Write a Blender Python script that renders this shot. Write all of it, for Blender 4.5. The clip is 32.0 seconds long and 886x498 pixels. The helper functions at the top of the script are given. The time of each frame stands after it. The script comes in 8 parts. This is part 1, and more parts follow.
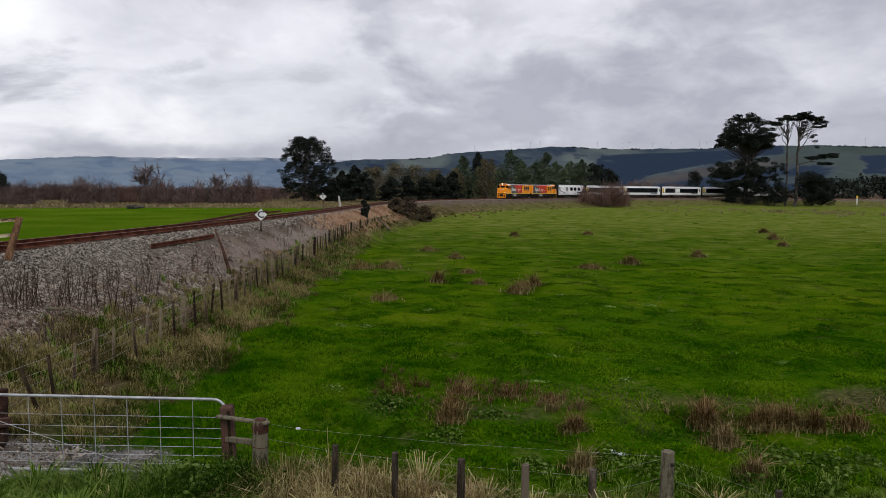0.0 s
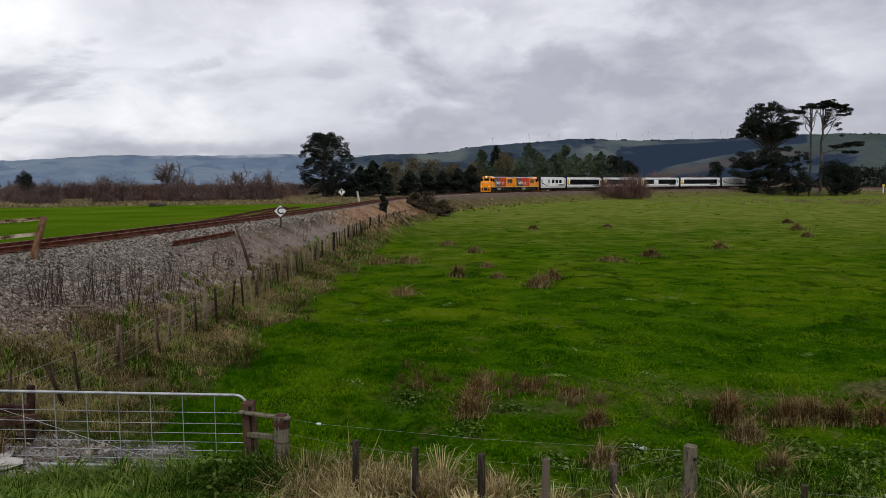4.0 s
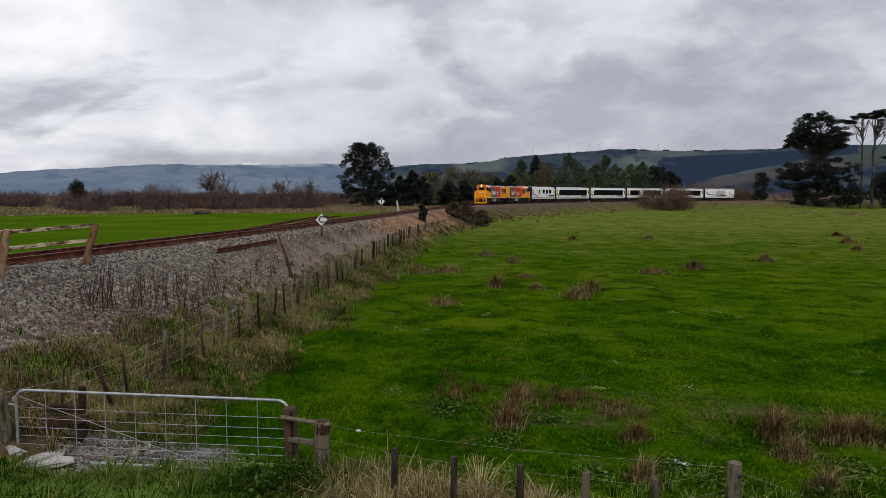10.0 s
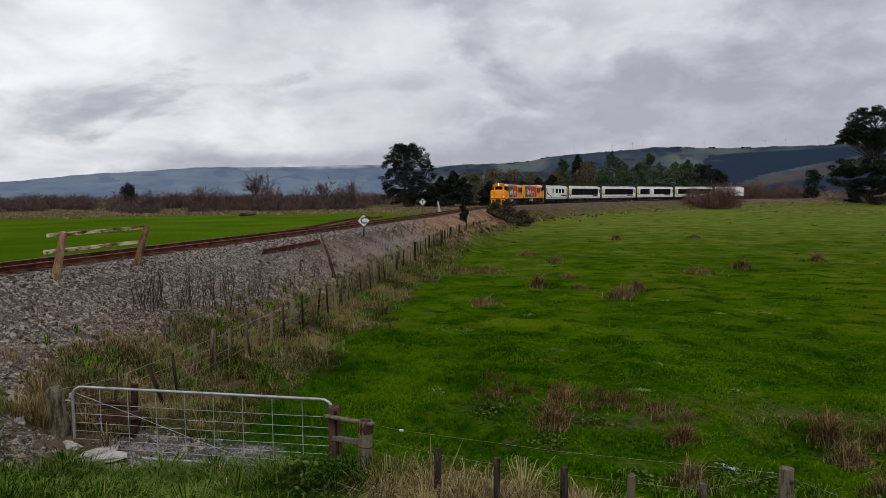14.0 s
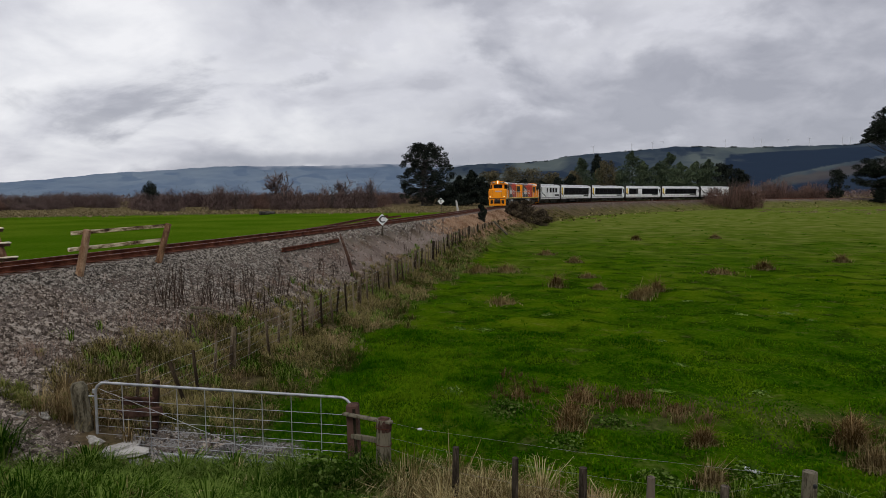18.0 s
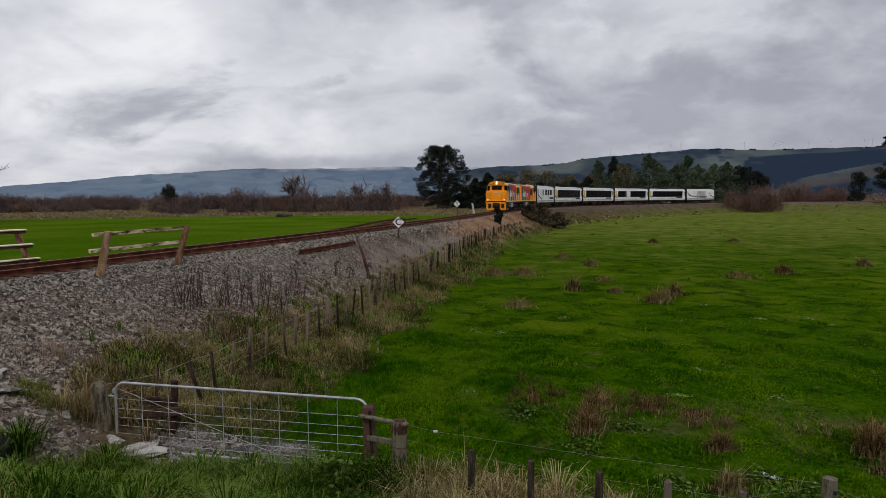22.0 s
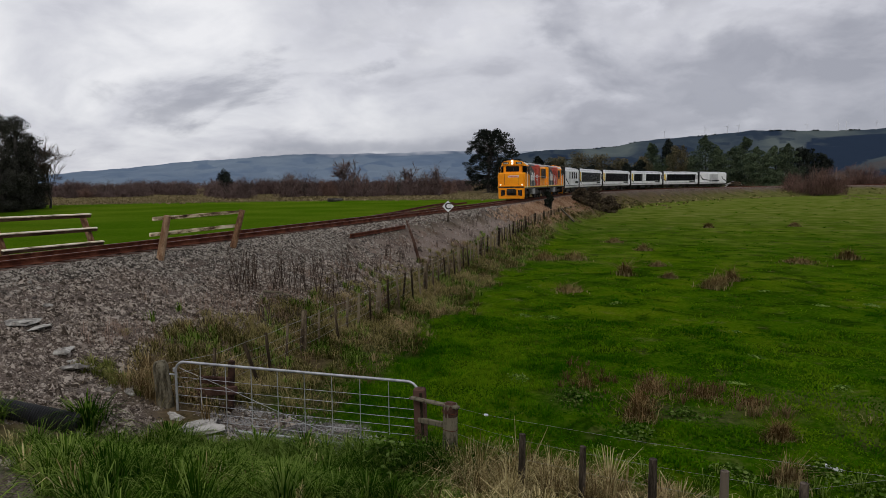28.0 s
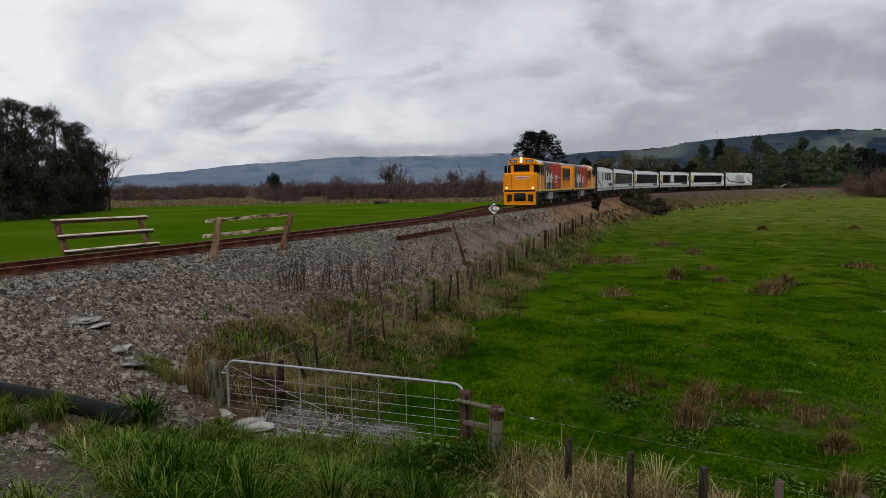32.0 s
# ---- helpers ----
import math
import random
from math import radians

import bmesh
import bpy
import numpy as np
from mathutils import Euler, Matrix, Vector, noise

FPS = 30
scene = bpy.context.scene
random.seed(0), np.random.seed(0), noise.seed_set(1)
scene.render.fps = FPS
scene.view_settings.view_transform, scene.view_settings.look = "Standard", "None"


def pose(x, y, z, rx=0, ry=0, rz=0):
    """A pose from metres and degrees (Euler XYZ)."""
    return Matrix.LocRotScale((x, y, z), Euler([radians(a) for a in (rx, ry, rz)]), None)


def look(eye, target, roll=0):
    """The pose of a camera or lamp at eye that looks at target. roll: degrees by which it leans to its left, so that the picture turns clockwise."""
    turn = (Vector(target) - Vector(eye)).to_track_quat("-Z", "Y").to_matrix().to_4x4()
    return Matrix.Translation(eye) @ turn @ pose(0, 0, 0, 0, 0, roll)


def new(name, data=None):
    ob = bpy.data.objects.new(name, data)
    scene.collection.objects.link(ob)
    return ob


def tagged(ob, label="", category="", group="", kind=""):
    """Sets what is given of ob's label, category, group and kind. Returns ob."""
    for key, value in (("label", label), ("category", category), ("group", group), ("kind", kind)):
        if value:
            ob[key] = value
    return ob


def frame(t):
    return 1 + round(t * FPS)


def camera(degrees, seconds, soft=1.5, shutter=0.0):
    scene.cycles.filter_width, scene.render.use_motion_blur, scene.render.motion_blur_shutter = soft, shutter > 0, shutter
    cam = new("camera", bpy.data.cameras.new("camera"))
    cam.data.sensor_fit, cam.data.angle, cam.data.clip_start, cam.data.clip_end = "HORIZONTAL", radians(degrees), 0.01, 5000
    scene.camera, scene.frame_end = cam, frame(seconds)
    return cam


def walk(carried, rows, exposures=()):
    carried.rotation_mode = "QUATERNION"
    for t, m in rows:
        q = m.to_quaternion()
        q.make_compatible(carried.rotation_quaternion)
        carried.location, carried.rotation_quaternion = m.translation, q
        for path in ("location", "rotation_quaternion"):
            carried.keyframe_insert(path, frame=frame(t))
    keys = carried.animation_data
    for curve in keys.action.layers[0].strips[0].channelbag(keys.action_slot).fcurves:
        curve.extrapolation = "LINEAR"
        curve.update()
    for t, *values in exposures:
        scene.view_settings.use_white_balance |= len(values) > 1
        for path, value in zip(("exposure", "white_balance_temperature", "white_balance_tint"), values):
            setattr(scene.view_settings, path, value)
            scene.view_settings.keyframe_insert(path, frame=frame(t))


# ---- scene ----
cam = camera(66.05, 32.0, soft=0.75)
PATH = [
    (0, 0, 0.017, 1.645, 85.14, -0.36, 0.017),
    (0.5, 0.018, 0.017, 1.644, 85.119, 0.147, 0.172),
    (1, 0.019, 0.017, 1.644, 85.311, 0.164, 0.021),
    (1.5, 0.025, 0.02, 1.65, 85.177, 0.233, 0.053),
    (2, 0.021, 0.013, 1.648, 85.229, 0.177, 0.022),
    (2.5, 0.017, 0.025, 1.643, 84.871, 0.235, 0.373),
    (3, 0.015, 0.021, 1.647, 84.825, 0.294, 0.619),
    (3.5, 0.015, 0.028, 1.646, 84.602, 0.398, 1.083),
    (4, 0.011, 0.044, 1.65, 84.647, 0.382, 1.557),
    (4.5, 0.004, 0.022, 1.644, 84.673, 0.107, 1.841),
    (6.5, -0.01, 0.02, 1.643, 84.831, -0.169, 2.84),
    (7, -0.007, 0.024, 1.645, 84.911, -0.244, 2.976),
    (7.5, -0.013, 0.02, 1.649, 84.937, -0.101, 3.541),
    (8, -0.008, 0.005, 1.653, 85.278, -0.034, 3.959),
    (8.5, -0.007, 0.004, 1.65, 85.489, -0.002, 3.738),
    (9, -0.015, -0.028, 1.647, 85.402, 0.118, 4.165),
    (9.5, -0.011, 0.002, 1.652, 85.472, 0.188, 4.621),
    (10, -0.017, -0.003, 1.652, 85.483, 0.062, 4.813),
    (10.5, -0.021, -0.001, 1.654, 85.469, 0.079, 5.607),
    (11, -0.027, 0.002, 1.654, 85.416, 0.039, 5.879),
    (11.5, -0.026, -0.005, 1.648, 85.251, 0.373, 6.33),
    (12, -0.026, -0.001, 1.65, 85.303, 0.408, 6.48),
    (12.5, -0.032, 0, 1.654, 85.156, 0.564, 7.206),
    (13, -0.035, 0, 1.654, 85.46, 0.606, 7.634),
    (13.5, -0.037, 0.024, 1.654, 85.413, 0.611, 7.959),
    (14, -0.033, -0.007, 1.656, 85.523, 0.497, 8.232),
    (14.5, -0.04, -0.003, 1.65, 85.387, 0.483, 8.199),
    (16.5, -0.039, 0, 1.65, 85.105, 0.622, 9.077),
    (17, -0.046, 0.003, 1.65, 85.185, 0.454, 9.555),
    (17.5, -0.043, 0.001, 1.653, 85.3, 0.51, 9.689),
    (18, -0.045, -0.002, 1.652, 85.474, 0.381, 9.766),
    (18.5, -0.041, -0, 1.651, 85.591, 0.355, 9.717),
    (19, -0.043, -0.004, 1.651, 85.714, 0.212, 9.838),
    (19.5, -0.049, -0.009, 1.653, 85.719, 0.29, 10.14),
    (20, -0.039, -0.02, 1.649, 85.861, 0.324, 10.317),
    (20.5, -0.041, -0.022, 1.648, 85.806, 0.297, 10.708),
    (21, -0.039, -0.024, 1.652, 85.727, 0.418, 10.952),
    (21.5, -0.037, -0.018, 1.648, 85.815, 0.336, 10.98),
    (22, -0.046, -0.02, 1.654, 85.696, 0.32, 11.111),
    (22.5, -0.041, -0.021, 1.645, 85.636, 0.307, 11.372),
    (23, -0.042, -0.012, 1.646, 85.259, 0.178, 11.674),
    (23.5, -0.048, -0.012, 1.646, 85.197, 0.03, 11.698),
    (24, -0.043, -0.012, 1.65, 85.188, 0.098, 11.954),
    (24.5, -0.05, -0.004, 1.643, 84.922, 0.116, 12.277),
    (25, -0.052, -0.005, 1.648, 84.813, 0.303, 12.731),
    (25.5, -0.054, -0.009, 1.646, 84.899, 0.385, 13.289),
    (27.5, -0.067, -0.004, 1.639, 84.652, 0.251, 14.835),
    (28, -0.077, 0.001, 1.64, 84.426, 0.549, 15.236),
    (28.5, -0.073, -0.004, 1.642, 84.87, 0.487, 15.901),
    (29, -0.078, -0.003, 1.65, 84.544, 0.499, 16.436),
    (29.5, -0.078, -0.002, 1.641, 84.483, 0.517, 17.209),
    (30, -0.074, -0.015, 1.647, 84.603, 0.387, 17.811),
    (30.5, -0.075, -0.019, 1.651, 84.52, 0.395, 17.964),
    (31, -0.082, -0.019, 1.646, 84.617, 0.547, 18.234),
    (31.5, -0.075, -0.003, 1.646, 84.467, 0.623, 18.923),
    (32, -0.082, -0.019, 1.646, 84.647, 0.697, 19.066),
]
walk(cam, [(t, pose(*row)) for t, *row in PATH], [(0, 0.06), (8, 0.0), (14, -0.1), (20, -0.2), (32, -0.24)])
# ---- light ----
world = bpy.data.worlds.new("overcast_sky")
scene.world = world
world.use_nodes = True


def build_world(strength=1.0):
    nt = world.node_tree
    nt.nodes.clear()
    N, L = nt.nodes.new, nt.links.new
    out, bg = N("ShaderNodeOutputWorld"), N("ShaderNodeBackground")
    sky = N("ShaderNodeTexSky")
    sky.sky_type, sky.sun_disc = "NISHITA", False
    sky.sun_elevation, sky.sun_rotation = radians(43), radians(165)
    tc = N("ShaderNodeTexCoord")
    sep = N("ShaderNodeSeparateXYZ"); L(tc.outputs["Generated"], sep.inputs[0])

    def calc(op, a, b, c=None):
        m = N("ShaderNodeMath"); m.operation = op
        for k, v in enumerate((a, b, c)):
            if isinstance(v, (int, float)):
                m.inputs[k].default_value = v
            elif v is not None:
                L(v, m.inputs[k])
        return m.outputs[0]

    def soft(v, lo, hi, a=0.0, b=1.0):
        m = N("ShaderNodeMapRange"); m.interpolation_type = "SMOOTHSTEP"
        for k, w in enumerate((lo, hi, a, b)):
            m.inputs[k + 1].default_value = w
        L(v, m.inputs[0])
        return m.outputs[0]
    # the clouds lie on a level deck, so they close up towards the horizon
    deck = N("ShaderNodeVectorMath"); deck.operation = "SCALE"
    L(tc.outputs["Generated"], deck.inputs[0])
    L(calc("DIVIDE", 1.0, calc("MAXIMUM", calc("ADD", sep.outputs[2], 0.42), 0.25)), deck.inputs[3])

    def cloud(scale, detail, rough, shift, warp):
        m = N("ShaderNodeVectorMath"); m.operation = "ADD"; m.inputs[1].default_value = shift
        L(deck.outputs[0], m.inputs[0])
        n = N("ShaderNodeTexNoise"); n.noise_dimensions = "3D"
        n.inputs["Scale"].default_value, n.inputs["Detail"].default_value = scale, detail
        n.inputs["Roughness"].default_value, n.inputs["Distortion"].default_value = rough, warp
        L(m.outputs[0], n.inputs["Vector"])
        return n.outputs["Fac"]

    def tones(fac, *stops):
        r = N("ShaderNodeValToRGB")
        e = r.color_ramp.elements
        e[0].position, e[0].color = stops[0][0], (*stops[0][1], 1)
        e[1].position, e[1].color = stops[-1][0], (*stops[-1][1], 1)
        for q, c in stops[1:-1]:
            k = e.new(q); k.color = (*c, 1)
        L(fac, r.inputs[0])
        return r.outputs[0]

    def over(fac, a, c):
        x = N("ShaderNodeMix"); x.data_type = "RGBA"
        L(fac, x.inputs[0]); L(a, x.inputs[6]); L(c, x.inputs[7])
        return x.outputs[2]
    broad, billow, wisp = cloud(1.15, 6, 0.50, (3.1, 1.7, 0.0), 0.2), cloud(2.9, 9, 0.52, (7.3, 2.2, 0.4), 0.35), cloud(5.6, 8, 0.56, (1.3, 9.2, 2.0), 0.3)
    # thinner and brighter towards the hidden sun
    dot = N("ShaderNodeVectorMath"); dot.operation = "DOT_PRODUCT"; dot.inputs[1].default_value = (-0.88, 0.12, 0.46)
    L(tc.outputs["Generated"], dot.inputs[0])
    sunny = calc("MULTIPLY_ADD", dot.outputs["Value"], 0.08, soft(dot.outputs["Value"], 0.55, 0.85, 0.0, 0.125))
    high = tones(calc("ADD", billow, sunny), (0.40, (0.52, 0.525, 0.585)), (0.51, (0.68, 0.685, 0.745)), (0.60, (0.80, 0.805, 0.85)), (0.70, (0.93, 0.93, 0.96)))
    grey = tones(calc("MULTIPLY_ADD", wisp, 0.5, calc("MULTIPLY", billow, 0.5)), (0.41, (0.35, 0.355, 0.415)), (0.50, (0.48, 0.485, 0.55)), (0.59, (0.68, 0.685, 0.75)))
    cover = calc("SUBTRACT", calc("MULTIPLY_ADD", broad, 0.62, calc("MULTIPLY", billow, 0.38)), sunny)
    edge = calc("MULTIPLY_ADD", wisp, 0.22, calc("SUBTRACT", cover, 0.11))
    lit = over(calc("MULTIPLY", soft(edge, 0.43, 0.54), 0.86), high, grey)
    # lower scud, darker, with firm edges
    scud = cloud(1.9, 9, 0.53, (12.4, 5.5, 1.0), 0.3)
    low = tones(calc("MULTIPLY_ADD", scud, 0.5, calc("MULTIPLY", wisp, 0.5)), (0.45, (0.56, 0.565, 0.63)), (0.60, (0.33, 0.34, 0.40)))
    deckcol = over(calc("MULTIPLY", soft(calc("SUBTRACT", scud, sunny), 0.465, 0.565), 0.74), lit, low)
    # dull distance below the deck, away from the sun
    far = calc("MULTIPLY", soft(sep.outputs[2], 0.03, 0.16, 0.6, 0.0), soft(dot.outputs["Value"], 0.25, 0.60, 1.0, 0.08))
    murk = N("ShaderNodeRGB"); murk.outputs[0].default_value = (0.36, 0.375, 0.44, 1)
    deckcol = over(far, deckcol, murk.outputs[0])
    # thin veil of clear sky mixed in
    thin = N("ShaderNodeMix"); thin.data_type = "RGBA"; thin.blend_type = "MIX"; thin.inputs[0].default_value = 0.95
    sk = N("ShaderNodeVectorMath"); sk.operation = "SCALE"; sk.inputs[3].default_value = 0.08
    L(sky.outputs[0], sk.inputs[0])
    L(sk.outputs[0], thin.inputs[6]); L(deckcol, thin.inputs[7])
    L(thin.outputs[2], bg.inputs[0])
    bg.inputs[1].default_value = strength
    L(bg.outputs[0], out.inputs[0])


build_world(1.1)
sun = new("sun", bpy.data.lights.new("sun", "SUN"))
sun.data.energy, sun.data.angle, sun.data.color = 1.0, radians(25), (1.0, 0.97, 0.92)
sun.matrix_world = look((70, -260, 250), (0, 0, 0))

# ---- materials ----


def mat(name, cols, scale=4.0, rough=0.85, metal=0.0, bump=0.0, fine=40.0, vary=0.0, island=False, detail=5.0, spec=None, stretch=(1, 1, 1)):
    """Two- or three-tone surface: broad patches and fine grain, in object space at real size. vary: change from piece to piece."""
    m = bpy.data.materials.new(name)
    m.use_nodes = True
    nt = m.node_tree
    N, L = nt.nodes.new, nt.links.new
    b = nt.nodes["Principled BSDF"]
    b.inputs["Roughness"].default_value, b.inputs["Metallic"].default_value = rough, metal
    if spec is None and rough > 0.8:
        spec = 0.15
    if spec is not None:
        b.inputs["Specular IOR Level"].default_value = spec
    tc = N("ShaderNodeTexCoord")
    mp = N("ShaderNodeMapping"); mp.inputs["Scale"].default_value = stretch
    L(tc.outputs["Object"], mp.inputs[0])
    n1, n2 = N("ShaderNodeTexNoise"), N("ShaderNodeTexNoise")
    for n, s in ((n1, scale), (n2, fine)):
        n.inputs["Scale"].default_value, n.inputs["Detail"].default_value = s, detail
        L(mp.outputs[0], n.inputs["Vector"])
    add = N("ShaderNodeMath"); add.operation = "MULTIPLY_ADD"; add.inputs[1].default_value = 0.45
    L(n2.outputs["Fac"], add.inputs[0]); L(n1.outputs["Fac"], add.inputs[2])
    sub = N("ShaderNodeMath"); sub.operation = "SUBTRACT"; sub.inputs[1].default_value = 0.225
    L(add.outputs[0], sub.inputs[0])
    fac = sub.outputs[0]
    if vary:
        src = N("ShaderNodeNewGeometry").outputs["Random Per Island"] if island else N("ShaderNodeObjectInfo").outputs["Random"]
        v = N("ShaderNodeMath"); v.operation = "MULTIPLY_ADD"; v.inputs[1].default_value = vary
        L(src, v.inputs[0]); L(fac, v.inputs[2])
        w = N("ShaderNodeMath"); w.operation = "SUBTRACT"; w.inputs[1].default_value = vary / 2
        L(v.outputs[0], w.inputs[0])
        fac = w.outputs[0]
    ramp = N("ShaderNodeValToRGB")
    e = ramp.color_ramp.elements
    e[0].position, e[1].position = 0.35, 0.65
    e[0].color, e[1].color = (*cols[0], 1), (*cols[-1], 1)
    for i, c in enumerate(cols[1:-1]):
        k = e.new(0.35 + 0.30 * (i + 1) / (len(cols) - 1)); k.color = (*c, 1)
    L(fac, ramp.inputs[0])
    L(ramp.outputs[0], b.inputs["Base Color"])
    if bump:
        bn = N("ShaderNodeBump"); bn.inputs["Strength"].default_value, bn.inputs["Distance"].default_value = 0.7, bump
        L(n2.outputs["Fac"], bn.inputs["Height"]); L(bn.outputs[0], b.inputs["Normal"])
    return m


def glow(name, col, strength):
    m = bpy.data.materials.new(name)
    m.use_nodes = True
    b = m.node_tree.nodes["Principled BSDF"]
    b.inputs["Base Color"].default_value = (*col, 1)
    b.inputs["Emission Color"].default_value = (*col, 1)
    b.inputs["Emission Strength"].default_value = strength
    return m


def leafy(name, cols, vary=0.5, rough=0.7, thin=0.0):
    """Foliage; thin: share of light that passes through a blade."""
    m = mat(name, cols, 0.5, rough, 0, 0, 3.0, vary, True, 2.0, 0.0)
    if thin:
        nt = m.node_tree
        b, out = nt.nodes["Principled BSDF"], nt.nodes["Material Output"]
        tr, mx = nt.nodes.new("ShaderNodeBsdfTranslucent"), nt.nodes.new("ShaderNodeMixShader")
        mx.inputs[0].default_value = thin
        nt.links.new(b.inputs["Base Color"].links[0].from_socket, tr.inputs[0])
        nt.links.new(b.outputs[0], mx.inputs[1]); nt.links.new(tr.outputs[0], mx.inputs[2])
        nt.links.new(mx.outputs[0], out.inputs[0])
    return m


M_STEEL = mat("galvanised_steel", [(0.30, 0.31, 0.32), (0.42, 0.43, 0.44), (0.5, 0.51, 0.52)], 6, 0.45, 0.6, 0.0008, 90)
M_WIRE = mat("fence_wire", [(0.20, 0.19, 0.175), (0.38, 0.37, 0.35)], 8, 0.5, 0.3)
M_POST = mat("weathered_post_wood", [(0.020, 0.016, 0.009), (0.070, 0.060, 0.038), (0.17, 0.15, 0.105)], 5, 0.95, 0, 0.008, 40, 0.3, stretch=(3, 3, 0.5))
M_POSTDARK = mat("dark_damp_post_wood", [(0.022, 0.017, 0.012), (0.062, 0.048, 0.036), (0.15, 0.122, 0.092)], 3, 0.95, 0, 0.006, 30, 0.3, stretch=(3, 3, 0.5))
M_ROTTEN = mat("rotten_red_brown_wood", [(0.022, 0.012, 0.009), (0.055, 0.028, 0.020), (0.10, 0.056, 0.042)], 4, 0.95, 0, 0.006, 30, 0.3)
M_RUST = mat("rusty_rail_steel", [(0.052, 0.015, 0.008), (0.098, 0.030, 0.015), (0.15, 0.055, 0.030)], 3, 0.9, 0.0, 0.003, 40)
M_RAILHEAD = mat("worn_rail_head", [(0.10, 0.052, 0.036), (0.17, 0.105, 0.08)], 5, 0.5, 0.4, 0.0, 60)
M_SLEEPER = mat("rust_stained_sleeper_wood", [(0.045, 0.022, 0.015), (0.09, 0.05, 0.035), (0.14, 0.09, 0.07)], 4, 0.95, 0, 0.008, 30, 0.3)
M_STONE = mat("ballast_stone", [(0.044, 0.037, 0.030), (0.130, 0.111, 0.091), (0.212, 0.186, 0.155), (0.35, 0.315, 0.268)], 9.0, 0.92, 0, 0.004, 60, 0.48, True)
M_RUBBLE = mat("dirty_brown_rubble", [(0.045, 0.034, 0.025), (0.142, 0.113, 0.089), (0.225, 0.184, 0.149), (0.38, 0.33, 0.275)], 8.0, 0.95, 0, 0.004, 50, 0.46, True)
M_FLAKED = mat("bare_rail_with_flaking_paint", [(0.035, 0.018, 0.010), (0.085, 0.045, 0.024), (0.30, 0.21, 0.115), (0.70, 0.58, 0.36), (0.82, 0.72, 0.50)], 2.4, 0.85, 0, 0.003, 24, 0.1, stretch=(1, 0.8, 3))
M_BOARDSHADE = mat("board_shade_brown", [(0.030, 0.016, 0.009), (0.065, 0.036, 0.02), (0.12, 0.075, 0.045)], 3, 0.9, 0, 0.003, 24, 0.2, stretch=(1, 0.5, 2))
M_BATTEN = mat("grey_brown_fence_batten", [(0.022, 0.015, 0.009), (0.072, 0.052, 0.032), (0.20, 0.16, 0.105)], 3, 0.95, 0, 0.005, 30, 0.55, stretch=(3, 3, 0.5))
M_ORANGEGRASS = leafy("orange_brown_dead_grass", [(0.30, 0.18, 0.11), (0.46, 0.30, 0.19), (0.58, 0.42, 0.29)], 0.3, 0.7, 0.4)
M_DITCH = leafy("dark_dead_growth", [(0.055, 0.034, 0.013), (0.115, 0.074, 0.032), (0.20, 0.14, 0.07)], 0.4, 0.7, 0.3)
M_RUSSET = leafy("russet_dead_stems", [(0.15, 0.095, 0.068), (0.26, 0.172, 0.128), (0.38, 0.28, 0.22)], 0.4, 0.7, 0.35)
M_PALESTONE = mat("pale_drive_gravel", [(0.07, 0.065, 0.060), (0.17, 0.162, 0.152), (0.32, 0.307, 0.29)], 2.0, 0.92, 0, 0.004, 40, 0.4, True)
M_PAINTED = mat("worn_cream_paint", [(0.10, 0.06, 0.03), (0.68, 0.58, 0.38), (0.82, 0.74, 0.53), (0.88, 0.82, 0.64)], 2.6, 0.7, 0, 0.002, 24, 0.06, stretch=(1, 0.6, 3))
M_BARPOST = mat("brown_barrier_post", [(0.10, 0.048, 0.024), (0.25, 0.145, 0.082), (0.42, 0.285, 0.18)], 3, 0.9, 0, 0.004, 30, 0.2, stretch=(2, 2, 0.6))
M_SIGNWHITE = mat("sign_white", [(0.66, 0.66, 0.64), (0.78, 0.78, 0.76)], 3, 0.6)
M_BLACK = mat("sign_black", [(0.012, 0.012, 0.012), (0.02, 0.02, 0.02)], 5, 0.6)
M_PIPE = mat("black_culvert_plastic", [(0.006, 0.006, 0.007), (0.014, 0.014, 0.016)], 4, 0.5, 0, 0.001)
M_BARK = mat("dark_bark", [(0.024, 0.021, 0.019), (0.055, 0.049, 0.044), (0.10, 0.09, 0.08)], 1.5, 0.95, 0, 0.02, 12, stretch=(1, 1, 0.4))
M_PINE = leafy("dark_pine_needles", [(0.011, 0.0145, 0.0125), (0.020, 0.025, 0.020), (0.036, 0.043, 0.033)], 0.35)
M_CONIFER = leafy("conifer_green", [(0.034, 0.050, 0.030), (0.060, 0.082, 0.047), (0.095, 0.120, 0.070)], 0.3, 0.7, 0.2)
M_POPLAR = leafy("pale_poplar_green", [(0.044, 0.064, 0.036), (0.088, 0.118, 0.066), (0.125, 0.158, 0.09)], 0.3, 0.7, 0.2)
M_OLIVE = leafy("olive_willow_leaves", [(0.045, 0.042, 0.024), (0.090, 0.080, 0.045), (0.155, 0.132, 0.072)])
M_EUCA = leafy("eucalyptus_leaves", [(0.022, 0.023, 0.018), (0.046, 0.046, 0.036), (0.085, 0.083, 0.068)], 0.4)
M_GORSE = leafy("dark_gorse", [(0.035, 0.028, 0.020), (0.08, 0.06, 0.042), (0.14, 0.11, 0.07)])
M_TWIG = leafy("bare_brown_twigs", [(0.070, 0.047, 0.042), (0.135, 0.094, 0.084), (0.21, 0.155, 0.14)])
M_TWIGDARK = leafy("dark_maroon_twigs", [(0.050, 0.032, 0.030), (0.095, 0.064, 0.058), (0.15, 0.108, 0.098)])
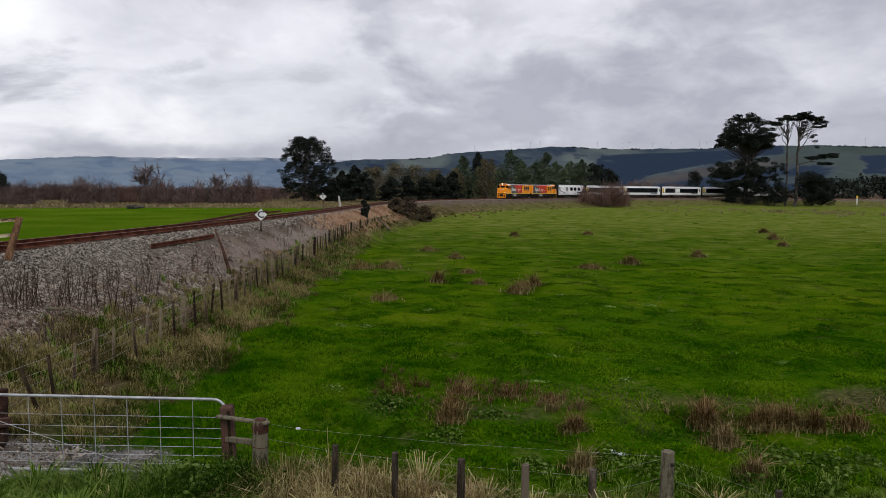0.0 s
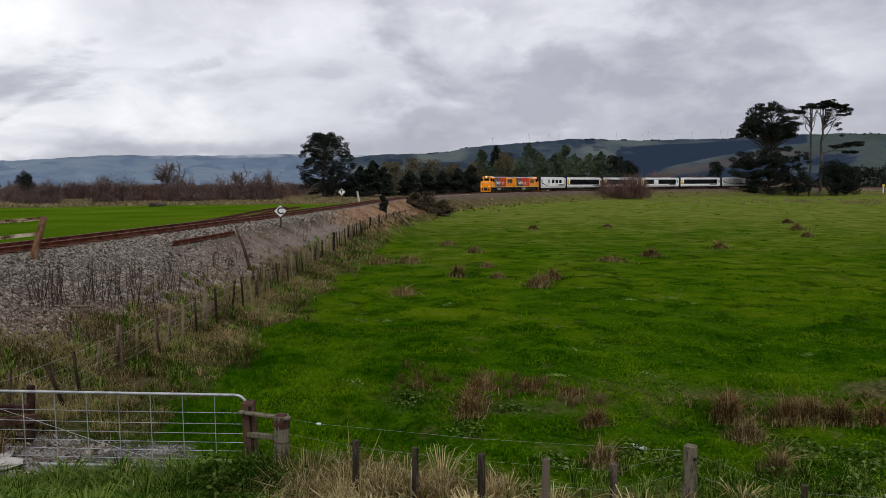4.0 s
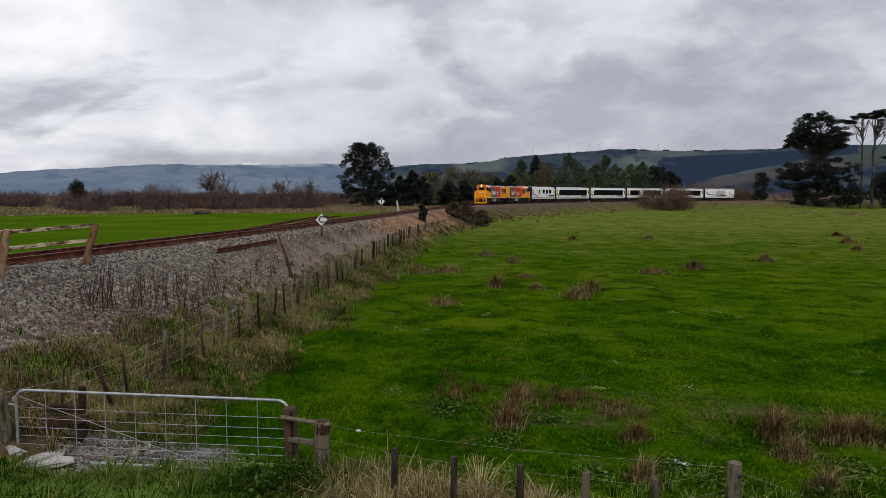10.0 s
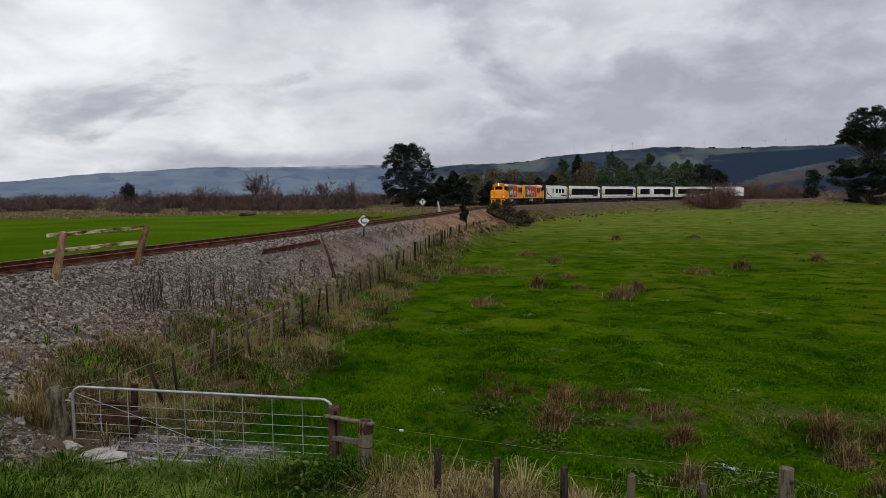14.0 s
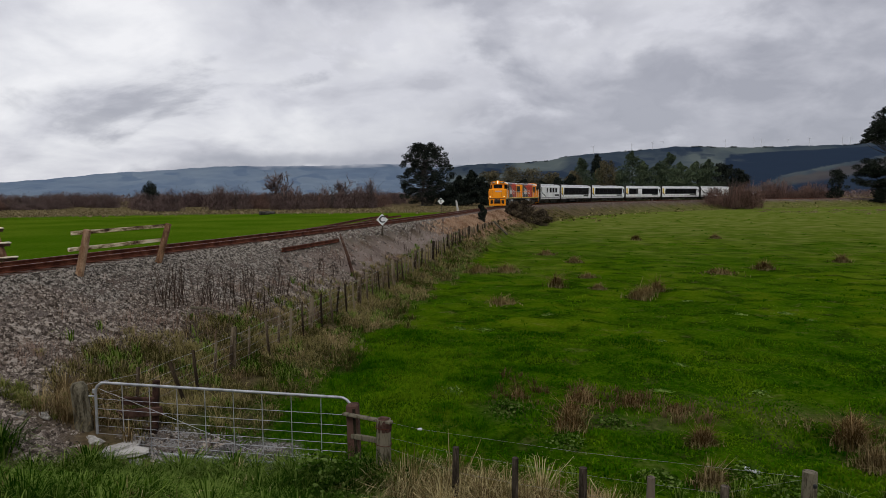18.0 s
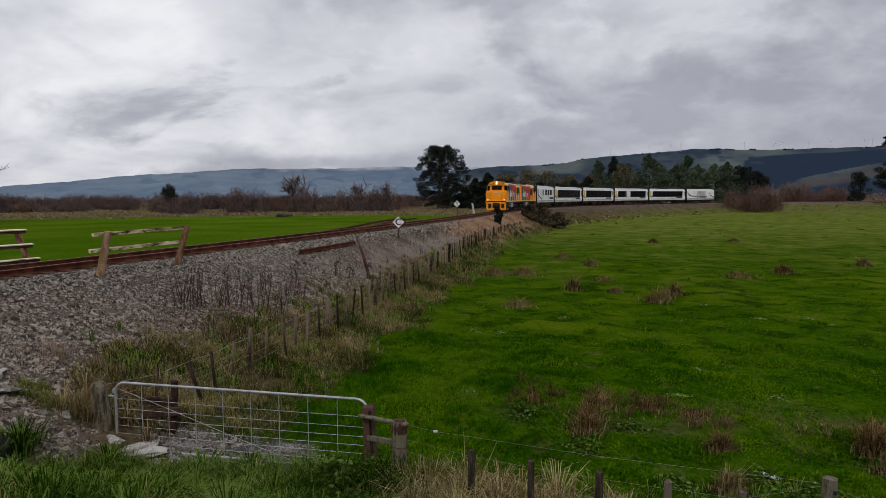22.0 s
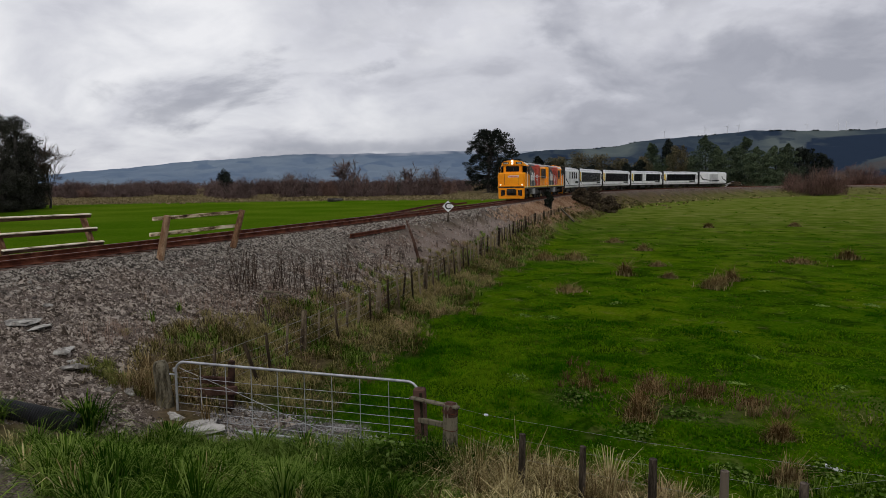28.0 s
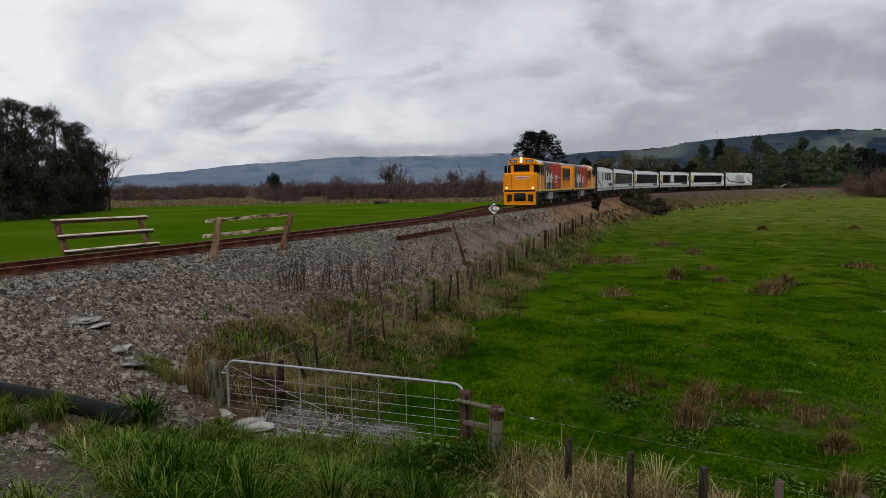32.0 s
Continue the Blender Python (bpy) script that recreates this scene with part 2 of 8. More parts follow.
M_TWIGRUST = leafy("rusty_brown_twigs", [(0.080, 0.046, 0.038), (0.155, 0.094, 0.076), (0.24, 0.155, 0.122)])
M_BLADE = leafy("lush_grass_blades", [(0.020, 0.050, 0.003), (0.068, 0.132, 0.010), (0.23, 0.31, 0.065)], 0.6, 0.6, 0.32)
M_BLADE2 = leafy("yellowing_grass_blades", [(0.055, 0.075, 0.010), (0.12, 0.145, 0.028), (0.27, 0.27, 0.09)], 0.35, 0.6, 0.3)
M_BLADE3 = leafy("deep_green_grass_blades", [(0.012, 0.038, 0.002), (0.048, 0.102, 0.009), (0.17, 0.24, 0.05)], 0.6, 0.6, 0.32)
M_FIELDBLADE = leafy("grazed_field_grass", [(0.020, 0.078, 0.0008), (0.054, 0.148, 0.0013), (0.125, 0.218, 0.006)], 0.2, 0.65, 0.4)
M_STRAW = leafy("dry_straw_grass", [(0.15, 0.118, 0.042), (0.36, 0.29, 0.125), (0.66, 0.56, 0.30)], 0.6, 0.7, 0.35)
M_RUSH = leafy("brown_rush_stems", [(0.068, 0.042, 0.014), (0.138, 0.088, 0.034), (0.26, 0.18, 0.085)], 0.6)
M_RANK = leafy("rank_brown_green_grass", [(0.046, 0.046, 0.012), (0.142, 0.126, 0.037), (0.33, 0.28, 0.12)], 0.5, 0.7, 0.35)
M_RANKDRY = leafy("dull_dead_grass", [(0.10, 0.066, 0.028), (0.25, 0.18, 0.085), (0.50, 0.39, 0.21)], 0.4, 0.7, 0.35)
M_TAWNY = leafy("tawny_rank_grass", [(0.14, 0.115, 0.055), (0.22, 0.178, 0.09), (0.30, 0.245, 0.135)], 0.3, 0.7, 0.3)
M_TAN = leafy("tan_dead_rushes", [(0.13, 0.088, 0.034), (0.23, 0.165, 0.068), (0.36, 0.27, 0.125)], 0.4, 0.7, 0.3)
M_TUFT = leafy("dark_pasture_tufts", [(0.014, 0.072, 0.0006), (0.036, 0.124, 0.001), (0.080, 0.180, 0.004)], 0.2, 0.65, 0.4)
M_WEEDSTALK = leafy("dead_weed_stalks", [(0.040, 0.027, 0.020), (0.085, 0.060, 0.046), (0.13, 0.096, 0.076)], 0.6)
M_BROAD = leafy("broad_weed_leaves", [(0.028, 0.062, 0.006), (0.062, 0.115, 0.014), (0.125, 0.18, 0.045)], 0.6, 0.5)
M_ORANGE = mat("locomotive_orange_paint", [(0.84, 0.262, 0.003), (0.93, 0.318, 0.004), (0.96, 0.355, 0.006)], 0.7, 0.5, 0, 0, 9, spec=0.25)
M_RUBBER = mat("window_rubber", [(0.02, 0.018, 0.016), (0.035, 0.03, 0.026)], 2, 0.8)
M_CABROOF = mat("pale_cab_roof_paint", [(0.52, 0.50, 0.46), (0.66, 0.64, 0.60), (0.72, 0.70, 0.66)], 0.9, 0.5, 0, 0, 9)
M_LGREY = mat("locomotive_dark_grey_paint", [(0.050, 0.052, 0.056), (0.082, 0.084, 0.088)], 0.8, 0.5, 0, 0, 9)
M_LRED = mat("locomotive_red_paint", [(0.52, 0.038, 0.014), (0.66, 0.060, 0.022)], 0.8, 0.5, 0, 0, 9, spec=0.3)
M_ROOFGREY = mat("sooty_roof_grey", [(0.20, 0.20, 0.20), (0.34, 0.34, 0.34), (0.42, 0.42, 0.42)], 0.9, 0.6, 0, 0, 9)
M_UNDER = mat("grimy_underframe", [(0.010, 0.009, 0.008), (0.028, 0.024, 0.020), (0.05, 0.042, 0.035)], 2, 0.75, 0.2, 0, 20)
M_CARWHITE = mat("carriage_white_paint", [(0.76, 0.76, 0.76), (0.87, 0.87, 0.865), (0.90, 0.90, 0.89)], 0.5, 0.35, 0, 0, 6)
M_CARROOF = mat("carriage_roof_silver", [(0.36, 0.36, 0.365), (0.50, 0.50, 0.505), (0.58, 0.58, 0.58)], 0.6, 0.45, 0.0, 0, 8)
M_YELLOW = mat("carriage_yellow_panel", [(0.75, 0.50, 0.05), (0.80, 0.56, 0.07)], 1, 0.4)
M_GLASS = mat("dark_tinted_glass", [(0.004, 0.005, 0.006), (0.009, 0.010, 0.012)], 0.6, 0.22, 0, 0, 3, spec=0.08)
M_BLACKPANEL = mat("black_gangway_rubber", [(0.008, 0.008, 0.008), (0.02, 0.02, 0.02)], 2, 0.8)
M_LETTER = mat("white_livery_lettering", [(0.68, 0.68, 0.67), (0.74, 0.74, 0.73)], 2, 0.5)
M_LAMP = glow("lit_headlamp", (1.0, 0.90, 0.66), 1.3)
M_LAMPLOW = glow("lit_ditch_lamp", (1.0, 0.86, 0.55), 0.8)
M_ROSETTE = leafy("pale_thistle_leaves", [(0.06, 0.13, 0.015), (0.12, 0.20, 0.03), (0.20, 0.28, 0.07)], 0.5)
M_HOUSE = mat("white_weatherboard", [(0.55, 0.55, 0.53), (0.70, 0.70, 0.68)], 1, 0.7)
M_TURBINE = mat("turbine_white", [(0.66, 0.67, 0.69), (0.74, 0.75, 0.77)], 0.05, 0.5)
M_PLASTIC = mat("white_plastic", [(0.55, 0.56, 0.58), (0.68, 0.69, 0.70)], 6, 0.4)
M_ROCK = mat("pale_broken_concrete", [(0.14, 0.13, 0.115), (0.30, 0.285, 0.255), (0.48, 0.46, 0.42)], 5, 0.95, 0, 0.01, 30, 0.3)

# ---- geometry helpers ----


class Geo:
    """Collects vertices and faces for one mesh."""

    def __init__(self):
        self.v, self.f = [], []

    def add(self, verts, faces):
        k = len(self.v)
        self.v += [tuple(p) for p in verts]
        self.f += [tuple(i + k for i in f) for f in faces]
        return self

    def slab(self, poly, z0, z1, inset=0.0):
        """Plan outline (x, y) raised from z0 to z1."""
        n = len(poly)
        vs = [(x, y, z0) for x, y in poly] + [(x * (1 - inset * 0), y * (1 - inset), z1) for x, y in poly]
        fs = [(i, (i + 1) % n, n + (i + 1) % n, n + i) for i in range(n)]
        return self.add(vs, fs + [tuple(range(n))[::-1], tuple(range(n, 2 * n))])

    def box(self, c, size, ch=0.0, m=None):
        """Box with chamfered edges; m: a turn about its centre."""
        hx, hy, hz = (s / 2 for s in size)
        ch = min(ch, hx * 0.9, hy * 0.9, hz * 0.9)
        vs, fs = [], []
        if ch <= 0:
            vs = [(x, y, z) for x in (-hx, hx) for y in (-hy, hy) for z in (-hz, hz)]
            fs = [(0, 1, 3, 2), (4, 6, 7, 5), (0, 4, 5, 1), (2, 3, 7, 6), (0, 2, 6, 4), (1, 5, 7, 3)]
        else:
            idx = {}
            for sx in (-1, 1):
                for sy in (-1, 1):
                    for sz in (-1, 1):
                        for a, p in enumerate(((sx * hx, sy * (hy - ch), sz * (hz - ch)), (sx * (hx - ch), sy * hy, sz * (hz - ch)), (sx * (hx - ch), sy * (hy - ch), sz * hz))):
                            idx[sx, sy, sz, a] = len(vs)
                            vs.append(p)
            g = lambda s, a: idx[(*s, a)]
            for a in range(3):
                b, c2 = (a + 1) % 3, (a + 2) % 3
                for s in (-1, 1):
                    q = []
                    for u, w in ((-1, -1), (1, -1), (1, 1), (-1, 1)):
                        t = [0, 0, 0]; t[a], t[b], t[c2] = s, u, w
                        q.append(g(t, a))
                    fs.append(tuple(q if s > 0 else q[::-1]))
                for u in (-1, 1):
                    for w in (-1, 1):
                        t0, t1 = [0, 0, 0], [0, 0, 0]
                        t0[a], t0[b], t0[c2] = -1, u, w
                        t1[a], t1[b], t1[c2] = 1, u, w
                        q = (g(t0, b), g(t1, b), g(t1, c2), g(t0, c2))
                        fs.append(q if u * w > 0 else q[::-1])
            for sx in (-1, 1):
                for sy in (-1, 1):
                    for sz in (-1, 1):
                        q = tuple(idx[sx, sy, sz, a] for a in range(3))
                        fs.append(q if sx * sy * sz > 0 else q[::-1])
        c = Vector(c)
        if m is not None:
            vs = [m @ Vector(p) for p in vs]
        return self.add([Vector(p) + c for p in vs], fs)

    def tube(self, pts, radii, n=8, caps=True):
        """Tube along points, with a radius at each."""
        pts = [Vector(p) for p in pts]
        k = len(self.v)
        side = None
        for i, p in enumerate(pts):
            d = (pts[min(i + 1, len(pts) - 1)] - pts[max(i - 1, 0)]).normalized()
            if side is None:
                side = d.orthogonal().normalized()
            side = (side - d * side.dot(d)).normalized()
            up = d.cross(side)
            for j in range(n):
                a = 2 * math.pi * j / n
                self.v.append(tuple(p + radii[i] * (math.cos(a) * side + math.sin(a) * up)))
        for i in range(len(pts) - 1):
            for j in range(n):
                a, b = k + i * n + j, k + i * n + (j + 1) % n
                self.f.append((a, b, b + n, a + n))
        if caps:
            self.f.append(tuple(k + j for j in range(n))[::-1])
            self.f.append(tuple(k + (len(pts) - 1) * n + j for j in range(n)))
        return self

    def prism(self, poly, x0, x1, axis="x"):
        """Outline swept from x0 to x1: poly in (y, z) for axis x, (x, z) for axis y."""
        n = len(poly)
        mk = (lambda s, p: (s, p[0], p[1])) if axis == "x" else (lambda s, p: (p[0], s, p[1]))
        vs = [mk(x0, p) for p in poly] + [mk(x1, p) for p in poly]
        fs = [(i, (i + 1) % n, n + (i + 1) % n, n + i) for i in range(n)]
        fs += [tuple(range(n))[::-1], tuple(range(n, 2 * n))]
        return self.add(vs, fs)

    def mesh(self, name, smooth=False):
        me = bpy.data.meshes.new(name)
        me.from_pydata(self.v, [], self.f)
        me.update()
        bm = bmesh.new(); bm.from_mesh(me)
        bmesh.ops.recalc_face_normals(bm, faces=bm.faces)
        bm.to_mesh(me); bm.free()
        if smooth:
            me.polygons.foreach_set("use_smooth", [True] * len(me.polygons))
        return me


def np_mesh(name, verts, faces, smooth=False):
    """Mesh from arrays; faces: a list of (n, k) index arrays."""
    me = bpy.data.meshes.new(name)
    verts = np.asarray(verts, dtype=np.float32)
    me.vertices.add(len(verts))
    me.vertices.foreach_set("co", verts.ravel())
    loops = np.concatenate([f.ravel() for f in faces]).astype(np.int32)
    sizes = np.concatenate([np.full(len(f), f.shape[1], dtype=np.int32) for f in faces])
    me.loops.add(len(loops))
    me.loops.foreach_set("vertex_index", loops)
    me.polygons.add(len(sizes))
    me.polygons.foreach_set("loop_start", np.concatenate([[0], np.cumsum(sizes)[:-1]]).astype(np.int32))
    me.update(calc_edges=True)
    if smooth:
        me.polygons.foreach_set("use_smooth", np.ones(len(sizes), dtype=bool))
    return me


def obj(name, data, material, parent=None, label="", at=None):
    ob = new(name, data)
    if material is not None and not data.materials:
        data.materials.append(material)
    if parent is not None:
        ob.parent = parent
    if at is not None:
        ob.matrix_basis = at
    if label:
        ob["label"] = label
    return ob


def part(name, geo, material, parent, label="", smooth=False):
    return obj(name, geo.mesh(name, smooth), material, parent, label)


def thing(name, m, label, category, group="", kind=""):
    """An Empty at a thing's base, for its parts."""
    ob = new(name)
    ob.empty_display_size = 0.2
    ob.matrix_basis = m
    return tagged(ob, label, category, group, kind)


# ---- the plan: railway line and ground ----
# Curve of the line: s runs away from the level crossing; rail heads at z = 0.
S0, DS = -90.0, 0.5


def build_line():
    n = int((470 - S0) / DS) + 1
    s = S0 + DS * np.arange(n)
    sig = lambda u: 1 / (1 + np.exp(-np.clip(u, -60, 60)))
    k = -0.00119 + 0.00817 * sig((s - 34.03) / 8.06) - 0.00035 * sig((s - 134.4) / 8)
    k = np.where(s < -50, 0.0, k) * (1 - sig((s - 275) / 10))
    h = np.concatenate([[0], np.cumsum((k[1:] + k[:-1]) / 2 * DS)])
    i0 = int(-S0 / DS)
    h = h - h[i0] + 0.05383
    x = np.concatenate([[0], np.cumsum((np.sin(h[1:]) + np.sin(h[:-1])) / 2 * DS)])
    y = np.concatenate([[0], np.cumsum((np.cos(h[1:]) + np.cos(h[:-1])) / 2 * DS)])
    return s, x - x[i0] - 10.597, y - y[i0] + 55.36, h


LS, LX, LY, LH = build_line()


def line(s, d=0.0):
    """Point at s along the line, d metres to its east side, and the heading."""
    x, y, h = (float(np.interp(s, LS, a)) for a in (LX, LY, LH))
    return x + d * math.cos(h), y - d * math.sin(h), h


def from_line(x, y):
    """Station s and signed distance d (east positive) for arrays of points."""
    x, y = np.asarray(x, float).ravel(), np.asarray(y, float).ravel()
    s, d = np.empty(len(x)), np.empty(len(x))
    px, py, ph, ps = LX[::4], LY[::4], LH[::4], LS[::4]
    for a in range(0, len(x), 4000):
        b = slice(a, a + 4000)
        i = np.argmin((x[b, None] - px) ** 2 + (y[b, None] - py) ** 2, axis=1)
        ex, ey = x[b] - px[i], y[b] - py[i]
        s[b] = ps[i] + ex * np.sin(ph[i]) + ey * np.cos(ph[i])
        d[b] = ex * np.cos(ph[i]) - ey * np.sin(ph[i])
    return s, d


def vnoise(x, y, scale, seed=0):
    """Cheap smooth noise for arrays, about -1 to 1."""
    r = np.random.RandomState(seed)
    t = np.zeros_like(np.asarray(x, float))
    for i in range(6):
        a, f, p = r.uniform(0, 6.28), r.uniform(0.6, 1.7) / scale * 2 * np.pi, r.uniform(0, 6.28)
        t += np.sin((x * np.cos(a) + y * np.sin(a)) * f + p + 1.3 * np.sin((x * np.sin(a) - y * np.cos(a)) * f * 0.6 + p * 2))
    return t / 3.2


def soft_max(a, b, k):
    h = np.clip(0.5 + 0.5 * (a - b) / k, 0, 1)
    return b + (a - b) * h + k * h * (1 - h)


FIELD, LEFT = -2.45, -1.6


def ground(x, y, rough=True):
    """Height of the ground for arrays of points."""
    x, y = np.asarray(x, float), np.asarray(y, float)
    s, d = (a.reshape(x.shape) for a in from_line(x, y))
    slope = np.interp(s, [-47, -42, -34, -25, -10], [0.32, 0.38, 0.47, 0.52, 0.58])
    bank = -0.30 - slope * (d - 2.0)
    far = np.clip((s - 110) / 60, 0, 1)
    bank = np.where(far > 0, bank * (1 - far) + np.maximum(bank, -0.35 - 0.21 * np.clip(d - 2.0, 0, 50)) * far, bank)
    mound = np.clip(1 - np.hypot(x, y) / 48, 0, 1) * (np.hypot(x, y) > 9)
    field = FIELD + 0.08 * vnoise(x, y, 30, 3) + mound * (0.07 * vnoise(x, y, 3.4, 41) + 0.05 * vnoise(x, y, 1.5, 42))
    east = soft_max(np.minimum(bank, -0.22), field, 0.5)
    road = np.interp(y, [2.2, 4.6, 6.2, 7.5, 8.6, 11], [0.0, -0.85, -1.65, -2.30, -2.55, -4.0])
    east = soft_max(east, road, 0.3)
    west = soft_max(-0.30 + 0.55 * (d + 2.0), LEFT + 0 * x, 0.3)
    z = np.where(d > 0, east, np.minimum(west, -0.22))
    z = np.where(np.abs(d) < 2.0, -0.24 - 0.03 * np.abs(d), z)
    if rough:
        near = np.clip(1 - np.hypot(x, y) / 55, 0, 1)
        z = z + np.where(np.abs(d) > 1.7, 0.035 * vnoise(x, y, 1.7, 5) * near + 0.02 * vnoise(x, y, 0.6, 6) * near, 0)
    return z


def ground_at(x, y):
    return float(ground(np.array([x]), np.array([y]))[0])


# ---- ground ----
def step(a, b, v):
    t = np.clip((v - a) / (b - a), 0, 1)
    return t * t * (3 - 2 * t)


def field_edge(s):
    """Distance from the line at which the green paddock begins."""
    return np.interp(s, [-48, -40, -28, -12, 5, 25, 45, 80, 130, 200], [8.4, 8.1, 6.8, 5.3, 4.4, 5.6, 5.8, 7.0, 10.8, 13.3])


def gravel_edge(s):
    return np.interp(s, [-60, -46.4, -45.3, -44, -41, -39, -37.6, -31, -27, -20, -6, 40], [8.6, 7.9, 5.6, 5.0, 4.9, 5.1, 5.2, 4.7, 4.2, 3.8, 3.4, 2.9])


def bank_top(x):
    """Northern limit of the long grass below the road."""
    return np.interp(x, [-12, -9.3, -8.5, -7.5, -6.9, -6.3, -5.25, -4.1, -3.0], [5.6, 7.0, 7.4, 7.7, 8.0, 8.25, 8.8, 9.1, 9.2])


def regions(x, y):
    """Shares of gravel, dry rank growth and western pasture."""
    s, d = (a.reshape(x.shape) for a in from_line(x, y))
    w = 0.45 * vnoise(x, y, 2.3, 11) + 0.25 * vnoise(x, y, 0.7, 12)
    ge = gravel_edge(s)
    gravel = np.where(d > 0, step(0.7, -0.7, d - ge + w), step(-3.3, -2.6, d + w * 0.4))
    gravel = gravel * step(-0.4, 0.4, y + 0.35 * w - bank_top(x))
    patch = step(1.0, 0.55, np.hypot((x + 5.4) / 1.75, (y - 9.75) / 0.95) + w * 0.3)
    path = step(1.0, 1.12, -x / np.maximum(y, 0.5) + 0.12 * w) * step(7.0, 6.6, y + 0.3 * w) * step(2.0, 2.8, y) * step(-14, -12, x)
    gravel = gravel * (1 - 0.4 * step(25, 33, y + 3 * w) * step(1.9, 2.7, d + w))
    gravel = np.maximum(np.maximum(gravel, patch), path)
    fe = field_edge(s)
    dry = np.where(d > 0, step(0.9, -0.9, d - fe + 1.2 * w) * (1 - 0.5 * step(70, 120, s) * step(3.0, 5.0, d)), step(-7.0, -4.2, d + 2 * w))
    far_left = step(0, 14, np.hypot(x + 14, y) - 120 + 6 * w) * (d < 0)
    dry = np.maximum(dry, far_left)
    bankdry = step(-4.5, -2.0, x) * step(9.4, 8.4, y + 0.5 * w) * 0.75
    ditch = 0.85 * step(1.6, 0.3, np.abs(y - 12.9 + 0.8 * w)) * step(-2.5, 0.5, x)
    dry = np.maximum(np.maximum(dry, bankdry), ditch * step(-0.4, 0.7, vnoise(x, y, 2.6, 21)))
    far_right = step(0, 12, d - 0.0) * step(225, 262, np.hypot(x, y)) * step(100, 160, x) * 0.9
    return gravel, np.maximum(dry, far_right), (d < -2).astype(float)


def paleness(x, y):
    """Share of paler grass colour, growing with distance from the viewpoint."""
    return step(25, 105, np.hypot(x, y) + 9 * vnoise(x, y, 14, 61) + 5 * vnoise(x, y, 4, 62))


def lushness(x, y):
    """Darker, deeper green grass in the near half of the paddock."""
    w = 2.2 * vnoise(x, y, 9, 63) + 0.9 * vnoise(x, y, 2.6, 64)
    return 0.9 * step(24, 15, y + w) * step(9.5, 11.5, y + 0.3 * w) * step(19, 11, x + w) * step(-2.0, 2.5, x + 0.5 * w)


def bare_earth(x, y):
    """Washed-out soil on the lower bank beyond the loose rail."""
    s, d = (a.reshape(x.shape) for a in from_line(x, y))
    w = 0.5 * vnoise(x, y, 2.6, 65) + 0.25 * vnoise(x, y, 0.9, 66)
    return step(21, 27, y + 3 * w) * step(64, 50, y + 4 * w) * step(2.3, 3.1, d + w) * step(0.9, 0.0, d - gravel_edge(s) + w)


def tawny_turf(x, y):
    """Dead fine grass on the shoulder of the curve."""
    s, d = (a.reshape(x.shape) for a in from_line(x, y))
    w = 0.5 * vnoise(x, y, 3.0, 67) + 0.25 * vnoise(x, y, 1.1, 68)
    return 0.9 * step(43, 52, y + 3 * w) * step(97, 88, y + 3 * w) * step(1.5, 2.0, d + 0.5 * w) * step(4.6, 3.6, d + w)


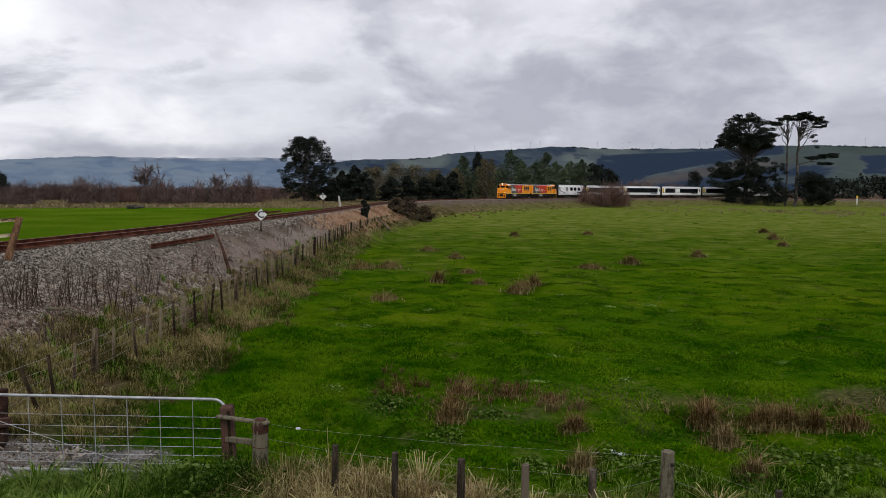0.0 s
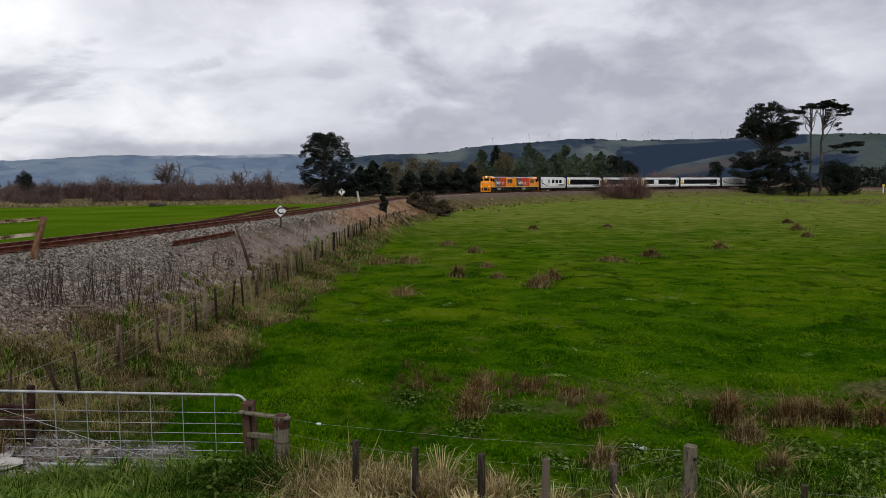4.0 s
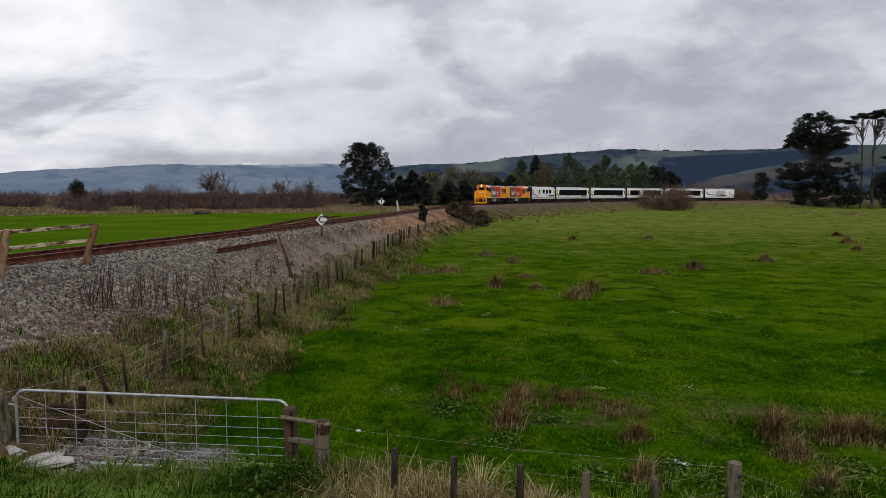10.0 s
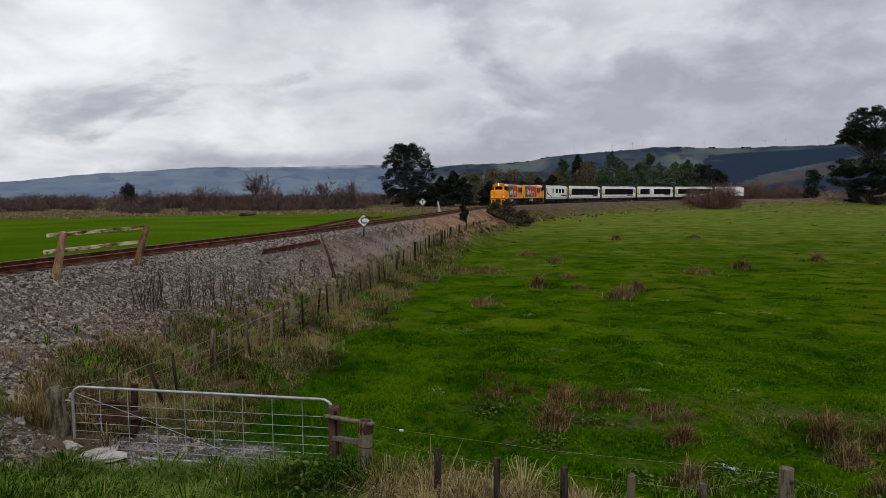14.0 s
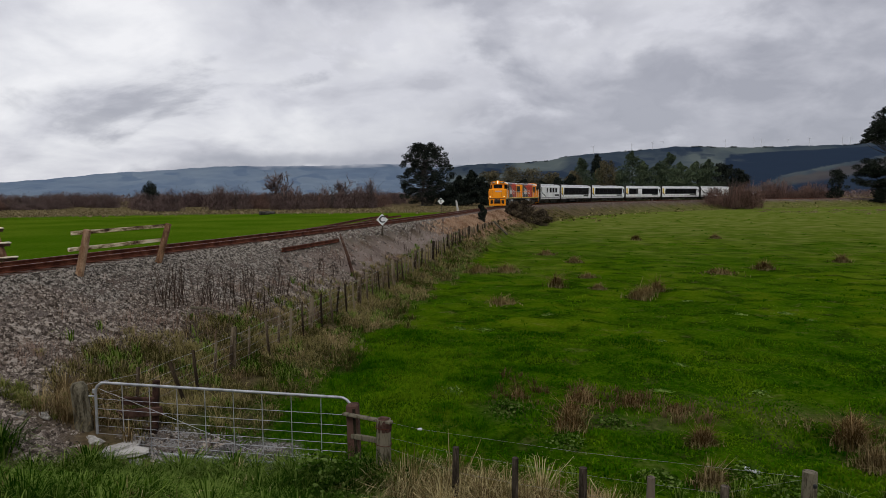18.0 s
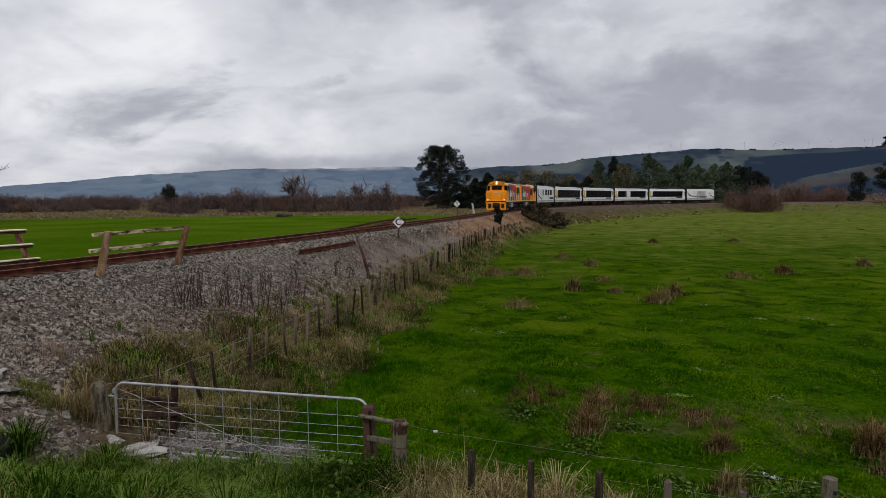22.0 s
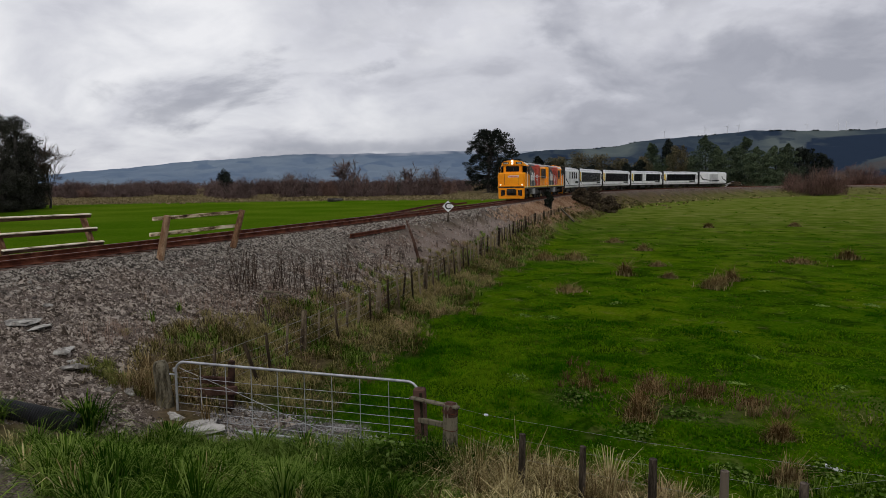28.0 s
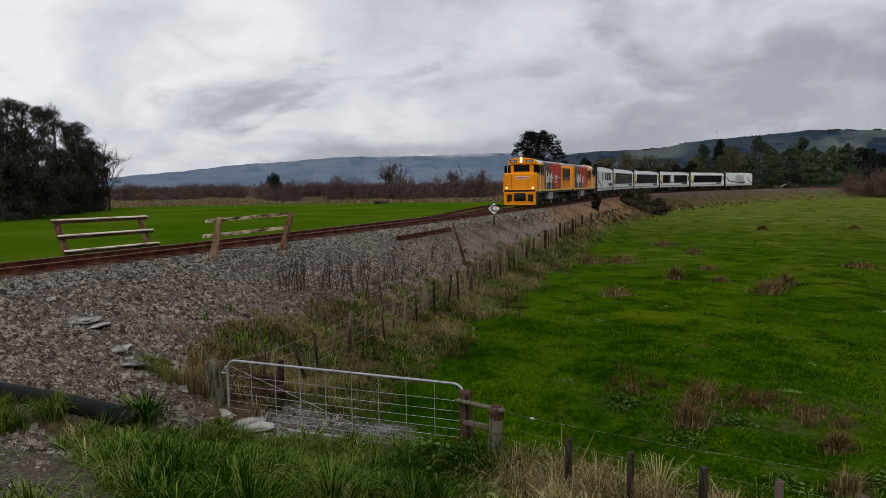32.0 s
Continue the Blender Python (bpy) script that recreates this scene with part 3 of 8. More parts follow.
def ground_material():
    m = bpy.data.materials.new("paddock_and_ballast")
    m.use_nodes = True
    nt = m.node_tree
    N, L = nt.nodes.new, nt.links.new
    b = nt.nodes["Principled BSDF"]
    b.inputs["Roughness"].default_value = 0.95
    b.inputs["Specular IOR Level"].default_value = 0.0
    tc = N("ShaderNodeTexCoord")

    def noise_tex(scale, detail=4.0, stretch=(1, 1, 1), dist=0.0):
        mp = N("ShaderNodeMapping"); mp.inputs["Scale"].default_value = stretch
        L(tc.outputs["Object"], mp.inputs[0])
        n = N("ShaderNodeTexNoise")
        n.inputs["Scale"].default_value, n.inputs["Detail"].default_value, n.inputs["Distortion"].default_value = scale, detail, dist
        L(mp.outputs[0], n.inputs["Vector"])
        return n.outputs["Fac"]

    def ramp(fac, *stops):
        r = N("ShaderNodeValToRGB")
        e = r.color_ramp.elements
        e[0].position, e[0].color = stops[0][0], (*stops[0][1], 1)
        e[1].position, e[1].color = stops[-1][0], (*stops[-1][1], 1)
        for p, c in stops[1:-1]:
            k = e.new(p); k.color = (*c, 1)
        L(fac, r.inputs[0])
        return r.outputs[0]

    def blend(fac, a, c):
        x = N("ShaderNodeMix"); x.data_type = "RGBA"
        if isinstance(fac, float):
            x.inputs[0].default_value = fac
        else:
            L(fac, x.inputs[0])
        L(a, x.inputs[6]); L(c, x.inputs[7])
        return x.outputs[2]

    def share(name):
        a = N("ShaderNodeAttribute"); a.attribute_name = name
        return a.outputs["Fac"]
    broad, mid, fine, grit = noise_tex(0.09, 4), noise_tex(0.62, 5, (1, 1, 1), 0.4), noise_tex(9, 4), noise_tex(46, 3)
    # mid-scale contrast holds grass tone and the painted shading of tufty mounds
    green = ramp(mid, (0.36, (0.010, 0.040, 0.0005)), (0.45, (0.028, 0.082, 0.0006)), (0.54, (0.058, 0.122, 0.0012)), (0.64, (0.110, 0.152, 0.006)))
    green2 = ramp(broad, (0.38, (0.020, 0.070, 0.0005)), (0.62, (0.096, 0.142, 0.003)))
    g = blend(0.45, green, green2)
    tuft = ramp(fine, (0.38, (0.010, 0.032, 0.001)), (0.52, (0.046, 0.102, 0.002)), (0.66, (0.125, 0.150, 0.022)))
    g = blend(0.26, g, tuft)
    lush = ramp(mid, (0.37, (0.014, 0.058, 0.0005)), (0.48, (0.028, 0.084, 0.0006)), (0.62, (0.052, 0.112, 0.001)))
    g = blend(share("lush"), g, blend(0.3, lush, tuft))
    # dark patches: longer grass, with the shadows between clumps put into the colour
    clump = noise_tex(0.8, 4, (1, 1, 1), 0.4)
    tall = ramp(clump, (0.52, (0, 0, 0)), (0.64, (0.9, 0.9, 0.9)))
    g = blend(tall, g, ramp(fine, (0.35, (0.008, 0.026, 0.001)), (0.65, (0.026, 0.062, 0.002))))
    fleck = noise_tex(1.5, 4, (1, 1, 1), 0.5)
    g = blend(ramp(fleck, (0.60, (0, 0, 0)), (0.74, (0.35, 0.35, 0.35))), g, ramp(fine, (0.4, (0.10, 0.085, 0.03)), (0.6, (0.20, 0.165, 0.07))))
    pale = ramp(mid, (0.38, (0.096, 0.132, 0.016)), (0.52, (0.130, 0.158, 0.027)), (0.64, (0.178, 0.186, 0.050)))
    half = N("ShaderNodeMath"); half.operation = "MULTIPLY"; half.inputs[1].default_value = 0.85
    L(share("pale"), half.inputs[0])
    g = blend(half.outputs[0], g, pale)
    west = blend(0.3, ramp(broad, (0.38, (0.052, 0.118, 0.003)), (0.62, (0.104, 0.162, 0.010))), tuft)
    g = blend(share("west"), g, west)
    dry = ramp(mid, (0.37, (0.035, 0.042, 0.010)), (0.46, (0.09, 0.072, 0.034)), (0.56, (0.16, 0.115, 0.065)), (0.65, (0.060, 0.078, 0.014)))
    dry = blend(0.45, dry, ramp(fine, (0.35, (0.04, 0.030, 0.018)), (0.55, (0.15, 0.112, 0.066)), (0.72, (0.28, 0.22, 0.13))))
    g = blend(share("dry"), g, dry)
    stone = ramp(grit, (0.34, (0.022, 0.018, 0.015)), (0.47, (0.12, 0.098, 0.082)), (0.60, (0.215, 0.18, 0.155)), (0.72, (0.36, 0.32, 0.28)))
    stone = blend(0.4, stone, ramp(mid, (0.37, (0.105, 0.072, 0.054)), (0.6, (0.16, 0.132, 0.112))))
    g = blend(share("gravel"), g, stone)
    earth = ramp(mid, (0.36, (0.19, 0.142, 0.117)), (0.5, (0.265, 0.21, 0.178)), (0.64, (0.325, 0.26, 0.22)))
    earth = blend(0.3, earth, ramp(grit, (0.34, (0.06, 0.047, 0.04)), (0.7, (0.26, 0.22, 0.19))))
    g = blend(share("earth"), g, earth)
    turf = ramp(fine, (0.34, (0.22, 0.132, 0.08)), (0.52, (0.36, 0.235, 0.15)), (0.7, (0.46, 0.34, 0.23)))
    g = blend(share("tawny"), g, turf)
    L(g, b.inputs["Base Color"])
    bn = N("ShaderNodeBump"); bn.inputs["Strength"].default_value, bn.inputs["Distance"].default_value = 0.8, 0.06
    mx = N("ShaderNodeMath"); mx.operation = "ADD"
    L(fine, mx.inputs[0]); L(grit, mx.inputs[1])
    L(mx.outputs[0], bn.inputs["Height"]); L(bn.outputs[0], b.inputs["Normal"])
    return m


def build_ground():
    az = np.concatenate([np.arange(-180, -64, 6.0), np.arange(-64, 44, 0.4), np.arange(44, 180, 6.0)])
    az = np.radians(az)
    r = 1.0 * 1.022 ** np.arange(0, 391)
    r[-1] = 4900
    A, Rr = np.meshgrid(az, r)
    x, y = Rr * np.sin(A), Rr * np.cos(A)
    z = ground(x, y)
    n, m = len(r), len(az)
    verts = np.stack([x, y, z], -1).reshape(-1, 3)
    verts = np.vstack([verts, [[0, 0, ground_at(0.0, 0.0)]]])
    i, j = np.meshgrid(np.arange(n - 1), np.arange(m), indexing="ij")
    a, b = i * m + j, i * m + (j + 1) % m
    quads = np.stack([a, b, b + m, a + m], -1).reshape(-1, 4)[:, ::-1]
    j = np.arange(m)
    fan = np.stack([np.full(m, n * m), j, (j + 1) % m], -1)
    me = np_mesh("ground", verts, [quads, fan], True)
    gravel, dry, west = regions(x, y)
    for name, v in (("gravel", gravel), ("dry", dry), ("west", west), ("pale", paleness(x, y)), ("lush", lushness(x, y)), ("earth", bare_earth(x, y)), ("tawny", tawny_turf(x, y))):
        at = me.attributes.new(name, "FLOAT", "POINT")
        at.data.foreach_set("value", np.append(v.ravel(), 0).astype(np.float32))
    tagged(obj("ground", me, ground_material()), "green grazed paddock with a gravel railway bank and rank dry edges", "ground", kind="structure")


build_ground()


# ---- distant hills ----
def hill_material(name, green, forest, blue, tone):
    m = bpy.data.materials.new(name)
    m.use_nodes = True
    nt = m.node_tree
    N, L = nt.nodes.new, nt.links.new
    b = nt.nodes["Principled BSDF"]
    b.inputs["Roughness"].default_value = 1.0
    b.inputs["Specular IOR Level"].default_value = 0.0
    tc = N("ShaderNodeTexCoord")

    def nz(scale, detail, dist=0.0):
        n = N("ShaderNodeTexNoise")
        n.inputs["Scale"].default_value, n.inputs["Detail"].default_value, n.inputs["Distortion"].default_value = scale, detail, dist
        L(tc.outputs["Object"], n.inputs["Vector"])
        return n.outputs["Fac"]
    r = N("ShaderNodeValToRGB")
    e = r.color_ramp.elements
    e[0].position, e[0].color = tone[0], (*green, 1)
    e[1].position, e[1].color = tone[1], (*forest, 1)
    L(nz(0.0016, 6, 0.6), r.inputs[0])
    # bluer tone mixed over the slope colours to stand for haze
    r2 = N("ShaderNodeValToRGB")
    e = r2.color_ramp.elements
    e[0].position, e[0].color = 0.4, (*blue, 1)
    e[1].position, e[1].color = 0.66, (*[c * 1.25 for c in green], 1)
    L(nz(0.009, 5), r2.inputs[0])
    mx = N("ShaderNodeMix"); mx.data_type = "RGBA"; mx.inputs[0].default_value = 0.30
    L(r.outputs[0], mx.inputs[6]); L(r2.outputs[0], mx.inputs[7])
    # planted forest as marked on the slope
    at = N("ShaderNodeAttribute"); at.attribute_name = "forest"
    edge = N("ShaderNodeMath"); edge.operation = "MULTIPLY_ADD"; edge.inputs[1].default_value, edge.inputs[2].default_value = 1.6, -0.8
    L(nz(0.006, 6, 0.4), edge.inputs[0])
    tot = N("ShaderNodeMath"); tot.operation = "ADD"
    L(at.outputs["Fac"], tot.inputs[0]); L(edge.outputs[0], tot.inputs[1])
    cut = N("ShaderNodeMapRange"); cut.inputs[1].default_value, cut.inputs[2].default_value = 0.30, 0.75
    L(tot.outputs[0], cut.inputs[0])
    fm = N("ShaderNodeMix"); fm.data_type = "RGBA"; fm.inputs[7].default_value = (*forest, 1)
    L(cut.outputs[0], fm.inputs[0]); L(mx.outputs[2], fm.inputs[6])
    bare = N("ShaderNodeAttribute"); bare.attribute_name = "tan"
    some = N("ShaderNodeMath"); some.operation = "MULTIPLY"; some.inputs[1].default_value = 0.7
    L(bare.outputs["Fac"], some.inputs[0])
    tm = N("ShaderNodeMix"); tm.data_type = "RGBA"; tm.inputs[7].default_value = (0.085, 0.073, 0.068, 1)
    L(some.outputs[0], tm.inputs[0]); L(fm.outputs[2], tm.inputs[6])
    # darker green mixed over the marked eastern slope
    rough = N("ShaderNodeAttribute"); rough.attribute_name = "scrub"
    part_ = N("ShaderNodeMath"); part_.operation = "MULTIPLY"
    L(rough.outputs["Fac"], part_.inputs[0])
    lim = N("ShaderNodeMapRange"); lim.inputs[1].default_value, lim.inputs[2].default_value, lim.inputs[3].default_value, lim.inputs[4].default_value = 0.35, 0.65, 0.9, 0.55
    L(nz(0.004, 5, 0.3), lim.inputs[0]); L(lim.outputs[0], part_.inputs[1])
    keep = N("ShaderNodeMath"); keep.operation = "SUBTRACT"; keep.use_clamp = True
    L(part_.outputs[0], keep.inputs[0]); L(cut.outputs[0], keep.inputs[1])
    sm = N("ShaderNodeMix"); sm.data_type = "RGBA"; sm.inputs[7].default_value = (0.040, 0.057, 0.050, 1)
    L(keep.outputs[0], sm.inputs[0]); L(tm.outputs[2], sm.inputs[6])
    L(sm.outputs[2], b.inputs["Base Color"])
    return m


RIDGE_AZ = [-180, -60, -48, -43.6, -39, -35, -31, -26, -20, -16.5, -12, -8, -4, -1.2, 0.7, 4.5, 9, 12.7, 16, 21, 28.5, 33, 40, 60, 180]
RIDGE_EL = [0.4, 0.4, 0.55, 0.97, 1.45, 1.85, 2.15, 2.45, 2.42, 2.62, 2.55, 2.5, 2.6, 2.78, 3.1, 3.4, 3.66, 3.55, 3.42, 3.46, 3.55, 3.2, 2.6, 1.5, 0.4]


def ridge(az):
    return np.interp(az, RIDGE_AZ, RIDGE_EL) + 0.03 * np.sin(az * 0.83) + 0.02 * np.sin(az * 2.9 + 1) + 0.012 * np.sin(az * 7.3)


def build_hills():
    def sheet(name, az0, az1, top_r, foot_r, el, mat_, label, seed, spur):
        az = np.arange(az0, az1 + 0.01, 0.3)
        t = np.linspace(0, 1, 56)
        A, T = np.meshgrid(az, t)
        ro = foot_r + (top_r - foot_r) * T
        ztop = 1.65 + top_r * np.tan(np.radians(el(A)))
        shape = T ** 1.25
        gully = spur * np.sin(np.pi * np.clip(T, 0, 1)) * (vnoise(A * 60, T * 700, 420, seed) + 0.6 * vnoise(A * 60, T * 900, 170, seed + 1)) * ztop
        z = -4 + (ztop + 4) * shape + gully
        x, y = ro * np.sin(np.radians(A)), ro * np.cos(np.radians(A))
        # back slope falls away behind the crest
        xb, yb = 1.15 * x[-1], 1.15 * y[-1]
        verts = np.vstack([np.stack([x, y, z], -1).reshape(-1, 3), np.stack([xb, yb, z[-1] * 0.5], -1)])
        n, m = len(t) + 1, len(az)
        i, j = np.meshgrid(np.arange(n - 1), np.arange(m - 1), indexing="ij")
        a = i * m + j
        me = np_mesh(name, verts, [np.stack([a, a + 1, a + m + 1, a + m], -1).reshape(-1, 4)[:, ::-1]], True)
        E = np.degrees(np.arctan2(z - 1.65, ro))
        lower = np.interp(A, [12, 14.6, 15.6, 16.6, 22.7, 27], [0.0, 0.3, 0.8, 1.3, 2.5, 3.0])
        upper = np.interp(A, [12.5, 13, 21, 24.6, 25.6, 27], [2.6, 3.05, 3.25, 3.4, 3.8, 3.8])
        wedge = step(12.0, 12.8, A) * step(26.8, 26.1, A) * step(-0.06, 0.12, E - lower) * step(-0.04, 0.12, upper - E)
        wood = np.maximum(wedge * 0.95, 0.62 * step(0.25, 0.6, vnoise(A * 55, T * 500, 190, seed + 4)) * (A < 12))
        wood = np.maximum(wood, 0.7 * step(0.6, 1.0, lower - E + 0.15 * vnoise(A, E * 3, 2.5, 8)) * step(14.5, 16, A) * step(33, 28, A))
        wood = np.maximum(wood, 0.85 * step(30.8, 31.8, A + 0.3 * vnoise(A, E * 4, 1.5, 12)) * step(1.2, 1.5, E) * step(3.1, 2.8, E + 0.2 * (A < 33)))
        # share of the darker green, east of the pines
        scrub = step(25.0, 26.5, A) * step(45, 36, A)
        spur = step(15.5, 17.0, A) * step(30, 25, A) * step(1.1, 0.7, lower - E) * step(0.1, 0.35, lower - E + 0.1 * vnoise(A, E, 2.0, 7)) * step(0.5, 0.9, E)
        for key, share in (("forest", wood), ("tan", spur), ("scrub", scrub)):
            mark = me.attributes.new(key, "FLOAT", "POINT")
            mark.data.foreach_set("value", np.append(share.ravel(), share[-1]).astype(np.float32))
        tagged(obj(name, me, mat_), label, "hills", kind="structure")
    # distance haze is mixed into these colours, more strongly for the far range
    far_mat = hill_material("far_hills_hazed", (0.175, 0.222, 0.272), (0.115, 0.160, 0.230), (0.14, 0.185, 0.25), (0.38, 0.62))
    near_mat = hill_material("near_pasture_hills_hazed", (0.098, 0.118, 0.115), (0.023, 0.036, 0.060), (0.064, 0.087, 0.100), (0.45, 0.55))
    sheet("backdrop_hills_far", -75, 12, 4100, 3300, ridge, far_mat, "blue-green range with haze put into its colour, under low cloud", 3, 0.05)
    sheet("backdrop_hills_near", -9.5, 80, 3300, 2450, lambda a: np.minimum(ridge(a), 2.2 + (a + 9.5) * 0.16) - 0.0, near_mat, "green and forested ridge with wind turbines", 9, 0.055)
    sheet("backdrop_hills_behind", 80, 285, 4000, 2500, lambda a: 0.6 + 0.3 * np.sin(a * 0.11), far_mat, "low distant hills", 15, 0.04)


build_hills()


def glowing_low_cloud():
    """Ragged, self-glowing cloud sheet that hides the crest of the far range."""
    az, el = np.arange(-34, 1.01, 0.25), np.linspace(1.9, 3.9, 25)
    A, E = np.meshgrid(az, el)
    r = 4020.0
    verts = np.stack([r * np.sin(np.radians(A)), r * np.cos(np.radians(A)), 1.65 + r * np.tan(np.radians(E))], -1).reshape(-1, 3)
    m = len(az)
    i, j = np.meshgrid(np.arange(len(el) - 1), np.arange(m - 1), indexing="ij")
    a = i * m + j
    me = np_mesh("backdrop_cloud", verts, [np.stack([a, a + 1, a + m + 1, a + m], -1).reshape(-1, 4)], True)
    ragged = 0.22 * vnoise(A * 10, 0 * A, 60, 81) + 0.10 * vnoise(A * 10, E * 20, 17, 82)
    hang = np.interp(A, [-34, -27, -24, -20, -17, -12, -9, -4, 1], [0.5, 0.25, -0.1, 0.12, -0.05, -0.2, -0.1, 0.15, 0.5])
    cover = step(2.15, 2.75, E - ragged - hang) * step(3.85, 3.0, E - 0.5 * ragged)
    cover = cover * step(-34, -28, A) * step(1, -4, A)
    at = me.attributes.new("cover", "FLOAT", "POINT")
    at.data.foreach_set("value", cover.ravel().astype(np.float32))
    mt = bpy.data.materials.new("glowing_low_cloud")
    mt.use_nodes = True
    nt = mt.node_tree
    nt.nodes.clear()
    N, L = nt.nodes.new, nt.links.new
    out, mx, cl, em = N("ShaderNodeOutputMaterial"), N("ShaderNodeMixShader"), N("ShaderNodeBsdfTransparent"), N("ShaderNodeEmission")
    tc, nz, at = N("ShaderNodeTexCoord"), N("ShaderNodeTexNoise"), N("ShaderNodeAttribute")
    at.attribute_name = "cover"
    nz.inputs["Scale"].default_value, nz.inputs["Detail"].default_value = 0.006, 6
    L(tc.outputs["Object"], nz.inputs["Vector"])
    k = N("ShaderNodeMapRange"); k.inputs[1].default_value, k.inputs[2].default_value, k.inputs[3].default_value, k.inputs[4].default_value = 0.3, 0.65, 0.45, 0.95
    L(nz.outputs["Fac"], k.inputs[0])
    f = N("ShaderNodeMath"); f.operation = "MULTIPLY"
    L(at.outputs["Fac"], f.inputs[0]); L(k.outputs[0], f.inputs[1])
    # the sheet emits its own grey-blue, set to match the sky above it
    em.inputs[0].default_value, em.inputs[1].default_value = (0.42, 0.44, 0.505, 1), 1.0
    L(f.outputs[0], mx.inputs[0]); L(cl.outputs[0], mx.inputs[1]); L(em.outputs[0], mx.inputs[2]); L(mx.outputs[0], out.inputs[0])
    tagged(obj("backdrop_cloud", me, mt), "ragged grey self-glowing cloud sheet before the far range", "cloud", kind="structure")


glowing_low_cloud()


def ridge_trees():
    """Dark clumps of trees standing on the crest of the near ridge."""
    rs = np.random.RandomState(55)
    pts = []
    for az0, az1, n in ((-3, 0.5, 9), (5.0, 6.6, 5), (10.2, 12.0, 14), (13.0, 13.6, 4), (15.2, 15.9, 5), (20.5, 22.0, 6), (29, 33, 14)):
        for az in rs.uniform(az0, az1, n):
            el = min(float(ridge(az)), 2.2 + (az + 9.5) * 0.16)
            z = 1.65 + 3290 * math.tan(radians(el))
            pts.append(ball(rs, 70, (3285 * math.sin(radians(az)), 3285 * math.cos(radians(az)), z), (rs.uniform(3, 9), 4, rs.uniform(1.5, 3.2))))
    v, f = cards(np.vstack(pts), 1.8, rs)
    tagged(obj("ridge_trees", np_mesh("ridge_trees", v, [f]), M_PINE), "scattered dark trees along the far ridge", "trees", kind="stuff")



def wind_turbine(m, spin, scale):
    t = thing("wind_turbine", m @ Matrix.Scale(1, 4), "white three-bladed wind turbine on the far ridge", "wind turbine", "turbines on the ridge")
    part("tower", Geo().tube([(0, 0, -6), (0, 0, 46 * scale)], [1.9 * scale, 1.1 * scale], 8), M_TURBINE, t)
    part("nacelle", Geo().box((0, 0, 47 * scale), (3 * scale, 7 * scale, 3 * scale), 0.5), M_TURBINE, t)
    hub = part("rotor_hub", Geo().tube([(0, -3.4 * scale, 47 * scale), (0, -5 * scale, 47 * scale)], [1.4 * scale, 0.6 * scale], 8), M_TURBINE, t)
    for k in range(3):
        a = spin + k * 2 * math.pi / 3
        d = Vector((math.sin(a), 0, math.cos(a)))
        c = Vector((0, -4.4 * scale, 47 * scale))
        part("blade", Geo().tube([c, c + d * 8 * scale, c + d * 24 * scale], [0.8 * scale, 1.0 * scale, 0.25 * scale], 5), M_TURBINE, hub)


def build_turbines():
    r = random.Random(4)
    for az in (-8.9, -7.6, 2.6, 5.6, 7.2, 8.0, 12.6, 14.6, 15.1, 16.9, 18.3, 20.4, 20.9, 22.6, 25.0, 27.2, 31.5):
        rr = 3290.0
        z = 1.65 + rr * math.tan(radians(float(ridge(az)))) if az > -5 else 1.65 + 4080 * math.tan(radians(float(ridge(az))))
        rr = rr if az > -5 else 4080
        wind_turbine(pose(rr * math.sin(radians(az)), rr * math.cos(radians(az)), z - 2, 0, 0, -az + r.uniform(-40, 40)), r.uniform(0, 2), 0.66 if az > -5 else 0.9)


build_turbines()

# ---- railway line ----
def sweep(name, profile, s0, s1, ds, dz=0.0):
    """Profile in (d, z) swept along the line."""
    g = Geo()
    n = len(profile)
    ss = np.arange(s0, s1 + 0.01, ds)
    for s in ss:
        for d, z in profile:
            x, y, h = line(s, d)
            g.v.append((x, y, z + dz))
    for i in range(len(ss) - 1):
        for j in range(n):
            a, b = i * n + j, i * n + (j + 1) % n
            g.f.append((a, b, b + n, a + n))
    g.f += [tuple(range(n)), tuple((len(ss) - 1) * n + j for j in range(n))[::-1]]
    return g


RAIL = [(-0.063, -0.15), (0.063, -0.15), (0.063, -0.135), (0.012, -0.115), (0.012, -0.04), (0.034, -0.03), (0.034, -0.004), (0.026, 0.0), (-0.026, 0.0), (-0.034, -0.004), (-0.034, -0.03), (-0.012, -0.04), (-0.012, -0.115), (-0.063, -0.135)]


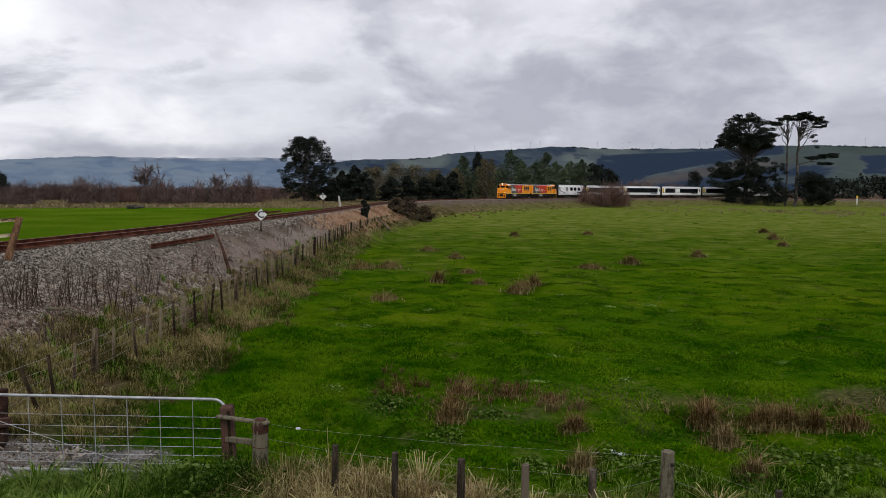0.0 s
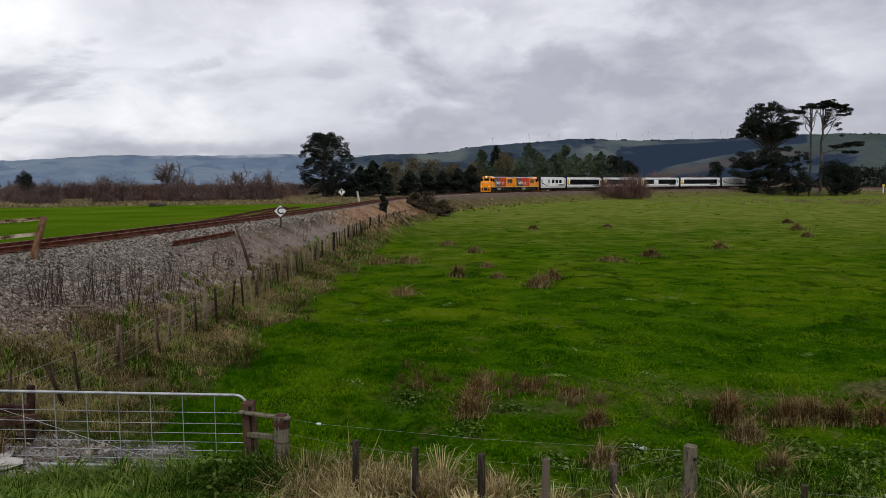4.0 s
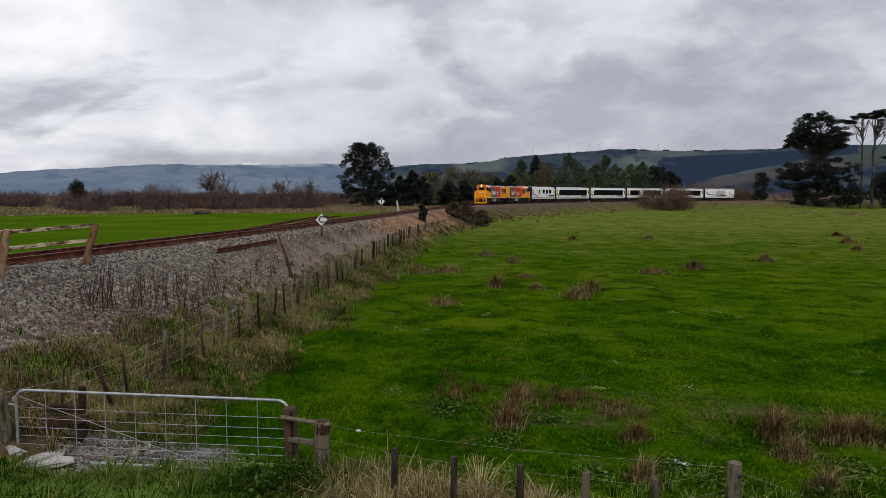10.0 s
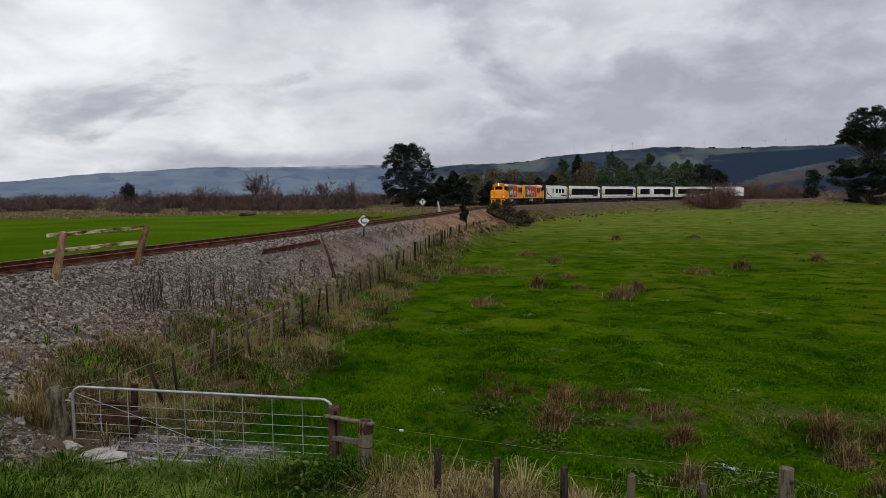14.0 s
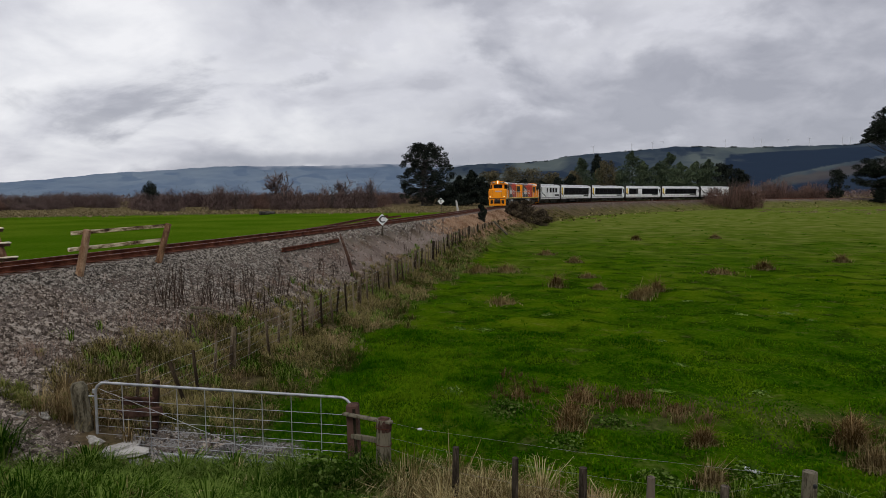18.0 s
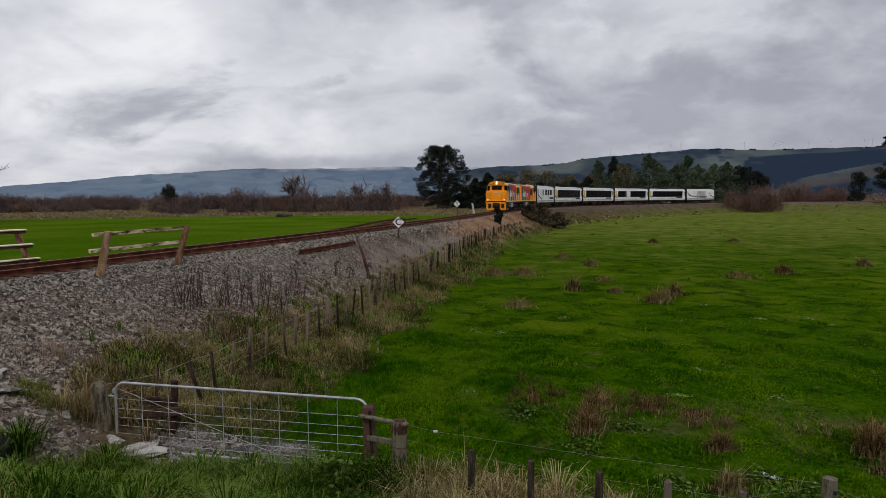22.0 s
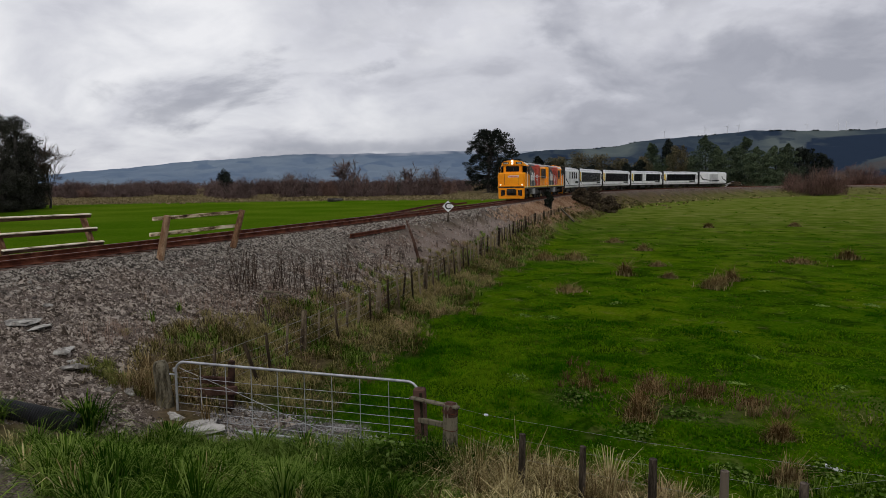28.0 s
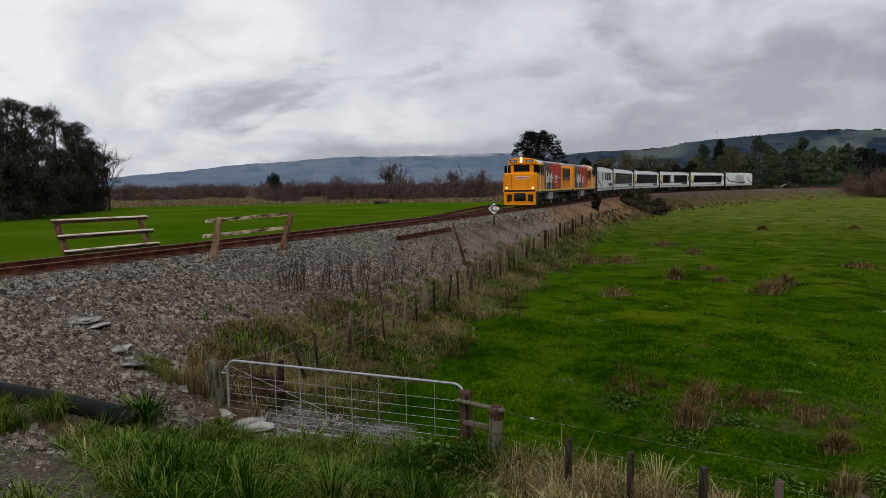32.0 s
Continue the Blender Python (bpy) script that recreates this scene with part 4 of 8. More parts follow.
def build_track():
    t = thing("railway_track", Matrix(), "single narrow-gauge track with rusty rails on grey ballast", "railway track", kind="structure")
    bed = [(-3.2, -0.95), (-2.0, -0.30), (-1.7, -0.18), (1.7, -0.18), (1.95, -0.30), (2.1, -0.62)]
    part("ballast_bed", sweep("ballast_bed", bed, -70, 330, 2.0), mat("ballast_bed_stone", [(0.06, 0.036, 0.026), (0.13, 0.09, 0.07), (0.22, 0.175, 0.15)], 3, 0.95, 0, 0.03, 22), t)
    for side in (-0.56, 0.56):
        part("rail", sweep("rail", [(d + side, z) for d, z in RAIL], -70, 330, 1.0), M_RUST, t)
        part("rail_head", sweep("rail_head", [(side - 0.026, 0.0), (side + 0.026, 0.0), (side + 0.022, 0.0015), (side - 0.022, 0.0015)], -70, 330, 1.0), M_RAILHEAD, t, "worn running surface")
    sl = Geo().box((0, 0, -0.225), (2.1, 0.22, 0.15), 0.012).mesh("sleeper")
    for i in range(200):
        s = -60 + i * 0.62
        x, y, h = line(s)
        obj("sleeper", sl, M_SLEEPER, t, at=pose(x, y, 0.0 + random.uniform(-0.006, 0.006), 0, 0, -math.degrees(h) + random.uniform(-0.8, 0.8)))
    # loop siding that leaves to the west beyond the crossing
    g = thing("siding_track", Matrix(), "short rusty siding stub leaving the main line", "railway track", kind="structure")
    off = lambda s: -3.3 * float(step(-27.0, -1.0, np.array(s)))
    for side in (-0.56, 0.56):
        q = Geo()
        ss = np.arange(-22, 0.6, 1.5)
        for s in ss:
            for d, z in RAIL:
                x, y, h = line(s, d + side + off(s))
                q.v.append((x, y, z - 0.012))
        n = len(RAIL)
        for i in range(len(ss) - 1):
            for j in range(n):
                a, b = i * n + j, i * n + (j + 1) % n
                q.f.append((a, b, b + n, a + n))
        part("rail", q, M_RUST, g)


build_track()


def loose_rail():
    (x0, y0), (x1, y1) = (-10.42, 24.3), (-10.02, 29.8)
    z0, z1 = ground_at(x0, y0), ground_at(x1, y1)
    d = Vector((x1 - x0, y1 - y0, z1 - z0))
    q = Geo()
    n = len(RAIL)
    side = Vector((d.y, -d.x, 0)).normalized()
    for k in (0, 1):
        for a, z in RAIL:
            p = Vector((x0, y0, z0 + 0.17)) + d * k + side * a + Vector((0, 0, z))
            q.v.append(tuple(p))
    for j in range(n):
        q.f.append((j, (j + 1) % n, n + (j + 1) % n, n + j))
    q.f += [tuple(range(n)), tuple(range(n, 2 * n))[::-1]]
    tagged(obj("spare_rail", q.mesh("spare_rail"), M_RUST), "length of rusty rail lying on the ballast slope", "rail")


loose_rail()


# ---- signs and barriers beside the line ----
def word(text, size, depth=0.004):
    cu = bpy.data.curves.new("letter", "FONT")
    cu.body, cu.size, cu.extrude, cu.align_x, cu.align_y = text, size, depth, "CENTER", "CENTER"
    cu.offset = size * 0.024
    return cu


def diamond_sign(x, y, top, size, letter, turn, label):
    g0 = ground_at(x, y)
    t = thing("railway_sign", pose(x, y, g0, 0, 0, turn), label, "sign")
    h = top - g0
    part("post", Geo().box((0, 0.04, h / 2 - 0.15), (0.09, 0.07, h + 0.1), 0.01, pose(0, 0, 0, 0, 5, 0).to_3x3()), M_POSTDARK, t)
    s = size / 2
    part("board", Geo().prism([(0, -s), (s, 0), (0, s), (-s, 0)], -0.012, 0.012, "y"), M_SIGNWHITE, t).matrix_basis = pose(0, -0.02, h)
    if letter:
        ob = new("letter", word(letter, size * 0.78))
        ob.data.materials.append(M_BLACK)
        ob.parent = t
        ob.matrix_basis = pose(0, -0.036, h, 90, 0, 0)


diamond_sign(-9.45, 35.4, 0.36, 0.62, "C", 15, "white diamond sign with a black letter C on a leaning post")
diamond_sign(-14.6, 83.0, 0.90, 0.85, "T", 10, "white diamond sign with a dark letter on a post")


def plank(geo, a, b, w, th, ch=0.008, roll=0.0):
    a, b = Vector(a), Vector(b)
    d = b - a
    q = d.to_track_quat("X", "Z").to_matrix() @ Matrix.Rotation(roll, 3, "X")
    geo.box((a + b) / 2, (d.length, th, w), ch, q)
    return geo


def near_barrier():
    t = thing("cattle_stop_barrier", Matrix(), "leaning timber barrier with flaking white rails beside the track", "barrier", "cattle stop barriers")
    a0, a1 = Vector((-11.85, 15.0, -0.55)), Vector((-11.48, 14.98, 0.86))
    b0, b1 = Vector((-11.6, 17.94, -0.55)), Vector((-11.27, 18.16, 0.88))
    for p, q in ((a0, a1), (b0, b1)):
        part("post", Geo().tube([p, p.lerp(q, 0.5), q], [0.10, 0.095, 0.085], 10), M_BARPOST, t)
    off = Vector((0.02, 0, 0)) + Vector((-0.12, 0, 0))
    for k, name in ((0.955, "top_rail"), (0.67, "lower_rail")):
        p, q = a0.lerp(a1, k) + off, b0.lerp(b1, k) + off
        e = (q - p).normalized() * 0.32
        part(name, plank(Geo(), p - e * 1.2, q + e * 0.35, 0.095, 0.06), M_FLAKED, t, "flaking cream paint over bare wood")


def far_barrier():
    t = thing("cattle_stop_barrier", Matrix(), "three cream rails on raked posts beyond the track", "barrier", "cattle stop barriers")
    y0, y1 = 13.62, 17.07
    for y in (y0 + 0.25, y1 - 0.2):
        a, b = Vector((-15.45, y, -0.45)), Vector((-15.97, y + 0.06, 0.80))
        part("post", plank(Geo(), a, b, 0.15, 0.12), M_BARPOST, t)
    for k, z in ((0.10, 0.0), (0.52, 0.40), (0.97, 0.81)):
        x = -15.38 - 0.6 * z
        dy = 0.1 * z
        # cream only on the lit upper edge; dark brown below paints the board's shadow
        b = part("board", plank(Geo(), (x, y0 + dy, z - 0.025), (x, y1 + dy, z - 0.075), 0.09, 0.08, 0.008, 0.25), M_BOARDSHADE, t, "board coloured dark brown for its shaded face")
        part("painted_edge", plank(Geo(), (x + 0.022, y0 + dy, z + 0.03), (x + 0.022, y1 + dy, z - 0.02), 0.03, 0.09, 0.006, 0.25), M_PAINTED, b, "cream upper edge, the lit part of the board")


near_barrier()
far_barrier()


# ---- gate and fences ----
def build_gate():
    gz = -2.265
    t = thing("farm_gate", pose(-7.14, 9.3, gz), "galvanised steel farm gate with wire mesh, closed", "gate")
    L_, H = 4.12, 1.06
    r = 0.021
    zr = lambda x: -0.065 * x / L_

    def arc(c, a0, a1, rad):
        return [(c[0] + rad * math.cos(a0 + (a1 - a0) * k / 5), 0, c[1] + rad * math.sin(a0 + (a1 - a0) * k / 5)) for k in range(6)]
    R = 0.16
    outer = arc((R, R), math.pi * 1.5, math.pi, R) + arc((R, H - R), math.pi, math.pi / 2, R) + arc((L_ - R, H - R), math.pi / 2, 0, R) + arc((L_ - R, R), 0, -math.pi / 2, R)
    outer = [(x, y, z + zr(x)) for x, y, z in outer] + [(R, 0, 0)]
    part("frame", Geo().tube(outer, [r] * len(outer), 10, False), M_STEEL, t, smooth=True)
    for i in range(1, 9):
        x = L_ * i / 9
        part("upright_wire", Geo().tube([(x, 0, zr(x)), (x, 0, H + zr(x))], [0.0065, 0.0065], 6), M_STEEL, t)
    for z in (0.12, 0.245, 0.37, 0.50, 0.64, 0.80):
        part("mesh_wire", Geo().tube([(0.02, 0.012, z), (L_ / 2, 0.012, z - 0.04), (L_ - 0.02, 0.012, z + zr(L_))], [0.0038] * 3, 5), M_STEEL, t)
    part("brace", Geo().tube([(0.08, -0.012, H - 0.1), (1.0, -0.012, 0.66), (1.95, -0.012, 0.33), (3.1, -0.012, -0.04)], [0.0035] * 4, 6), M_STEEL, t)
    part("latch_chain", Geo().tube([(L_ - 0.03, 0.02, 0.72), (L_ + 0.06, -0.05, 0.66), (L_ + 0.16, -0.06, 0.74)], [0.008] * 3, 6), M_STEEL, t)
    for z in (0.2, 0.92):
        part("hinge", Geo().tube([(-0.02, 0, z - 0.03), (-0.02, 0, z + 0.03)], [0.03, 0.03], 8), M_STEEL, t)
    part("hinge", Geo().tube([(-0.12, 0, H - 0.22), (0.02, 0, H - 0.22)], [0.014, 0.014], 6), M_STEEL, t)
    # hanging post
    p = thing("gate_post", pose(-7.42, 9.34, -2.6), "thick weathered hanging post of the gate", "post", "gate posts")
    part("post", Geo().tube([(0.05, 0, 0), (0.02, 0, 0.7), (-0.04, 0, 1.30), (-0.05, 0, 1.37)], [0.155, 0.138, 0.122, 0.08], 9), M_POST, p)
    # strainer pair with rails at the latch end
    q = thing("strainer_assembly", pose(-2.95, 9.22, -2.6), "two weathered strainer posts joined by rails", "fence strainer")
    part("post", Geo().box((-0.02, 0.05, 0.62), (0.17, 0.16, 1.28), 0.02, pose(0, 0, 0, 0, -1.5, 4).to_3x3()), M_ROTTEN, q, "dark red-brown latch post")
    part("split_face", Geo().box((0.03, -0.035, 0.66), (0.045, 0.02, 1.1), 0.008, pose(0, 0, 0, 0, -2.5, 4).to_3x3()), M_POST, q, "pale split along the latch post")
    part("post", Geo().tube([(0.52, -0.34, 0), (0.52, -0.34, 0.6), (0.53, -0.34, 1.19)], [0.115, 0.105, 0.10], 10), M_POST, q, "grey lichened round post")
    part("rotten_cap", Geo().tube([(0.53, -0.34, 1.02), (0.53, -0.34, 1.1), (0.535, -0.335, 1.17), (0.54, -0.33, 1.21)], [0.1035, 0.108, 0.105, 0.06], 9), M_ROTTEN, q, "dark rotten cap of the post")
    for z in (1.08, 0.84, 0.5):
        ring = [(0.52 + 0.117 * math.cos(a * 0.524), -0.34 + 0.117 * math.sin(a * 0.524), z + 0.01 * math.sin(a)) for a in range(13)]
        part("wire_wrap", Geo().tube(ring, [0.004] * 13, 5, False), M_RUST, q, "wire wrapped round the post")
    part("top_rail", plank(Geo(), (-0.14, -0.06, 1.14), (0.66, -0.42, 1.17), 0.035, 0.085), M_POST, q, "bleached top plank")
    part("rail", plank(Geo(), (-0.05, 0.0, 0.80), (0.5, -0.3, 0.86), 0.075, 0.05), M_POST, q)
    part("rail", plank(Geo(), (-0.05, 0.0, 0.42), (0.5, -0.3, 0.40), 0.07, 0.05), M_POST, q)


build_gate()


def rotten_timbers():
    t = thing("rotten_timber_stack", Matrix(), "dark rotten boards leaning behind the gate", "timber")
    for a, b, w in (((-7.1, 9.85, -1.66), (-6.6, 10.0, -1.70), 0.14), ((-7.15, 9.8, -1.88), (-6.45, 9.98, -1.84), 0.15), ((-7.1, 9.8, -2.12), (-6.55, 9.95, -2.2), 0.16)):
        part("board", plank(Geo(), a, b, w, 0.04, 0.01, 0.15), M_ROTTEN, t)
    part("upright", Geo().box((-6.62, 10.05, -1.9), (0.10, 0.08, 1.1), 0.01, pose(0, 0, 0, 3, 4, 15).to_3x3()), M_ROTTEN, t)


rotten_timbers()


def bank_fence():
    """Post and batten fence at the foot of the railway bank."""
    t = thing("boundary_fence", Matrix(), "old post-and-batten wire fence along the railway bank", "fence")
    r = random.Random(8)
    ys = np.array([9.5, 13, 20, 30, 45, 60, 86, 93])
    xs = np.array([-7.25, -7.0, -6.95, -6.9, -6.85, -6.6, -5.6, -5.0])
    top = np.array([-1.34, -1.30, -1.28, -1.1, -0.75, -0.85, -1.25, -1.3])
    posts = [Geo().tube([(0, 0, -1.35), (0, 0, -0.5), (0.01, 0, 0.02)], [0.075, 0.07, 0.062], 7).mesh("post"), Geo().box((0, 0, -0.66), (0.13, 0.10, 1.36), 0.014).mesh("post")]
    batt = [Geo().box((0, 0, -0.58), (0.058, 0.04, 1.2), 0.006).mesh("batten"), Geo().box((0, 0, -0.6), (0.064, 0.04, 1.26), 0.006).mesh("batten"), Geo().box((0, 0, -0.56), (0.05, 0.045, 1.12), 0.006).mesh("batten")]
    ends = []
    for i in range(108):
        y = 10.5 + i * 0.767 + r.uniform(-0.09, 0.09) * (i % 6 != 4)
        if y > 88:
            break
        x, z = float(np.interp(y, ys, xs)), float(np.interp(y, ys, top))
        big = i % 6 == 4
        m = pose(x, y, z + (0.07 if big else 0.0) + r.uniform(-0.05, 0.05), r.uniform(-4, 4), r.uniform(-5, 5), r.uniform(-25, 25))
        if i == 1:
            m = pose(x, y, z - 0.1, 4, -16, 20)
        obj("post" if big else "batten", r.choice(posts if big else batt), M_BATTEN, t, at=m)
        ends.append((x, y, z))
    for k in (0.05, 0.25, 0.43, 0.62):
        q = [(x, yy, z - k + 0.012 * math.sin(yy * 3)) for x, yy, z in [(-7.42, 9.4, -1.24)] + ends]
        part("wire", Geo().tube(q, [0.0045 if k < 0.1 else 0.003] * len(q), 4, False), M_WIRE, t)
    p = thing("leaning_stay", Matrix(), "grey timber stay fallen against the boundary fence", "timber")
    part("timber", plank(Geo(), (-4.95, 63.6, -2.05), (-6.45, 66.4, -0.95), 0.15, 0.13), M_POST, p)


bank_fence()


def paddock_fence():
    """Low wire fence along the foot of the road bank."""
    t = thing("paddock_fence", Matrix(), "low wire fence with short weathered posts", "fence")
    rows = [(-1.34, 8.25, -1.515, 0.045), (-0.58, 8.05, -1.525, 0.042), (0.22, 7.85, -1.52, 0.05), (0.97, 7.75, -1.54, 0.05), (1.74, 7.65, -1.55, 0.05), (2.72, 8.0, -1.47, 0.085), (3.75, 7.35, -1.66, 0.04), (5.4, 7.2, -1.7, 0.05), (7.2, 7.0, -1.7, 0.05), (9.5, 6.8, -1.7, 0.06)]
    for i, (x, y, z, r) in enumerate(rows):
        g = ground_at(x, y) - 0.2
        part("post", Geo().tube([(x, y, g), (x + 0.01, y, (g + z) / 2), (x + 0.015, y + 0.01, z)], [r * 1.08, r, r * 0.92], 9), M_POST if i in (5,) else M_POSTDARK, t)
    for k in (0.10, 0.34):
        q = [(-2.43, 8.9, -1.6 - k * 0.6)] + [(x, y + 0.05, z - k) for x, y, z, r in rows]
        part("wire", Geo().tube(q, [0.0012] * len(q), 5, False), M_WIRE, t)
    q = [(-2.43, 8.9, -1.45), (-1.9, 8.8, -1.5), (0.2, 8.25, -1.485), (2.72, 8.05, -1.555)]
    part("electric_tape", Geo().tube(q, [0.0013] * 4, 5, False), M_WIRE, t)
    part("insulator", Geo().box((-1.9, 8.8, -1.5), (0.062, 0.028, 0.034), 0.01), M_PLASTIC, t, "white plastic insulator")
    part("insulator", Geo().box((2.76, 7.92, -1.6), (0.04, 0.03, 0.05), 0.01), M_BLACK, t, "black insulator knob")
    part("insulator", Geo().box((4.6, 7.25, -1.72), (0.06, 0.03, 0.04), 0.01), M_PLASTIC, t, "white plastic insulator")


paddock_fence()


def leaning_stake():
    t = thing("leaning_stake", Matrix(), "leaning split stake on the ballast slope", "stake")
    x, y = -8.1, 26.0
    z = ground_at(x, y)
    part("stake", Geo().tube([(x, y, z - 0.2), (x - 0.33, y + 0.1, z + 0.85), (x - 0.66, y + 0.2, z + 1.68)], [0.068, 0.062, 0.04], 7), M_SLEEPER, t)


leaning_stake()


def culvert_pipe():
    t = thing("culvert_pipe", Matrix(), "black corrugated plastic pipe half buried in grass", "pipe")
    a, b = Vector((-10.9, 6.05, -0.90)), Vector((-7.6, 7.7, -1.76))
    n = 210
    pts = [a.lerp(b, k / n) + Vector((0, 0.22 * math.sin(k / n * 3.0), 0.0)) for k in range(n + 1)]
    part("pipe", Geo().tube(pts, [0.165 if k % 2 else 0.145 for k in range(n + 1)], 18), M_PIPE, t)


culvert_pipe()


# ---- trees and shrubs ----
def cards(centres, size, rs, flat=0.0, aspect=1.6):
    """Small kite-shaped leaf sprays at the points, turned at random. flat: how far they lie level."""
    n = len(centres)
    a = rs.normal(size=(n, 3)); a[:, 2] *= 1 - flat * 0.8
    a /= np.linalg.norm(a, axis=1, keepdims=True) + 1e-9
    b = rs.normal(size=(n, 3))
    b -= a * (a * b).sum(1, keepdims=True)
    b /= np.linalg.norm(b, axis=1, keepdims=True) + 1e-9
    s = size * rs.uniform(0.55, 1.35, (n, 1))
    c = np.asarray(centres)
    v = np.stack([c - a * s * aspect * 0.5, c + b * s * 0.42, c + a * s * aspect * 0.5, c - b * s * 0.42], 1).reshape(-1, 3)
    return v, np.arange(4 * n).reshape(n, 4)


def twigs(starts, dirs, length, width, rs):
    """Thin tapering twigs, each a narrow bent strip."""
    n = len(starts)
    d = dirs / (np.linalg.norm(dirs, axis=1, keepdims=True) + 1e-9)
    side = np.cross(d, rs.normal(size=(n, 3)))
    side /= np.linalg.norm(side, axis=1, keepdims=True) + 1e-9
    L = length * rs.uniform(0.5, 1.3, (n, 1))
    bend = rs.normal(size=(n, 3)) * 0.12 * L
    w = width
    v = np.stack([starts - side * w, starts + side * w, starts + d * L * 0.55 + bend + side * w * 0.6, starts + d * L * 0.55 + bend - side * w * 0.6, starts + d * L + bend * 0.4], 1).reshape(-1, 3)
    k = 5 * np.arange(n)[:, None]
    return v, k + np.array([[0, 1, 2, 3]]), k + np.array([[3, 2, 4]])


def ball(rs, n, centre, radii, shell=0.55):
    p = rs.normal(size=(n, 3))
    p /= np.linalg.norm(p, axis=1, keepdims=True)
    p *= (shell + (1 - shell) * rs.uniform(0, 1, (n, 1))) ** 0.8
    p += 0.12 * rs.normal(size=(n, 3))
    return np.asarray(centre) + p * np.asarray(radii)


def limb(g, a, b, r0, r1, rs, sag=0.0, n=5):
    a, b = np.asarray(a, float), np.asarray(b, float)
    L = np.linalg.norm(b - a)
    pts = [a + (b - a) * k / n + rs.normal(size=3) * L * 0.025 * (0 < k < n) + np.array([0, 0, -sag * L * math.sin(math.pi * k / n)]) for k in range(n + 1)]
    g.tube(pts, [r0 + (r1 - r0) * k / n for k in range(n + 1)], 6 if r0 > 0.2 else 4, False)


def tree(name, base, trunks, limbs, clumps, size, leaf, bark, label, category, seed, flat=0.3, group="", density=1.0):
    """trunks and limbs: (start, end, r0, r1); clumps: (centre, radii, count), all from the base."""
    rs = np.random.RandomState(seed)
    t = thing(name, pose(*base), label, category, group)
    g = Geo()
    for a, b, r0, r1 in trunks + limbs:
        limb(g, a, b, r0, r1, rs, 0.03)
    part("trunk", g, bark, t)
    pts = []
    for c, rad, n in clumps:
        pts.append(ball(rs, int(n * density), c, rad))
    v, f = cards(np.vstack(pts), size, rs, flat)
    obj("crown", np_mesh("crown", v, [f]), leaf, t)
    return t


def along(az, rng):
    """A place at an azimuth (degrees, east positive) and distance from the viewpoint."""
    x, y = rng * math.sin(radians(az)), rng * math.cos(radians(az))
    return x, y, ground_at(x, y)


def macrocarpa(base, h, w, seed, label):
    """Broad dark conifer with layered, upswept foliage plates."""
    rs = np.random.RandomState(seed)
    trunks = [((0, 0, -0.3), (0.3, 0, h * 0.62), 0.55, 0.3), ((2.2, 0.6, -0.3), (2.5, 0.4, h * 0.6), 0.45, 0.25), ((0.3, 0, h * 0.6), (0.6, 0.2, h * 0.95), 0.3, 0.06)]
    limbs, clumps = [], []
    for i in range(330):
        z = h * (0.05 + 0.91 * (i / 330) ** 1.0)
        k = z / h
        wide = w * 0.48 * math.sqrt(max(0.02, 1 - ((k - 0.38) / 0.64) ** 2)) * rs.uniform(0.05, 1.0) ** 0.5
        a = rs.uniform(0, 6.28)
        c = (1.0 + wide * math.cos(a), wide * math.sin(a), z)
        limbs.append(((1.0, 0.2, z - h * 0.1 * rs.uniform(0.4, 1)), c, 0.10, 0.02))
        if abs(c[0] - 1.6) < 0.7 and k < 0.7 and c[1] < 0:
            continue
        clumps.append((c, (rs.uniform(0.7, 1.4), rs.uniform(0.7, 1.4), rs.uniform(0.4, 0.75)), 200))
    return tree("conifer_tree", base, trunks, limbs, clumps, 0.19, M_PINE, M_BARK, label, "tree", seed, 0.6)


macrocarpa(along(-11.45, 200), 18.8, 16.8, 31, "tall dark conifer with layered plates of foliage")


def pine_crown(rs, heart, centre, radii, n, low, limbs, clumps, flat=0.3):
    """Plates of needles at the ends of long limbs, over the upper part of an ellipsoid, with gaps between them."""
    for i in range(n):
        d = rs.normal(size=3)
        d /= np.linalg.norm(d)
        d[2] = max(d[2], low + 0.25 * rs.uniform(-1, 1))
        q = rs.uniform(0.55, 1.0) ** 0.7
        c = np.asarray(centre) + d * np.asarray(radii) * q
        reach = math.hypot(c[0] - heart[0], c[1] - heart[1])
        limbs.append(((heart[0] + 0.1 * (c[0] - heart[0]), heart[1], max(heart[2], c[2] - 0.4 * reach - 1.5)), c, 0.17, 0.04))
        w = rs.uniform(0.9, 1.8)
        clumps.append((c, (w, w, w * flat), int(170 * w)))


